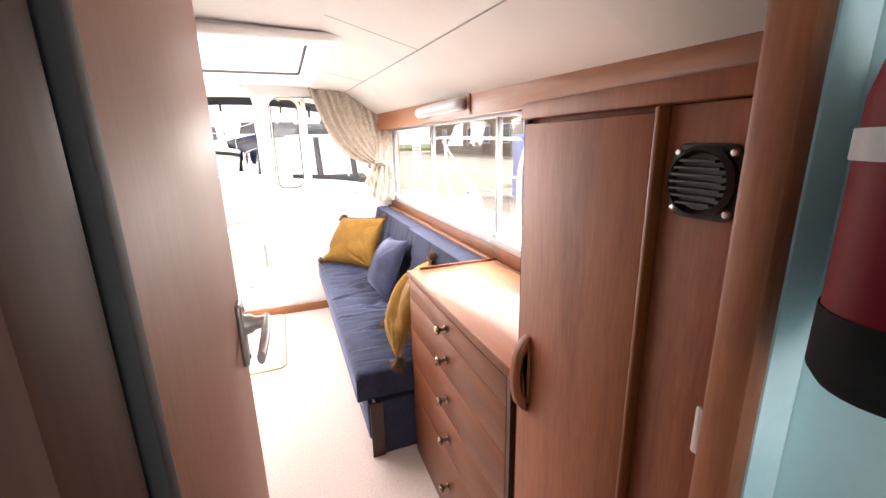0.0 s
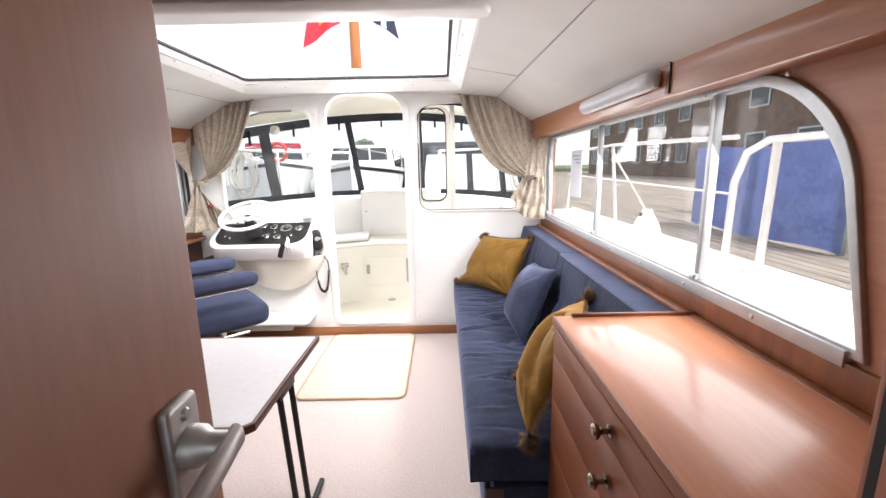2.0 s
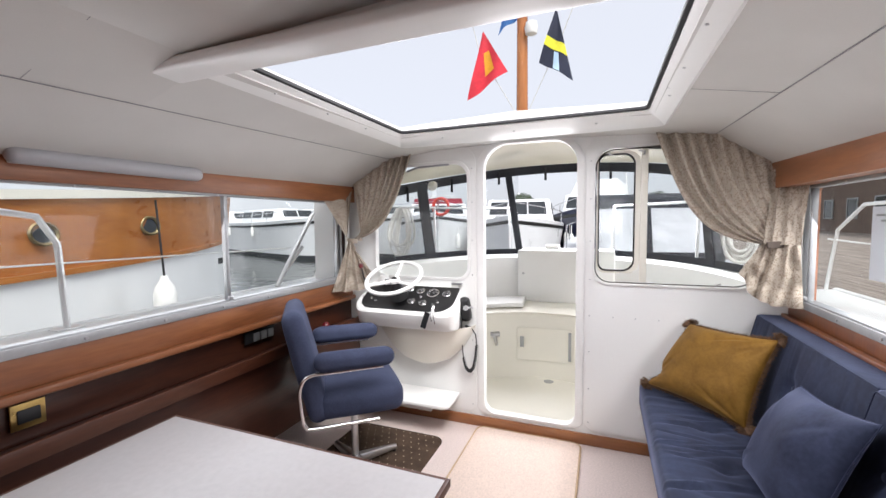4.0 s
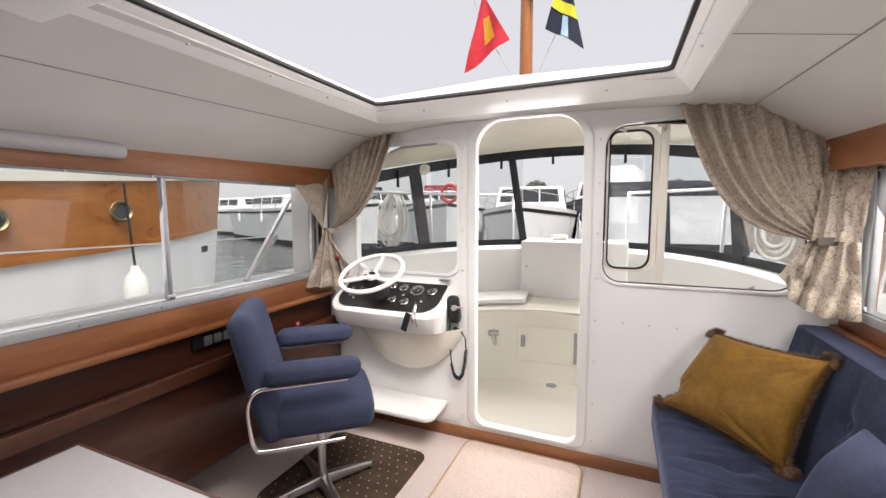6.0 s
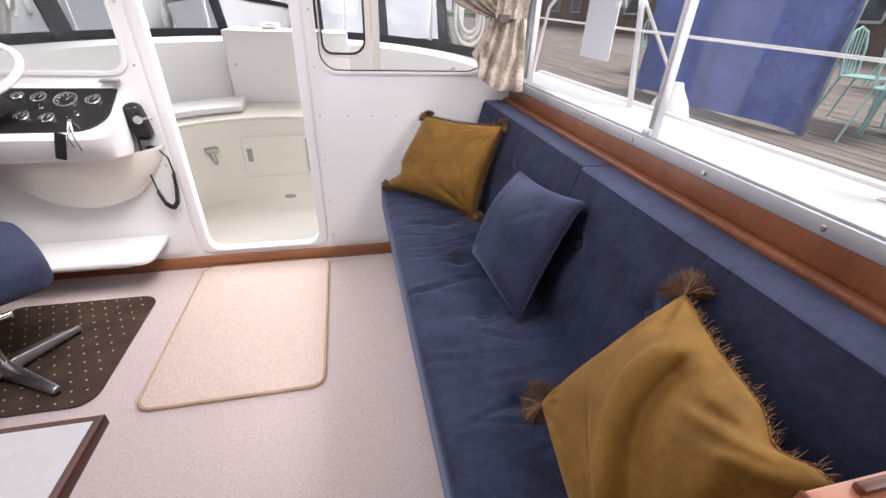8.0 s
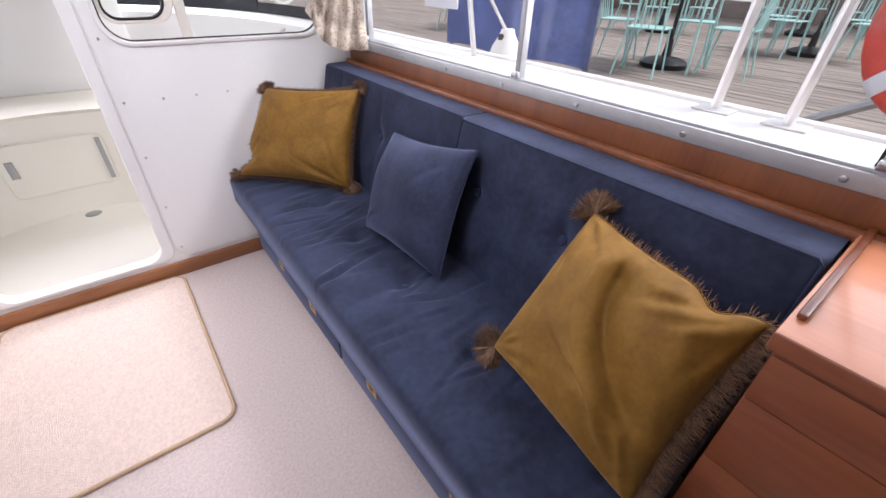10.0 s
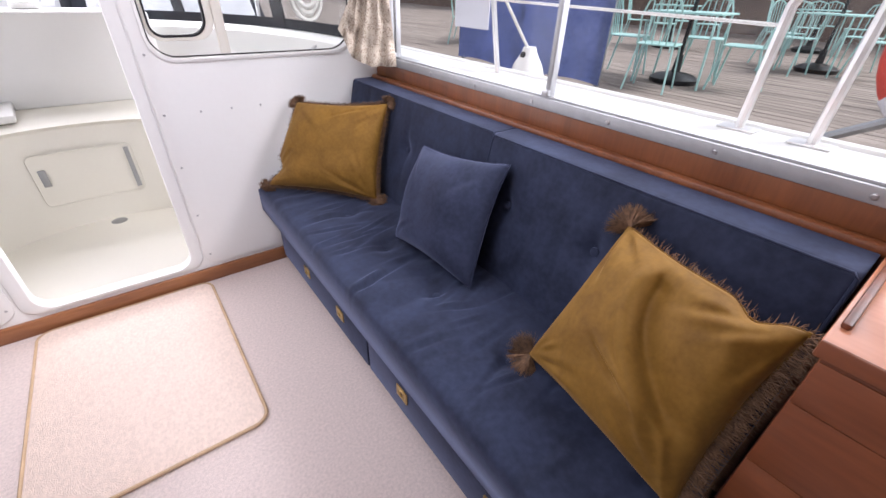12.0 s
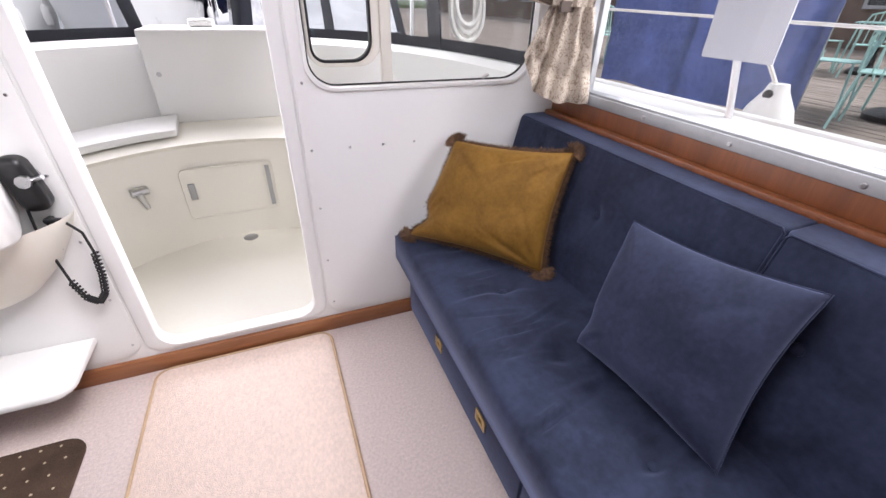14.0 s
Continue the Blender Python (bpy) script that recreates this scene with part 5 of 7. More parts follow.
# ---- curtains ----
def curtain(name, label, side):
    """A gathered corner curtain held by a tieback. side: +1 starboard, -1 port."""
    if side > 0:
        tie = Vector((1.125, 3.865, 1.245))
        head = [Vector((0.60, 3.955, 1.845)), Vector((0.88, 3.955, 1.835)), Vector((1.115, 3.94, 1.66))]
        head2 = [Vector((1.13, 3.93, 1.615)), Vector((1.185, 3.90, 1.60)), Vector((1.213, 3.77, 1.565))]
        tail = [Vector((0.975, 3.84, 1.105)), Vector((1.035, 3.845, 0.985)), Vector((1.10, 3.80, 0.955)), Vector((1.20, 3.745, 0.955))]
    else:
        tie = Vector((-1.255, 3.82, 1.25))
        head = [Vector((-0.875, 3.955, 1.835)), Vector((-1.08, 3.955, 1.83)), Vector((-1.345, 3.94, 1.66))]
        head2 = [Vector((-1.35, 3.93, 1.60)), Vector((-1.365, 3.88, 1.54)), Vector((-1.375, 3.64, 1.53))]
        tail = [Vector((-1.13, 3.84, 1.03)), Vector((-1.19, 3.84, 0.915)), Vector((-1.29, 3.79, 0.90)), Vector((-1.38, 3.72, 0.905))]
    spread = Vector((0.02, -0.06, 0)) if side > 0 else Vector((-0.07, -0.06, 0))
    cur = thing(name, label, "curtain", tie)

    def on(poly, u):
        t = u * (len(poly) - 1)
        i = min(int(t), len(poly) - 2)
        return poly[i].lerp(poly[i + 1], t - i)

    def panel(hd, lean, folds, ph, sagging, d0=0.022, open_by=Vector()):
        bm = bmesh.new()

        def fn(u, v):
            a = on(hd, u)
            gather = tie + Vector(((u - 0.5) * 0.115, 0.02 * (u - 0.5) - 0.01, 0)) + open_by * u
            p = a.lerp(gather, v)
            bow = math.sin(v * math.pi) * sagging * (1 - u) ** 1.2
            p += Vector((-side * bow * 0.25, 0, -bow))
            w = math.sin(u * folds * math.pi * 2 + ph + 0.6 * math.sin(v * 3) + 2.2 * noise.noise(Vector((u * 4, v * 1.2, ph + 9))))
            amp = d0 * (1 - 0.55 * v) * (0.5 + 0.5 * min(1, v * 4 + 0.4)) * (0.12 + 0.88 * (1 - u) ** 1.2)
            crease = noise.noise(Vector((u * 9 + ph, v * 7, ph)))
            p += Vector((-side * lean * 0.6, -1, 0)).normalized() * (amp * w + 0.009 * crease)
            return p
        grid(bm, fn, 120, 30)
        return bm
    part("swag", panel(head, 0.2, 8, 0.4, 0.16, 0.032), CURTAIN, cur, "", smooth=radians(80))
    part("side_drop", panel(head2, 1.4, 3, 1.7, 0.0, 0.018, spread), CURTAIN, cur, "", smooth=radians(80))
    bm = bmesh.new()

    def low(u, v):
        b = on(tail, u)
        p = (tie + Vector(((u - 0.5) * 0.115, 0, 0)) + spread * max(0, (u - 0.4) / 0.6)).lerp(b, v ** 0.8)
        w = math.sin(u * 4.3 * math.pi * 2 + 1.5 * v + 1.8 * noise.noise(Vector((u * 5, v * 1.5, side + 3)))) * 0.015 * (0.5 + 0.6 * v) + 0.022 * noise.noise(Vector((u * 6, v * 4, side)))
        return p + Vector((-side * 0.5, -1, 0)).normalized() * (w + 0.012)
    grid(bm, low, 110, 16)
    part("skirt", bm, CURTAIN, cur, "", smooth=radians(80))
    bm = bmesh.new()

    def lin(u, v):
        x = (1.222 if side > 0 else -1.385)
        return Vector((x + side * 0.004 * math.sin(u * 30), 3.955 - (0.125 if side > 0 else 0.09) * u, 1.56 + (0.97 - 1.56) * v)) + Vector((0, 0.03 * math.sin(v * 3.1) * (u - 0.5), 0))
    grid(bm, lin, 30, 12)
    part("lining", bm, LINING, cur, "white lining", smooth=radians(80))
    bm = plate(rounded(-0.06, 0.06, -0.016, 0.016, 0.006, 3), (), 0.008, 0.002, Matrix.Translation(tie + Vector((0, -0.034, 0))) @ Matrix.Rotation(radians(side * 25), 4, "Z") @ UP_XZ)
    part("tieback", bm, TIEBAND if side > 0 else CURTAIN, cur, "brown tieback band")
    return cur


curtain("curtain", "cream floral curtain gathered in a brown tieback", 1)
curtain("curtain", "cream floral curtain gathered beside the helm", -1)


# ---- strip lamps on the teak rails ----
def strip_lamp(x, inward, y0, y1, z):
    lamp = thing("strip_lamp", "switched-off white strip lamp with an opal cover", "lamp", (x, (y0 + y1) / 2, z), "strip lamps on the teak rails")
    part("base", cube(*sorted((x, x + inward * 0.014)), y0 + 0.01, y1 - 0.01, z - 0.026, z + 0.026), WHITEPL, lamp, "", 0.004)
    bm = bmesh.new()
    pts = [(x + inward * 0.022, y0 + (y1 - y0) * k / 10, z) for k in range(11)]
    tube(bm, [(x + inward * 0.022, y0, z), (x + inward * 0.022, y0 + 0.006, z), (x + inward * 0.022, y0 + 0.018, z)] + pts[1:-1] + [(x + inward * 0.022, y1 - 0.018, z), (x + inward * 0.022, y1 - 0.006, z), (x + inward * 0.022, y1, z)],
         [0.014, 0.022, 0.028] + [0.029] * 9 + [0.028, 0.022, 0.014], 14)
    part("diffuser", bm, DIFFUSER, lamp)


strip_lamp(1.1275, -1, 2.13, 2.745, 1.572)
strip_lamp(-1.3675, 1, 2.10, 2.745, 1.592)

# switch plate and socket on the port side
sw = thing("switch_panel", "black switch panel with three rocker switches", "switch panel", (XL, 3.10, 0.775))
part("plate", cube(XL + 0.0015, XL + 0.012, 2.995, 3.20, 0.735, 0.80), BLACK, sw, "", 0.003)
for k in range(3):
    y = 3.065 + 0.05 * k
    part("rocker", cube(XL + 0.0122, XL + 0.022, y - 0.02, y + 0.02, 0.742, 0.788), ALU, sw, "grey rocker switch", 0.004)
so = thing("wall_socket", "brass-coloured wall socket above the shelf", "socket", (XL, 2.13, 0.755))
part("plate", cube(XL + 0.0015, XL + 0.010, 2.085, 2.175, 0.715, 0.80), BRASS, so, "", 0.003)
part("insert", cube(XL + 0.0102, XL + 0.016, 2.10, 2.16, 0.735, 0.78), BLACK, so, "", 0.003)
red = thing("red_bottle", "small red bottle standing on the side shelf", "bottle", (-1.34, 3.5, 0.67))
bm = bmesh.new()
lathe(bm, [(0, 0.0), (0.024, 0.0), (0.026, 0.008), (0.026, 0.035), (0.018, 0.05), (0.012, 0.055), (0, 0.055)], 16, Matrix.Translation((-1.352, 3.60, 0.6685)))
part("body", bm, REDPAINT, red)
cupb = thing("tumbler", "clear plastic tumbler on a turquoise ledge", "tumbler", (0.70, 0.50, 1.0))
bm = bmesh.new()
lathe(bm, [(0, 1.03), (0.026, 1.03), (0.032, 1.12), (0.0305, 1.12), (0.025, 1.034), (0, 1.034)], 20, Matrix.Translation((0.735, 0.52, 0)))
part("cup", bm, TUMBLER, cupb)
structure("ledge", cube(0.68, 0.7995, 0.42, 0.58, 1.005, 1.029), TEALPAINT, "narrow turquoise ledge", 0.004)

# ---- cockpit ----
CX, CY = -0.10, 4.055


def ell(a, b, th, z):
    return (CX + a * math.cos(th), CY + b * math.sin(th), z)


structure("cockpit_floor", cube(-1.2, 1.0, YB + 0.051, 5.6, -0.14, -0.09), CREAM, "cream moulded cockpit floor")
SEC = [(1.02, 1.17, -0.1), (1.03, 1.18, 0.40), (1.04, 1.20, 0.50), (1.02, 1.17, 0.525), (1.05, 1.22, 0.545), (1.20, 1.62, 0.555), (1.23, 1.70, 0.58), (1.26, 1.80, 0.99), (1.29, 1.86, 1.02), (1.42, 2.02, 1.02), (1.45, 2.05, 0.98), (1.40, 1.98, -0.3)]
for nm, sec, mt, lab in (("cockpit_seat", SEC[:7], CREAM, "cream moulded cockpit seat"), ("cockpit_coaming", SEC[6:], GELCOAT, "white moulded cockpit coaming")):
    bm = bmesh.new()
    rows = [[bm.verts.new(ell(a, b, radians(0 + 180 * k / 48), z)) for k in range(49)] for a, b, z in sec]
    for a, b in zip(rows, rows[1:]):
        for k in range(48):
            bm.faces.new((a[k], a[k + 1], b[k + 1], b[k]))
    structure(nm, bm, mt, lab, 0, radians(35))
blk = thing("stern_box", "white moulded box on the stern coaming", "stern box", (-0.2, 5.95, 0.6))
part("body", cube(-0.48, 0.45, 5.60, 5.98, 0.55, 1.08), GELCOAT, blk, "", 0.02, None, 3)
part("cap", cube(-0.22, -0.08, 5.76, 5.86, 1.0805, 1.125), WHITEPL, blk, "small white cap", 0.012)
bm = bmesh.new()
screw(bm, (-0.42, 5.599, 0.84), (0, -1, 0), 0.014)
part("stud", bm, STEEL, blk, "steel stud")
seatpad = thing("seat_pad", "white vinyl pad on the cockpit seat", "cushion", (-0.75, 5.3, 0.55))
bm = bmesh.new()
rows = [[bm.verts.new(ell(a, b, radians(104 + 46 * k / 16), z)) for k in range(17)] for a, b, z in ((1.06, 1.24, 0.558), (1.06, 1.24, 0.60), (1.20, 1.60, 0.61), (1.20, 1.60, 0.562))]
for a, b in zip(rows, rows[1:] + rows[:1]):
    for k in range(16):
        bm.faces.new((a[k], a[k + 1], b[k + 1], b[k]))
for k in (0, 16):
    bm.faces.new([r[k] for r in rows])
part("pad", bm, WHITEPL, seatpad, "", 0.01)
lk = thing("locker_hatch", "cream locker hatch with a steel catch in the cockpit seat", "hatch", (-0.13, 5.22, 0.24))


def on_front(x, z, out=0.0):
    th = math.acos(max(-1, min(1, (x - CX) / 1.03)))
    return (x, CY + 1.18 * math.sin(th) - out, z)


bm = bmesh.new()
grid(bm, lambda u, v: Vector(on_front(-0.40 + 0.50 * u, 0.075 + 0.31 * v, 0.012)), 12, 2)
ob = part("door", bm, CREAM, lk)
bm = bmesh.new()
tube(bm, [on_front(x, z, 0.013) for x, z in rounded(-0.40, 0.10, 0.075, 0.385, 0.03, 4)], 0.003, 6, closed=True)
part("seam", bm, CREAM, lk)
bm = bmesh.new()
for x in (-0.355,):
    box(bm, x - 0.018, x + 0.018, on_front(x, 0, 0.026)[1], on_front(x, 0, 0.014)[1], 0.20, 0.30)
part("catch", bm, ALU, lk, "steel catch", 0.004)
bm = cube(0.06, 0.085, on_front(0.07, 0, 0.022)[1], on_front(0.07, 0, 0.012)[1], 0.1, 0.36)
part("hinge", bm, ALU, lk, "long steel hinge")
lt = thing("deck_latch", "chrome turn latch on the cockpit seat front", "latch", on_front(-0.585, 0.25, 0.01))
part("plate", tubes(([on_front(-0.62, 0.325, 0.02), on_front(-0.55, 0.325, 0.02)], 0.024), n=12), STEEL, lt)
part("lever", tubes(([on_front(-0.585, 0.32, 0.04), on_front(-0.57, 0.225, 0.035)], [0.02, 0.012]), n=10), STEEL, lt)
dr = thing("floor_drain", "oval grey drain in the cockpit floor", "drain", (-0.106, 5.15, -0.089))
bm = bmesh.new()
lathe(bm, [(0, 0.004), (0.03, 0.004), (0.042, 0.002), (0.045, 0)], 20, Matrix.Translation((-0.106, 5.15, -0.0895)))
part("grate", bm, ALU, dr)

# canopy over the cockpit: roof, dark canvas bands, clear panels
can = thing("cockpit_canopy", "dark canvas cockpit canopy with clear panels and a white roof", "canopy", (CX, 5.0, 1.0))


def top_z(th):
    return 1.60 + 0.36 * math.sin(th) ** 1.1


def band(name, z0, z1, a0, a1, mat, inset0=0.0, inset1=0.0, lab="", t=0.008, topped=False):
    bm = bmesh.new()
    n = max(2, int(abs(a1 - a0) / 4))
    for off in (0, t):
        rows = []
        for zi, ins in ((z0, inset0), (z1, inset1)):
            rows.append([bm.verts.new(ell(1.33 - ins - off, 1.93 - ins * 1.4 - off, radians(a0 + (a1 - a0) * k / n), zi if not callable(zi) else zi(radians(a0 + (a1 - a0) * k / n)))) for k in range(n + 1)])
        for k in range(n):
            bm.faces.new((rows[0][k], rows[0][k + 1], rows[1][k + 1], rows[1][k]))
    bmesh.ops.bridge_loops(bm, edges=[e for e in bm.edges if e.is_boundary])
    return part(name, bm, mat, can, lab)


band("lower_band", 1.015, 1.075, 4, 74, CANVAS, 0, 0.005, "dark canvas band")
band("lower_band", 1.015, 1.075, 108, 176, CANVAS, 0, 0.005, "dark canvas band")
band("upper_band", lambda th: top_z(th) - 0.085, top_z, 4, 176, CANVAS, 0.09, 0.10, "dark canvas band")
for a0, a1 in ((4, 26), (28, 74), (109, 147), (149, 176)):
    v = band("clear_panel", 1.07, lambda th: top_z(th) - 0.08, a0, a1, VINYL, 0.006, 0.088, "clear vinyl panel", 0.003)
    v.visible_shadow = False
for a, w in ((27, 3.2), (75, 1.6), (108, 3.0), (148, 4.2)):
    bm = bmesh.new()
    for off in (-0.006, 0.010):
        vs = []
        for z, ins, sh in ((1.02, 0.0, 0), (None, 0.09, 6 if a > 90 else 0)):
            for d in (-w / 2, w / 2):
                th = radians(a + d + sh)
                vs.append(bm.verts.new(ell(1.33 - ins - off, 1.93 - ins * 1.4 - off, th, z if z else top_z(th) - 0.03)))
        bm.faces.new((vs[0], vs[1], vs[3], vs[2]))
    bmesh.ops.bridge_loops(bm, edges=[e for e in bm.edges if e.is_boundary])
    part("canvas_strip", bm, CANVAS, can, "dark canvas strip")
bm = bmesh.new()
rows = []
for s in (1.0, 0.8, 0.55, 0.3, 0.02):
    rows.append([bm.verts.new((CX + (1.24 * s) * math.cos(radians(4 * k)), 4.02 + (1.85 * s) * math.sin(radians(4 * k)) if s > 0.9 or True else 0, (top_z(radians(4 * k)) + 0.005) * s ** 0.0 + (1 - s) * (2.0 - top_z(radians(4 * k))))) for k in range(46)])
for a, b in zip(rows, rows[1:]):
    for k in range(45):
        bm.faces.new((a[k], a[k + 1], b[k + 1], b[k]))
bmesh.ops.solidify(bm, geom=bm.faces[:], thickness=0.03)
part("roof_panel", bm, ROOFLINING, can, "cream roof lining")
for th in (20, 50, 66, 96, 118, 140, 160):
    p = ell(1.225, 1.785, radians(th), top_z(radians(th)) - 0.05)
    part("strap", cube(p[0] - 0.012, p[0] + 0.012, p[1] - 0.03, p[1] - 0.022, p[2] - 0.11, p[2] + 0.02), CANVAS, can, "hanging canvas strap", 0.003)
sp = thing("speaker_lamp", "small white round lamp under the canopy", "lamp", (-1.0, 4.5, 1.7))
bm = bmesh.new()
lathe(bm, [(0, -0.03), (0.03, -0.028), (0.045, 0.0), (0.03, 0.03), (0, 0.035)], 16, Matrix.Translation((-1.02, 4.65, 1.68)) @ Matrix.Rotation(1.2, 4, "X"))
part("shell", bm, WHITEPL, sp)


def rope_coil(c, drop, width, turns, seed, label):
    rnd = random.Random(seed)
    t = thing("rope_coil", label, "rope", c, "coiled mooring ropes")
    bm = bmesh.new()
    for k in range(turns):
        w, d, o = width * rnd.uniform(0.5, 1), drop * rnd.uniform(0.75, 1), rnd.uniform(-0.05, 0.05)
        pts = [(c[0] + o * 0.3 + w / 2 * math.sin(a) * (0.4 + 0.6 * math.sin(a / 2) ** 2), c[1] + o + 0.03 * math.cos(a), c[2] - d * (1 - math.cos(a)) / 2) for a in [2 * math.pi * i / 24 for i in range(24)]]
        tube(bm, pts, 0.011, 6, closed=True)
    part("coil", bm, ROPE, t)


rope_coil(ell(1.47, 2.07, radians(156), 1.52), 0.48, 0.30, 7, 1, "white mooring rope hung in a coil")
rope_coil(ell(1.47, 2.07, radians(24), 1.52), 0.46, 0.26, 7, 2, "white mooring rope hung in a coil on the rail")

# ---- side decks, hull, rails ----
for s, x0, x1 in ((1, XR + 0.041, 1.66), (-1, -1.82, XL - 0.041)):
    structure("side_deck", cube(x0, x1, 0.0, 4.6, 0.86, 0.935 if s > 0 else 0.94), GELCOAT, "white side deck", 0.012)
    e = x1 if s > 0 else x0
    structure("toe_rail", cube(e - 0.012, e + 0.025, 0.0, 4.6, 0.90, 0.948), GELCOAT, "white toe rail", 0.012)
    structure("hull_topside", cube(e - 0.02, e + 0.02, 0.0, 4.7, -0.3, 0.859), GELCOAT, "white hull side")


def rail(name, label, runs, r=0.0125, feet=()):
    t = thing(name, label, "rail", runs[0][0])
    for pts in runs:
        part("tube", tubes((pts, r)), RAILSTEEL if r > 0.009 else WHITEPL, t)
    for f in feet:
        bm = bmesh.new()
        box(bm, f[0] - 0.035, f[0] + 0.035, f[1] - 0.05, f[1] + 0.05, f[2], f[2] + 0.006)
        part("foot_plate", bm, RAILSTEEL, t, "", 0.002)
    return t


rail("boarding_rail", "polished steel boarding rail on the side deck", [[(1.60, 2.455, 0.935), (1.60, 2.45, 1.25), (1.60, 2.40, 1.36), (1.60, 2.30, 1.40), (1.60, 2.0, 1.40), (1.60, 1.9, 1.36), (1.60, 1.88, 1.3), (1.60, 1.86, 0.935)],
                                                                  [(1.60, 2.275, 0.935), (1.60, 2.265, 1.395)]], 0.0135, ((1.60, 2.455, 0.935), (1.60, 2.275, 0.935)))
rail("stanchion", "white stanchion on the side deck", [[(1.60, 3.50, 0.935), (1.60, 3.62, 1.45)]], 0.012)
rail("guard_wire", "white guard wire along the side deck", [[(1.60, 4.55, 1.245), (1.60, 3.56, 1.225), (1.60, 2.45, 1.205)]], 0.005)
rail("guard_rail", "white tubular rail aft on the side deck", [[(1.60, 4.55, 0.94), (1.60, 4.45, 1.30), (1.60, 4.2, 1.44), (1.60, 3.62, 1.45), (1.6, 2.46, 1.42)]], 0.01)
rail("guard_rail", "polished steel handrail on the port side deck", [[(-1.75, 2.415, 0.94), (-1.75, 2.40, 1.30), (-1.75, 2.34, 1.41), (-1.75, 2.22, 1.43), (-1.75, 1.9, 1.43)], [(-1.75, 2.19, 0.94), (-1.75, 2.19, 1.43)]], 0.013, ((-1.75, 2.415, 0.94),))
rail("guard_rail", "white slanting rail on the port side deck", [[(-1.75, 3.60, 0.94), (-1.75, 3.97, 1.42), (-1.75, 4.05, 1.49), (-1.75, 4.18, 1.52), (-1.75, 4.6, 1.52)], [(-1.75, 3.69, 1.05), (-1.75, 3.86, 1.20)]], 0.016)
rail("guard_wire", "white guard wire along the port deck", [[(-1.75, 2.2, 1.22), (-1.75, 3.75, 1.20)], [(-1.75, 0.5, 1.20), (-1.75, 2.19, 1.22)]], 0.004)


def fender(x, y, z0, z1, r, top, label="white inflated fender hanging on a rope"):
    f = thing("fender", label, "fender", (x, y, z0), "white fenders")
    h = z1 - z0
    bm = bmesh.new()
    lathe(bm, [(0, 0), (r * 0.5, 0.01), (r * 0.85, h * 0.12), (r, h * 0.28), (r * 0.97, h * 0.5), (r * 0.7, h * 0.75), (r * 0.38, h * 0.92), (r * 0.3, h), (0, h)], 20, Matrix.Translation((x, y, z0)))
    part("body", bm, WHITEPL, f)
    bm = bmesh.new()
    lathe(bm, [(0, 0), (r * 0.16, 0), (r * 0.16, 0.01), (0, 0.012)], 10, Matrix.Translation((x - r * 0.36, y, z1 - 0.035)) @ Matrix.Rotation(radians(-80), 4, "Y"))
    part("eye", bm, BLACK, f, "dark eyelet")
    part("lanyard", tubes(([(x, y, z1 - 0.02), top], 0.007)), ROPE, f, "white rope")


for a0, a1 in ((5, 68), (112, 175)):
    rail("stern_rail", "polished steel rail round the stern", [[ell(1.45, 2.05, radians(a0 + (a1 - a0) * k / 10), 1.52) for k in range(11)]] + [[ell(1.43, 2.03, radians(a), 1.0), ell(1.45, 2.05, radians(a), 1.52)] for a in (a0, (a0 + a1) / 2, a1)], 0.012)
fender(1.80, 3.50, 0.72, 1.035, 0.10, (1.62, 3.70, 1.42))
fender(-1.98, 4.35, 0.5, 0.98, 0.11, (-1.78, 4.2, 1.5))

notice = thing("notice_sheet", "printed white sheet taped outside the cabin window", "notice", (1.268, 3.32, 1.14))
part("sheet", plate(rounded(3.225, 3.415, 1.14, 1.41, 0.004, 2), (), 0.002, 0, in_yz(1.268)), PAPER, notice)
for k in range(3):
    part("print_line", plate(rounded(3.25, 3.39 - 0.03 * k, 1.375 - 0.02 * k, 1.383 - 0.02 * k, 0.002, 2), (), 0.001, 0, in_yz(1.2662)), GREYSTRAP, notice, "grey printed line")

# mast with flags on the roof aft
mast = thing("flag_mast", "varnished wooden mast with a crossbar", "mast", (-0.305, 4.9, 2.0))
part("pole", tubes(([(-0.305, 4.9, 2.03), (-0.305, 4.9, 3.05), (-0.305, 4.9, 3.9)], [0.05, 0.044, 0.034]), n=14), MASTWOOD, mast)
part("crossbar", tubes(([(-0.80, 4.86, 3.045), (-0.305, 4.86, 3.075), (0.20, 4.86, 3.105)], [0.016, 0.026, 0.016]), n=10), MASTWOOD, mast)
part("halyard", tubes(([(-0.72, 4.86, 3.04), (-0.66, 4.87, 2.8), (-0.34, 4.9, 2.25)], 0.003), ([(0.12, 4.86, 3.09), (0.0, 4.87, 2.8), (-0.27, 4.9, 2.25)], 0.003)), ROPE, mast)
bm = bmesh.new()
lathe(bm, [(0, -0.05), (0.045, -0.045), (0.055, 0), (0.045, 0.045), (0, 0.05)], 16, Matrix.Translation((-0.225, 4.86, 2.93)))
part("mast_lamp", bm, WHITEPL, mast, "white round mast lamp")


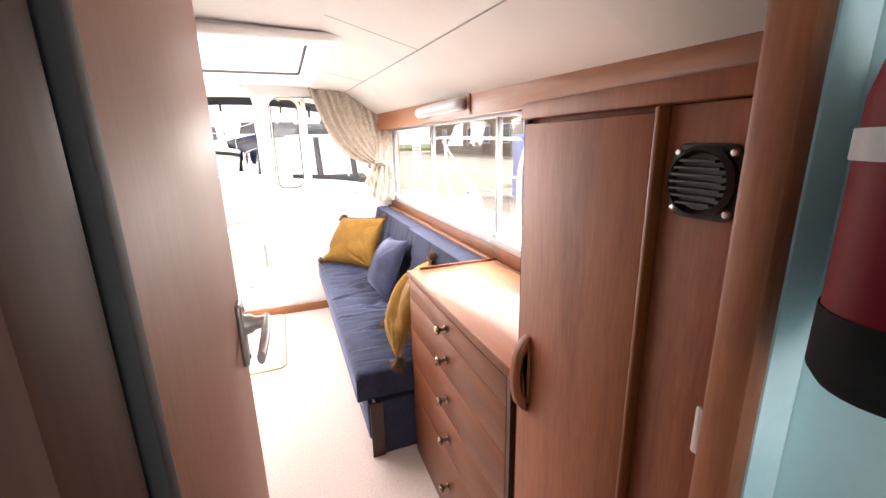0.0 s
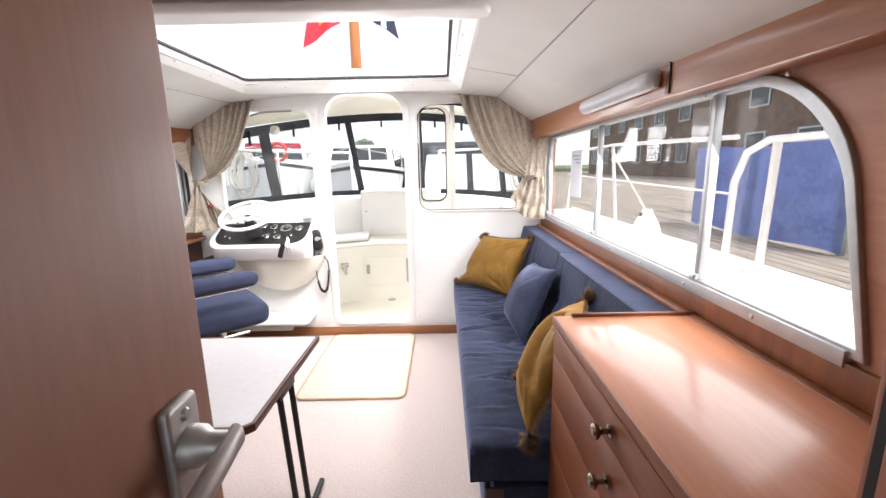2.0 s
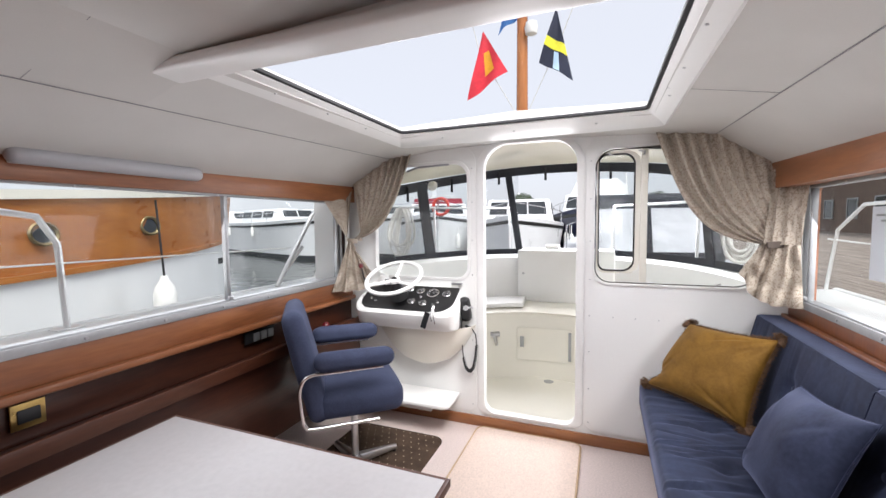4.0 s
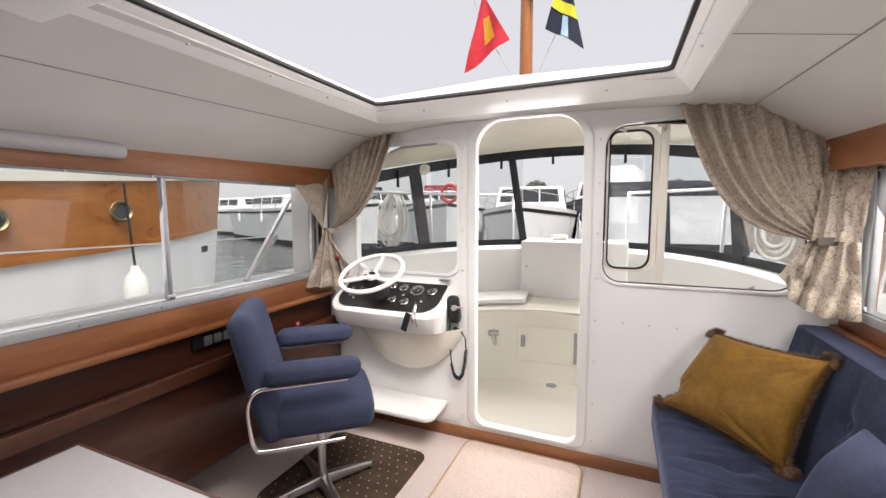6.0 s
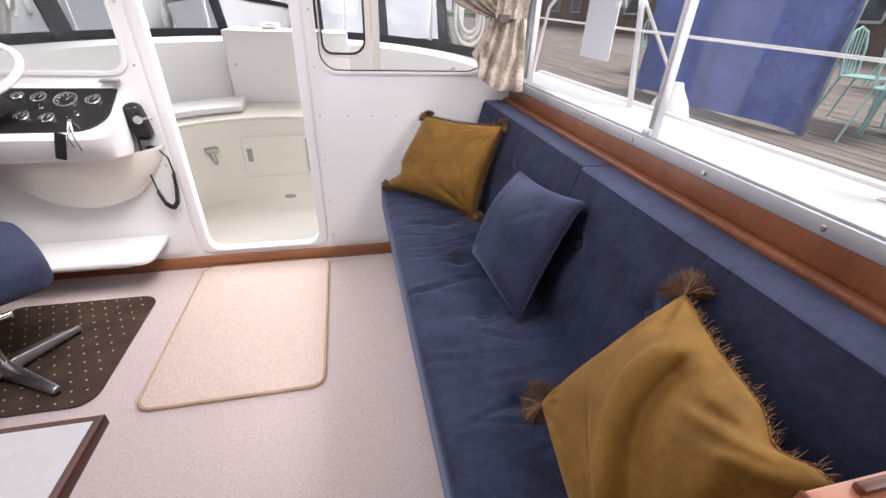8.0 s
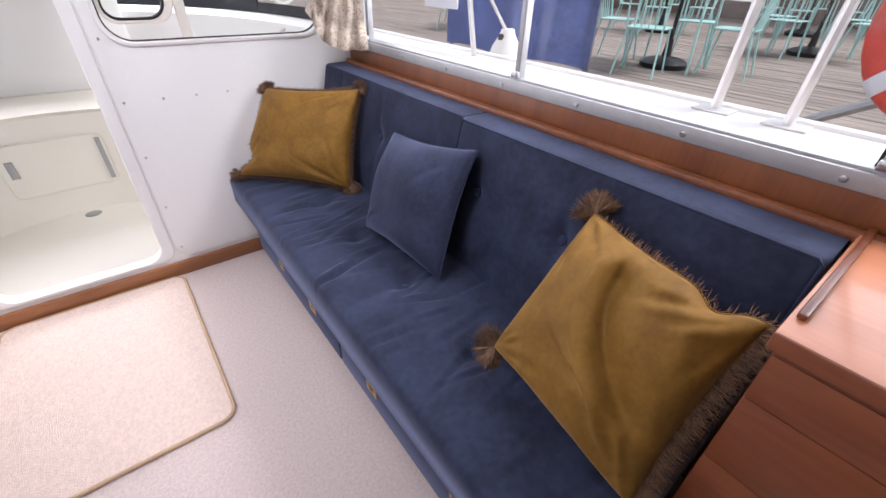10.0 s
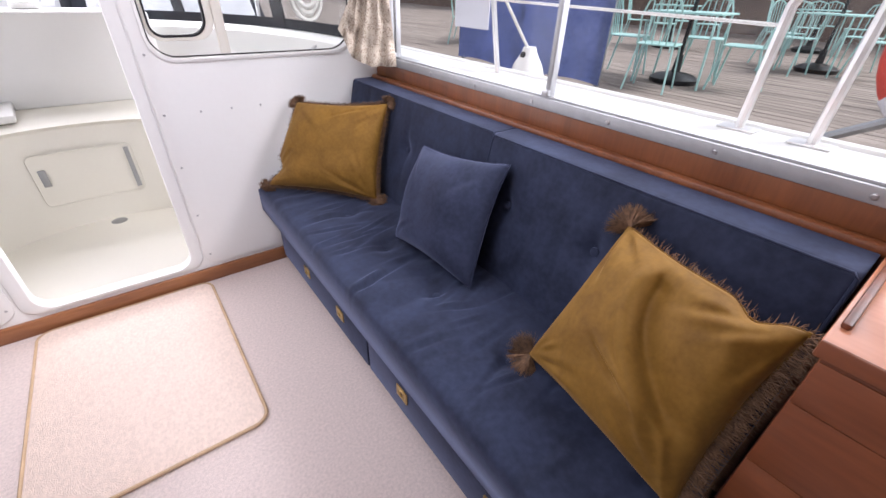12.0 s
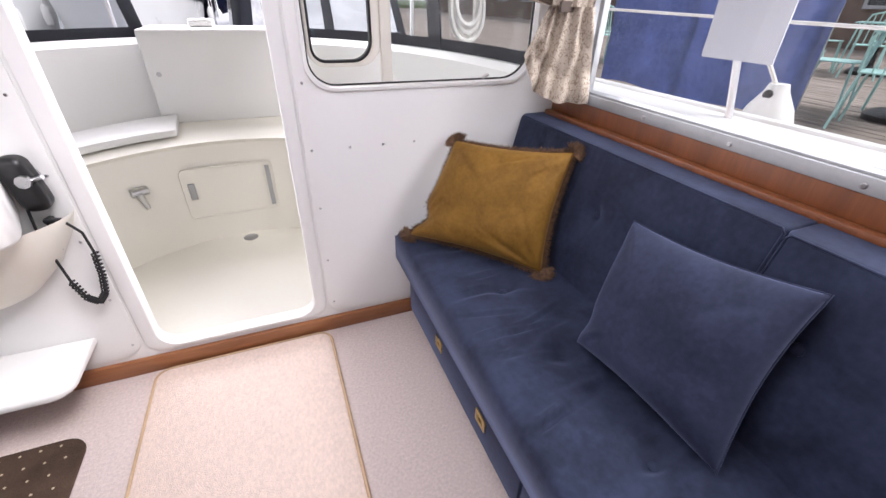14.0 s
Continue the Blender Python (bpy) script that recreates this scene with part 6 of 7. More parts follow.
def flag(label, mat, pts, seed, extras=()):
    """A hanging three-cornered flag: hoist corner, then the two free ones."""
    f = thing("flag", label, "flag", pts[0], "flags on the mast")
    a, b, c = (Vector(p) for p in pts)

    def at(u, v, lift=0.0):
        p = a.lerp(b.lerp(c, u), v)
        return p + Vector((0, 0.025 * math.sin(u * 7 + v * 5 + seed) * v - lift, 0))
    bm = bmesh.new()
    grid(bm, lambda u, v: at(u, max(v, 0.02)), 10, 14)
    part("cloth", bm, mat, f)
    for nm, m2, u0, u1, v0, v1, lab in extras:
        bm = bmesh.new()
        grid(bm, lambda u, v: at(u0 + (u1 - u0) * u, v0 + (v1 - v0) * v, 0.004), 6, 6)
        part(nm, bm, m2, f, lab)


flag("red triangular flag with a gold emblem", FLAGRED, ((-0.63, 4.86, 2.98), (-0.75, 4.80, 2.40), (-0.42, 4.86, 2.62)), 1, (("emblem", ORANGE, 0.45, 0.75, 0.40, 0.80, "gold emblem"),))
flag("dark pennant with a yellow band and pale stripe", FLAGDARK, ((-0.03, 4.86, 3.06), (-0.16, 4.82, 2.64), (0.10, 4.86, 2.48)), 2, (("band", YELLOW, 0.0, 1.0, 0.52, 0.68, "yellow band"), ("stripe", SKYBLUE, 0.42, 0.62, 0.70, 0.99, "pale blue stripe")))
flag("blue flag hanging at the masthead", FLAGBLUE, ((-0.36, 4.85, 3.36), (-0.50, 4.84, 2.92), (-0.34, 4.85, 3.02)), 3)

# ---- the basin: water, quay, neighbours ----
bm = bmesh.new()
vs = [bm.verts.new((x, y, -0.30)) for x, y in ((-900, -900), (900, -900), (900, 900), (-900, 900))]
bm.faces.new(vs)
structure("water", bm, WATER, "dark still harbour water")


def loft(bm, secs):
    """Closed cross-sections, each a list of points, joined in order."""
    rows = [[bm.verts.new(p) for p in s] for s in secs]
    n = len(rows[0])
    for a, b in zip(rows, rows[1:]):
        for k in range(n):
            bm.faces.new((a[k], a[(k + 1) % n], b[(k + 1) % n], b[k]))
    bm.faces.new(rows[0][::-1])
    bm.faces.new(rows[-1])


def hull(length, beam, free, sheer, z0, z1, bow=0.35, lip=0.0, n=14, full=1.8):
    """Hull sections between two heights (shares of the freeboard), bow at +y."""
    secs = []
    for k in range(n + 1):
        t = k / n
        y = length * (t - 0.5)
        w = beam / 2 * (1 - max(0, (t - (1 - bow)) / bow) ** full) * (0.9 + 0.1 * min(1, t * 4))
        top = free + sheer * max(0, t - 0.35) ** 2
        rake = max(0, t - 0.75) * 0.9
        lo, hi = z0 * top, z1 * top
        wl, wh = max(0.02, w * (0.84 + 0.16 * z0) + lip), max(0.03, w * (0.84 + 0.16 * z1) + lip)
        secs.append([(-wl, y + rake * z0, lo), (wl, y + rake * z0, lo), (wh, y + rake * z1, hi), (-wh, y + rake * z1, hi)])
    return secs


def put(ob, m):
    ob.matrix_basis = m


BOOTTOP = material("dark_antifouling", (0.03, 0.035, 0.045), 0.6, vary=0.3, scale=4)


def boat(label, m, length, beam, free, colour=None, cabin=(0.3, 0.72, 0.75), windows=True, canvas=None, fenders=3, upper=None, sheer=0.9, stripe=None):
    """A motor cruiser: hull, rubbing strake, deck house with windows, rails, canopy."""
    b = new("motor_boat")
    put(b, m)
    tagged(b, label, "boat", "moored boats")
    colour = colour or HULLWHITE
    bm = bmesh.new()
    loft(bm, hull(length, beam, free, sheer, -0.25, 1.0))
    hu = local_part("hull", bm, colour, b)
    bm = bmesh.new()
    loft(bm, hull(length, beam, free, sheer, 0.86, 0.92, lip=0.03))
    local_part("rubbing_strake", bm, stripe or BLACK, b, "rubbing strake")
    bm = bmesh.new()
    loft(bm, hull(length, beam, free, sheer, -0.05, 0.10, lip=0.012))
    local_part("waterline_band", bm, BOOTTOP, b, "dark waterline band")
    y0, y1, h = (cabin[0] - 0.5) * length, (cabin[1] - 0.5) * length, cabin[2]
    zb = free - 0.02
    w = beam * 0.40
    bm = bmesh.new()
    loft(bm, [[(-w, y0, zb), (w, y0, zb), (w * 0.9, y0, zb + h), (-w * 0.9, y0, zb + h)],
              [(-w, y1 - 0.2, zb), (w, y1 - 0.2, zb), (w * 0.86, y1 - 0.55, zb + h), (-w * 0.86, y1 - 0.55, zb + h)],
              [(-w * 0.9, y1 + 0.35, zb), (w * 0.9, y1 + 0.35, zb), (w * 0.82, y1 - 0.35, zb + h * 0.96), (-w * 0.82, y1 - 0.35, zb + h * 0.96)]])
    local_part("deckhouse", bm, HULLWHITE, b, "", 0.05)
    bm = bmesh.new()
    loft(bm, [[(-w * 0.72, y1 + 0.2, zb), (w * 0.72, y1 + 0.2, zb), (w * 0.6, y1 + 0.2, zb + h * 0.42), (-w * 0.6, y1 + 0.2, zb + h * 0.42)],
              [(-w * 0.4, y1 + 0.2 + length * 0.17, zb), (w * 0.4, y1 + 0.2 + length * 0.17, zb), (w * 0.3, y1 + length * 0.13, zb + h * 0.38), (-w * 0.3, y1 + length * 0.13, zb + h * 0.38)]])
    local_part("foredeck_trunk", bm, HULLWHITE, b, "", 0.04)
    if windows:
        n = 3
        for s in (-1, 1):
            for k in range(n):
                a0 = y0 + (y1 - 0.6 - y0) * (k + 0.08) / n
                a1 = y0 + (y1 - 0.6 - y0) * (k + 0.92) / n
                bm = bmesh.new()
                vs = [(s * (w * (1 - 0.1 * q) + 0.012), yy, zb + h * q) for yy, q in ((a0, 0.42), (a1, 0.42), (a1, 0.84), (a0, 0.84))]
                f = [bm.verts.new(p) for p in vs] + [bm.verts.new((p[0] - s * 0.03, p[1], p[2])) for p in vs]
                for i in ((0, 1, 2, 3), (7, 6, 5, 4), (0, 4, 5, 1), (1, 5, 6, 2), (2, 6, 7, 3), (3, 7, 4, 0)):
                    bm.faces.new([f[j] for j in i])
                local_part("window", bm, DARKGLASS, b, "dark glass")
        for x0, x1 in ((-0.78, -0.30), (-0.26, 0.26), (0.30, 0.78)):
            bm = bmesh.new()
            vs = [(x * w, y1 + 0.36 - 0.70 * q + 0.012, zb + h * q + 0.012) for x, q in ((x0, 0.45), (x1, 0.45), (x1 * 0.94, 0.88), (x0 * 0.94, 0.88))]
            f = [bm.verts.new(p) for p in vs] + [bm.verts.new((p[0], p[1] - 0.03, p[2] - 0.03)) for p in vs]
            for i in ((0, 1, 2, 3), (7, 6, 5, 4), (0, 4, 5, 1), (1, 5, 6, 2), (2, 6, 7, 3), (3, 7, 4, 0)):
                bm.faces.new([f[j] for j in i])
            local_part("windscreen", bm, DARKGLASS, b, "dark windscreen")
    if canvas:
        bm = bmesh.new()
        loft(bm, [[(-w, y0 - length * 0.22, free), (w, y0 - length * 0.22, free), (w * 0.85, y0 - length * 0.18, free + h + 0.25), (-w * 0.85, y0 - length * 0.18, free + h + 0.25)],
                  [(-w, y0 + 0.05, free), (w, y0 + 0.05, free), (w * 0.88, y0 + 0.35, free + h + 0.42), (-w * 0.88, y0 + 0.35, free + h + 0.42)]])
        local_part("cockpit_cover", bm, canvas, b, "canvas cockpit cover", 0.06)
        ya, yb, hh = y0 - length * 0.22, y0 - length * 0.18, h + 0.25
        for xa, xb in ((-0.86, -0.06), (0.06, 0.86)):
            bm = bmesh.new()
            for o in (-0.012, 0.02):
                vs = [(q * w * (1 - 0.15 * k), ya + (yb - ya) * k + o, free + hh * k) for q, k in ((xa, 0.16), (xb, 0.16), (xb, 0.84), (xa, 0.84))]
                bm.faces.new([bm.verts.new(p) for p in vs])
            bmesh.ops.bridge_loops(bm, edges=[e for e in bm.edges if e.is_boundary])
            local_part("vinyl_window", bm, VINYLPANE, b, "hazy clear vinyl window")
    if upper:
        bm = bmesh.new()
        loft(bm, [[(-w * .8, y0 - .3, zb + h), (w * .8, y0 - .3, zb + h), (w * .75, y0 - .3, zb + h + upper), (-w * .75, y0 - .3, zb + h + upper)],
                  [(-w * .8, y1 - 1.2, zb + h), (w * .8, y1 - 1.2, zb + h), (w * .6, y1 - 1.6, zb + h + upper), (-w * .6, y1 - 1.6, zb + h + upper)]])
        local_part("flybridge", bm, HULLWHITE, b, "", 0.06)
        local_part("radar_arch", tubes(([(-w * .8, y0, zb + h), (-w * .7, y0 - .4, zb + h + upper + .8), (w * .7, y0 - .4, zb + h + upper + .8), (w * .8, y0, zb + h)], 0.05)), WHITEPL, b)
    pts = {-1: [], 1: []}
    secs = hull(length, beam, free, sheer, 0.9, 1.0)
    for s in (-1, 1):
        for k in range(6, 15):
            q = secs[k][2]
            pts[s].append((s * max(0.02, abs(q[0]) - 0.06), q[1] - 0.05, q[2] + 0.42))
        for p in pts[s][::2]:
            local_part("stanchion", tubes(([(p[0], p[1], p[2] - 0.44), p], 0.012), n=6), CHROME, b)
        local_part("pulpit_rail", tubes((pts[s], 0.014), n=6), CHROME, b)
    for k in range(fenders):
        y = (-0.30 + 0.25 * k) * length
        for s in (-1, 1):
            bm = bmesh.new()
            lathe(bm, [(0, 0), (0.07, 0.03), (0.085, 0.1), (0.085, 0.38), (0.05, 0.46), (0.015, 0.5), (0.012, 0.75), (0, 0.75)], 12, Matrix.Translation((s * (beam / 2 + 0.05), y, free - 0.72)))
            local_part("fender", bm, WHITEPL, b, "white fender")
    return b


def at(x, y, deg):
    return Matrix.Translation((x, y, -0.30)) @ Matrix.Rotation(radians(deg), 4, "Z")


# varnished boat alongside to port
wb = new("wooden_cruiser")
put(wb, Matrix.Translation((-4.35, 0.95, -0.14)) @ Matrix.Rotation(radians(-2), 4, "Z"))
tagged(wb, "varnished wooden cruiser with a white lower hull and brass portholes", "boat", "moored boats")
L, B, F = 8.4, 2.5, 1.62
for nm, a, b2, mt, lp, lab in (("lower_hull", -0.1, 0.68, HULLWHITE, 0.0, "white painted lower hull"), ("topside_planking", 0.68, 0.985, VARNISH, 0.004, "varnished planking"), ("waterline_strake", 0.668, 0.692, VARNISH, 0.03, "varnished rubbing strake"), ("cap_rail", 0.975, 1.01, CREAM, 0.03, "cream cap rail")):
    bm = bmesh.new()
    loft(bm, hull(L, B, F, 0.75, a, b2, 0.42, lp, 22, 2.8))
    local_part(nm, bm, mt, wb, lab)
bm = bmesh.new()
loft(bm, [[(-0.85, -3.2, F), (0.85, -3.2, F), (0.78, -3.2, F + 0.75), (-0.78, -3.2, F + 0.75)], [(-0.75, 1.4, F + 0.05), (0.75, 1.4, F + 0.05), (0.62, 1.2, F + 0.62), (-0.62, 1.2, F + 0.62)]])
local_part("cabin", bm, VARNISH, wb, "varnished cabin side", 0.03)
for k in range(4):
    y = -2.8 + k * 1.05
    for s in (-1, 1):
        x = s * (0.845 - 0.02 * k)
        local_part("cabin_window", cube(*sorted((x - s * 0.06, x)), y, y + 0.75, F + 0.25, F + 0.58), DARKGLASS, wb, "", 0.01)
for y in (0.60, 1.34, 2.07, 2.80):
    t = y / L + 0.5
    w = B / 2 * (1 - max(0, (t - 0.58) / 0.42) ** 2.8)
    top = F + 0.75 * max(0, t - 0.35) ** 2
    mm = Matrix.Translation((w * (0.84 + 0.16 * 0.85) + 0.015, y + max(0, t - .75) * .8, top * 0.84)) @ Vector((1, 0, 0.12)).to_track_quat("Z", "Y").to_matrix().to_4x4()
    bm = bmesh.new()
    lathe(bm, [(0.075, -0.03), (0.085, 0.012), (0.075, 0.022), (0.062, 0.012), (0.058, -0.01)], 22, mm)
    pr = local_part("porthole", bm, BRONZE, wb, "dull bronze porthole")
    bm = bmesh.new()
    lathe(bm, [(0, -0.002), (0.06, -0.002)], 18, mm)
    g = mesh_object("pane", bm, DARKGLASS)
    g.parent = pr
bm = bmesh.new()
lathe(bm, [(0, 0), (0.06, 0.01), (0.085, 0.05), (0.088, 0.3), (0.07, 0.38), (0.035, 0.43), (0.03, 0.47), (0, 0.47)], 18, Matrix.Translation((1.17, 2.82, 0.62)))
local_part("fender", bm, WHITEPL, wb, "white fender")
local_part("fender_rope", tubes(([(1.17, 2.82, 1.08), (1.14, 2.80, 1.72)], 0.009), n=6), BLACK, wb, "dark rope")
bm = bmesh.new()
for k in range(3):
    box(bm, -0.01, 0.01, 0.045 * k, 0.045 * k + 0.012, 0, 0.06)
    box(bm, -0.01, 0.01, 0.045 * k + 0.012, 0.045 * k + 0.03, 0.024, 0.036)
bm.transform(Matrix.Translation((0.80, 3.62, 1.10)) @ Matrix.Rotation(radians(33), 4, "Z"))
local_part("registration_marks", bm, BLACK, wb, "black registration marks")

boat("white sports cruiser moored across the water", at(-15.6, 19.5, -112), 13.5, 4.0, 1.75, HULLWHITE, (0.25, 0.6, 0.75), True, None, 2)
boat("white motor cruiser with a dark cover", at(-12.2, 22.0, -128), 12.5, 3.9, 1.8, HULLWHITE, (0.2, 0.6, 0.95), True, CANVAS, 3)
boat("white cruiser with a dark red canopy", at(-7.6, 21.0, -158), 11.0, 3.8, 1.7, HULLWHITE, (0.3, 0.66, 0.9), True, REDCANVAS, 4, None, 0.9)
boat("white motor cruiser with dark windows facing the cockpit", at(-3.1, 19.5, -172), 10.5, 3.6, 1.5, HULLWHITE, (0.3, 0.68, 1.1), True, None, 4)
boat("white flybridge cruiser with a navy hull band", at(0.1, 24.5, 175), 12.5, 4.0, 1.8, HULLNAVY, (0.25, 0.7, 1.2), True, None, 3, 0.8)
boat("grey-white cruiser with a dark covered cockpit", at(0.75, 11.2, 4), 7.5, 2.5, 1.05, HULLGREY, (0.3, 0.62, 0.7), True, CANVAS, 2)
boat("white cruiser moored far across the basin", at(-25, 24, -100), 12, 3.8, 1.7, HULLWHITE, (0.3, 0.65, 0.9), True, None, 2)
boat("white cruiser moored far across the basin", at(-31, 17, -95), 12, 3.8, 1.7, HULLWHITE, (0.3, 0.65, 0.9), True, CANVAS, 2)
boat("white cruiser moored beyond the stern", at(-12, 34, -150), 12, 3.8, 1.7, HULLWHITE, (0.3, 0.65, 0.9), True, None, 2, 0.7)

lb = thing("lifebuoy", "orange-red lifebuoy hung on the red-canopied cruiser", "lifebuoy", (-5.3, 15.5, 1.9))
bm = bmesh.new()
tube(bm, [(-5.25 + 0.3 * math.cos(k * math.pi / 12), 15.45, 1.95 + 0.3 * math.sin(k * math.pi / 12)) for k in range(24)], 0.06, 8, closed=True)
part("ring", bm, REDPLASTIC, lb)

# quay with decking boards
QZ, QX = 0.38, 2.35
quay = structure("quay", cube(QX, 40, -20, 60, -1.2, QZ - 0.03), BRICKWALL, "quay under the decking")
bm = bmesh.new()
for k in range(0, 260):
    x = QX - 0.05 + 0.148 * k
    box(bm, x, x + 0.132, -18, 58, QZ - 0.029, QZ + 0.004 * noise.noise(Vector((k * 3.1, 0, 0))))
deck = structure("decking", bm, DECKING, "weathered grey decking boards on the quay")
structure("quay_edge", cube(QX - 0.16, QX - 0.055, -18, 58, QZ - 0.2, QZ + 0.03), PALETIMBER, "weathered timber quay edge", 0.01)

tarp = thing("tarpaulin_screen", "blue tarpaulin stretched on posts on the quay", "screen", (4.4, 6.3, QZ))
bm = bmesh.new()
grid(bm, lambda u, v: Vector((4.40 + 0.03 * noise.noise(Vector((u * 5, v * 3, 1))) + 0.02 * math.sin(u * 18), 4.80 + 2.45 * u, QZ + 0.02 + 1.12 * v + 0.02 * math.sin(u * 9))), 40, 14)
bmesh.ops.solidify(bm, geom=bm.faces[:], thickness=0.006)
part("sheet", bm, BLUETARP, tarp, "", smooth=radians(80))
for y in (4.85, 6.05, 7.2):
    part("post", cube(4.42, 4.47, y - 0.025, y + 0.025, QZ, QZ + 1.15), ALU, tarp, "", 0.004)


def cafe_chair():
    c = thing("metal_cafe_chair", "mint green metal café chair on the decking", "chair", (0, 0, 0), "mint green café chairs")
    part("seat", plate(rounded(-0.2, 0.2, -0.2, 0.2, 0.06, 5), (), 0.012, 0.003, Matrix.Translation((0, 0, 0.45))), TEALMETAL, c)
    for sx in (-1, 1):
        part("front_leg", tubes(([(sx * 0.17, -0.17, 0.445), (sx * 0.21, -0.22, 0.0)], 0.011), n=6), TEALMETAL, c)
        part("back_leg", tubes(([(sx * 0.17, 0.17, 0.445), (sx * 0.21, 0.26, 0.0)], 0.011), n=6), TEALMETAL, c)
    bow = [(-0.18, 0.18, 0.45), (-0.19, 0.22, 0.70), (-0.14, 0.245, 0.84), (0, 0.255, 0.88), (0.14, 0.245, 0.84), (0.19, 0.22, 0.70), (0.18, 0.18, 0.45)]
    part("back_hoop", tubes((bow, 0.011), n=6), TEALMETAL, c)
    for x in (-0.10, -0.035, 0.035, 0.10):
        part("back_bar", tubes(([(x, 0.19, 0.45), (x, 0.25, 0.865)], 0.007), n=5), TEALMETAL, c)
    return c


def cafe_table():
    t = thing("cafe_table", "mint green metal café table on the decking", "table", (0, 0, 0), "café tables")
    part("tabletop", plate(rounded(-0.38, 0.38, -0.38, 0.38, 0.03, 4), (), 0.02, 0.004, Matrix.Translation((0, 0, 0.73))), TEALMETAL, t)
    for sx in (-1, 1):
        for sy in (-1, 1):
            part("leg", tubes(([(sx * 0.32, sy * 0.32, 0.72), (sx * 0.36, sy * 0.36, 0.0)], 0.013), n=6), TEALMETAL, t)
    return t


def parasol_base():
    p = thing("parasol_base", "black round parasol foot with its pole", "parasol base", (0, 0, 0), "parasol bases")
    bm = bmesh.new()
    lathe(bm, [(0, 0), (0.26, 0), (0.27, 0.05), (0.2, 0.09), (0.05, 0.12), (0.035, 0.3), (0, 0.3)], 22)
    part("foot", bm, BLACK, p)
    part("pole", tubes(([(0, 0, 0.25), (0, 0, 1.25)], 0.022)), BLACKMETAL, p)
    return p


ch0, tb0, pb0 = cafe_chair(), cafe_table(), parasol_base()
sets = [((5.55, 4.55), 10), ((8.4, 3.9), -15), ((6.3, 8.6), 5), ((9.2, 6.6), 20), ((6.2, 1.6), -8), ((11.5, 4.9), 8)]
first = True
for (x, y), deg in sets:
    m0 = Matrix.Translation((x, y, QZ + 0.003)) @ Matrix.Rotation(radians(deg), 4, "Z")
    for k, (dx, dy, r) in enumerate(((0, -0.62, 180), (0.05, 0.66, 4), (-0.68, 0.05, 96), (0.66, -0.05, -82))):
        m = m0 @ Matrix.Translation((dx, dy, 0)) @ Matrix.Rotation(radians(r), 4, "Z")
        if first and k == 0:
            ch0.matrix_basis = m
        else:
            copy_thing(ch0, m)
    if first:
        tb0.matrix_basis, pb0.matrix_basis = m0, m0
    else:
        copy_thing(tb0, m0), copy_thing(pb0, m0)
    first = False

qb = thing("lifebuoy", "red lifebuoy on a grey steel stand at the quay edge", "lifebuoy", (2.75, 2.1, QZ))
bm = bmesh.new()
mq = Matrix.Translation((2.62, 2.06, 1.14)) @ Matrix.Rotation(radians(78), 4, "Z") @ Matrix.Rotation(radians(90), 4, "X")
tube(bm, [mq @ Vector((0.29 * math.cos(k * math.pi / 16), 0.29 * math.sin(k * math.pi / 16), 0)) for k in range(32)], 0.065, 12, closed=True)
part("ring", bm, REDPLASTIC, qb)
for a in (45, 135, 225, 315):
    bm = bmesh.new()
    lathe(bm, [(0.067, -0.035), (0.0685, -0.03), (0.0685, 0.03), (0.067, 0.035)], 14, mq @ Matrix.Translation((0.29 * math.cos(radians(a)), 0.29 * math.sin(radians(a)), 0)) @ Vector((-math.sin(radians(a)), math.cos(radians(a)), 0)).to_track_quat("Z", "Y").to_matrix().to_4x4())
    part("band", bm, PAPER, qb, "pale band")
part("stand", tubes(([(2.75, 2.1, QZ), (2.72, 2.1, 1.6)], 0.03), ([(2.75, 2.1, 0.95), (2.75, 2.95, QZ + 0.02)], 0.022)), ALU, qb, "grey steel stand")


def building(label, x0, x1, y0, y1, h, n, mat):
    b = thing("building", label, "building", ((x0 + x1) / 2, (y0 + y1) / 2, QZ))
    part("wall", cube(x0, x1, y0, y1, QZ, QZ + h), mat, b)
    bm = bmesh.new()
    xm = (x0 + x1) / 2
    loft(bm, [[(x0 - .4, y, QZ + h), (x1 + .4, y, QZ + h), (xm, y, QZ + h + 2.4)] for y in (y0 - .3, y1 + .3)])
    part("roof", bm, ROOFTILE, b)
    for k in range(n):
        y = y0 + (y1 - y0) * (k + 0.5) / n
        for z in ((1.0,) if h < 4 else (1.0, 3.6)):
            w = part("window", cube(x0 - 0.04, x0 + 0.02, y - 0.6, y + 0.6, QZ + z, QZ + z + 1.3), DARKGLASS, b)
            part("window_frame", plate(rounded(y - 0.66, y + 0.66, QZ + z - 0.06, QZ + z + 1.36, 0.01, 1), (rounded(y - 0.58, y + 0.58, QZ + z + 0.02, QZ + z + 1.28, 0.01, 1), ), 0.05, 0, in_yz(x0 - 0.05)), ALU, w)
    return b


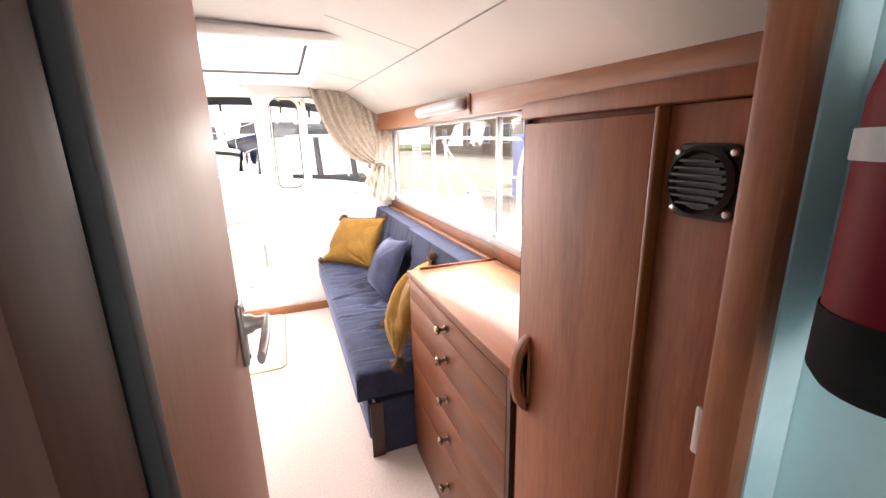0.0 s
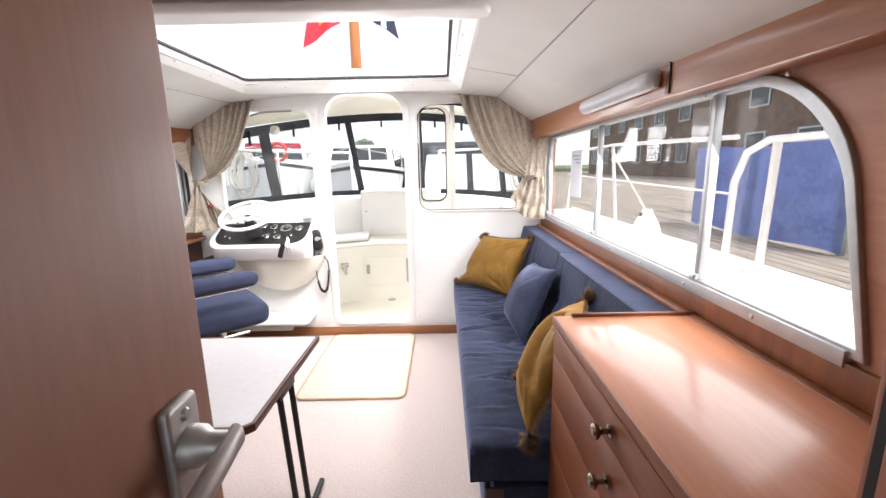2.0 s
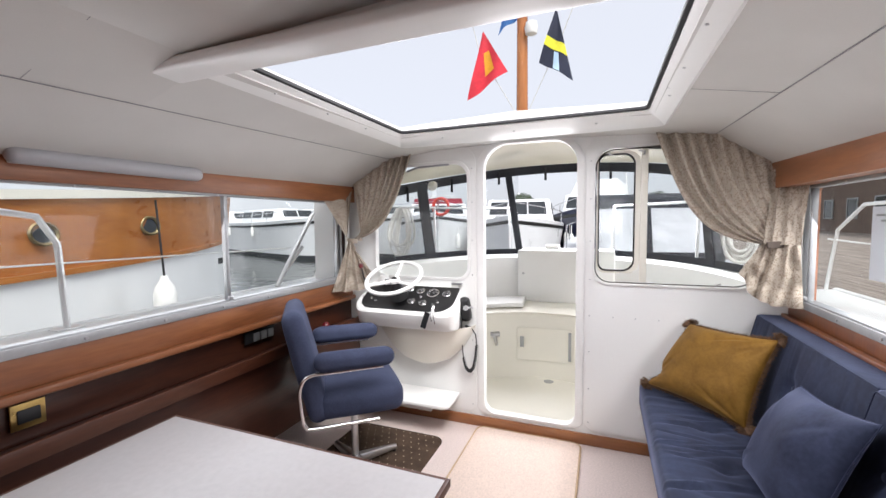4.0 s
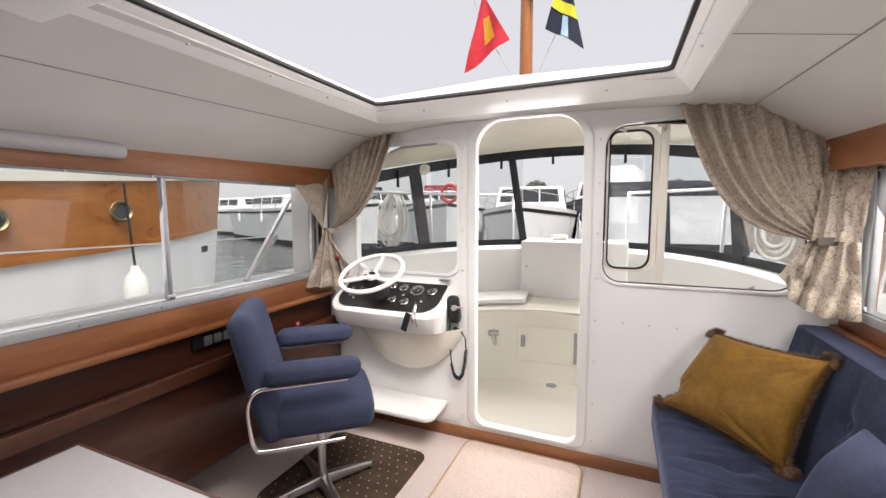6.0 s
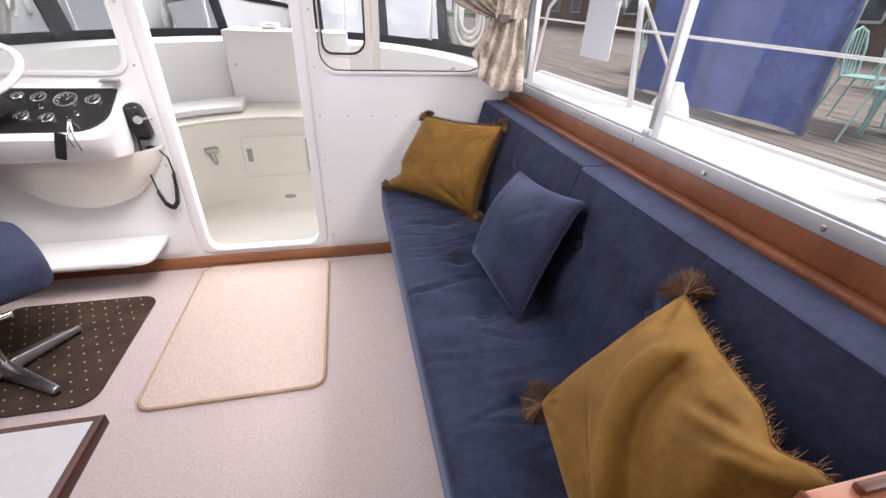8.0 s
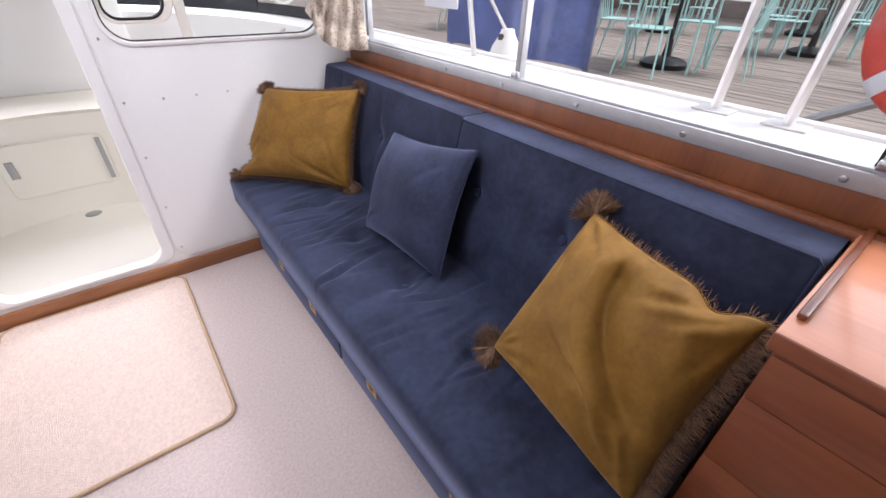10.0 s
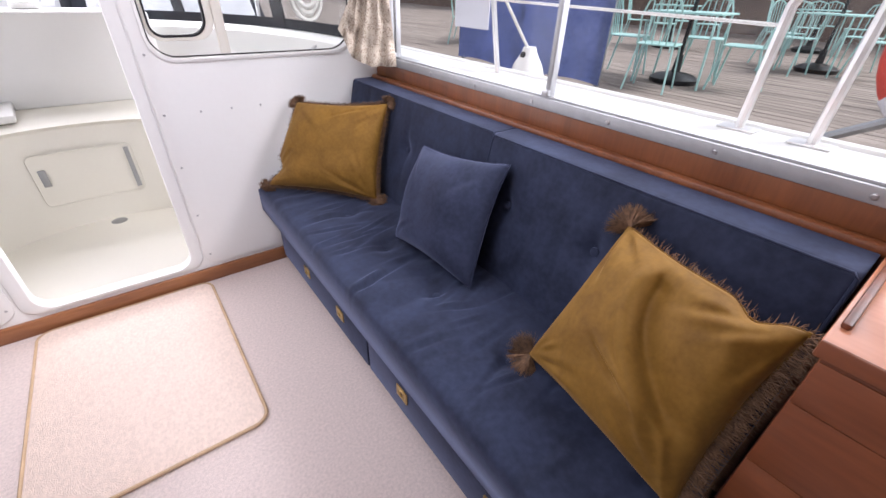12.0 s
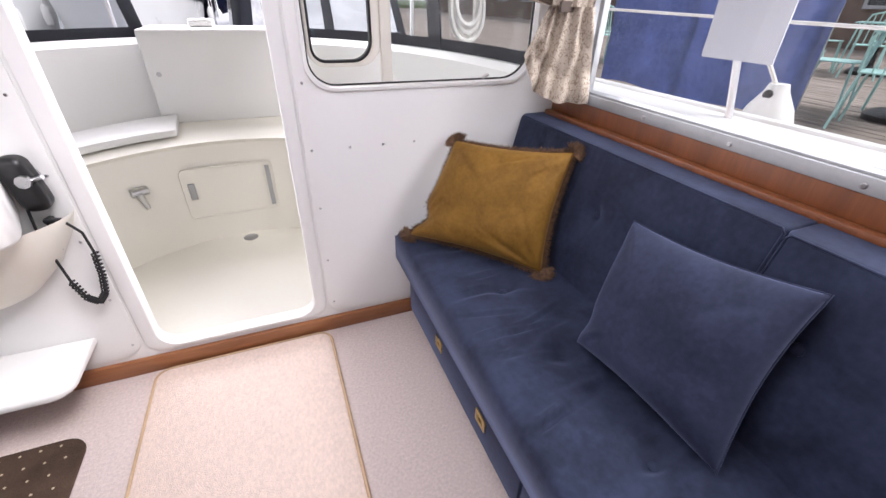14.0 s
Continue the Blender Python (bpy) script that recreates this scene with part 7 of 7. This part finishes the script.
building("brown quayside building with dark windows", 15, 24, -8, 14, 3.2, 7, BRICKWALL)
building("long quayside building with a slate roof", 16, 26, 17, 45, 5.2, 9, BRICKWALL)


def tree(x, y, h, seed):
    rnd = random.Random(seed)
    t = thing("tree", "broad leafy green tree on the far bank", "tree", (x, y, 0), "far trees")
    runs = [([(x, y, -0.3), (x + .1, y, h * .3), (x, y + .1, h * .6)], [0.22, 0.16, 0.07])]
    for k in range(6):
        a = k * 1.05 + rnd.random()
        z = h * (0.3 + 0.06 * k)
        runs.append(([(x, y, z), (x + math.cos(a) * h * .16, y + math.sin(a) * h * .16, z + h * .14), (x + math.cos(a) * h * .27, y + math.sin(a) * h * .27, z + h * .22)], [0.07, 0.045, 0.015]))
    part("trunk", tubes(*runs, n=7), BARK, t)
    verts, faces = [], []
    for k in range(2600):
        while True:
            q = Vector((rnd.uniform(-1, 1), rnd.uniform(-1, 1), rnd.uniform(-1, 1)))
            if 0.25 < q.length < 1 and noise.noise(q * 2.2 + Vector((seed, 0, 0))) > -0.12:
                break
        c = Vector((x, y, h * .68)) + Vector((q.x * h * .36, q.y * h * .36, q.z * h * .34))
        u = Vector((rnd.gauss(0, 1), rnd.gauss(0, 1), rnd.gauss(0, 1))).normalized()
        v = u.orthogonal().normalized()
        s = 0.13 + 0.1 * rnd.random()
        i = len(verts)
        verts += [c + u * s, c + v * s * .6, c - u * s, c - v * s * .6]
        faces.append((i, i + 1, i + 2, i + 3))
    me = bpy.data.meshes.new("crown")
    me.from_pydata(verts, [], faces)
    me.materials.append(LEAF)
    o = new("crown", me)
    o.parent, o.matrix_parent_inverse = t, t.matrix_basis.inverted()


for k, (x, y, h) in enumerate(((-64, 90, 9), (-42, 105, 8), (-20, 112, 9), (12, 108, 8), (24, 100, 10), (-92, 66, 9), (-110, 30, 10), (30, 60, 9))):
    tree(x, y, h, k + 5)
bm = bmesh.new()
box(bm, -600, 600, 88, 800, -0.6, 0.5)
box(bm, -600, -88, -400, 87.9, -0.6, 0.5)
structure("ground", bm, material("far_bank_grass", (0.07, 0.10, 0.04), 0.9, vary=0.3, scale=0.3), "grassy far bank")
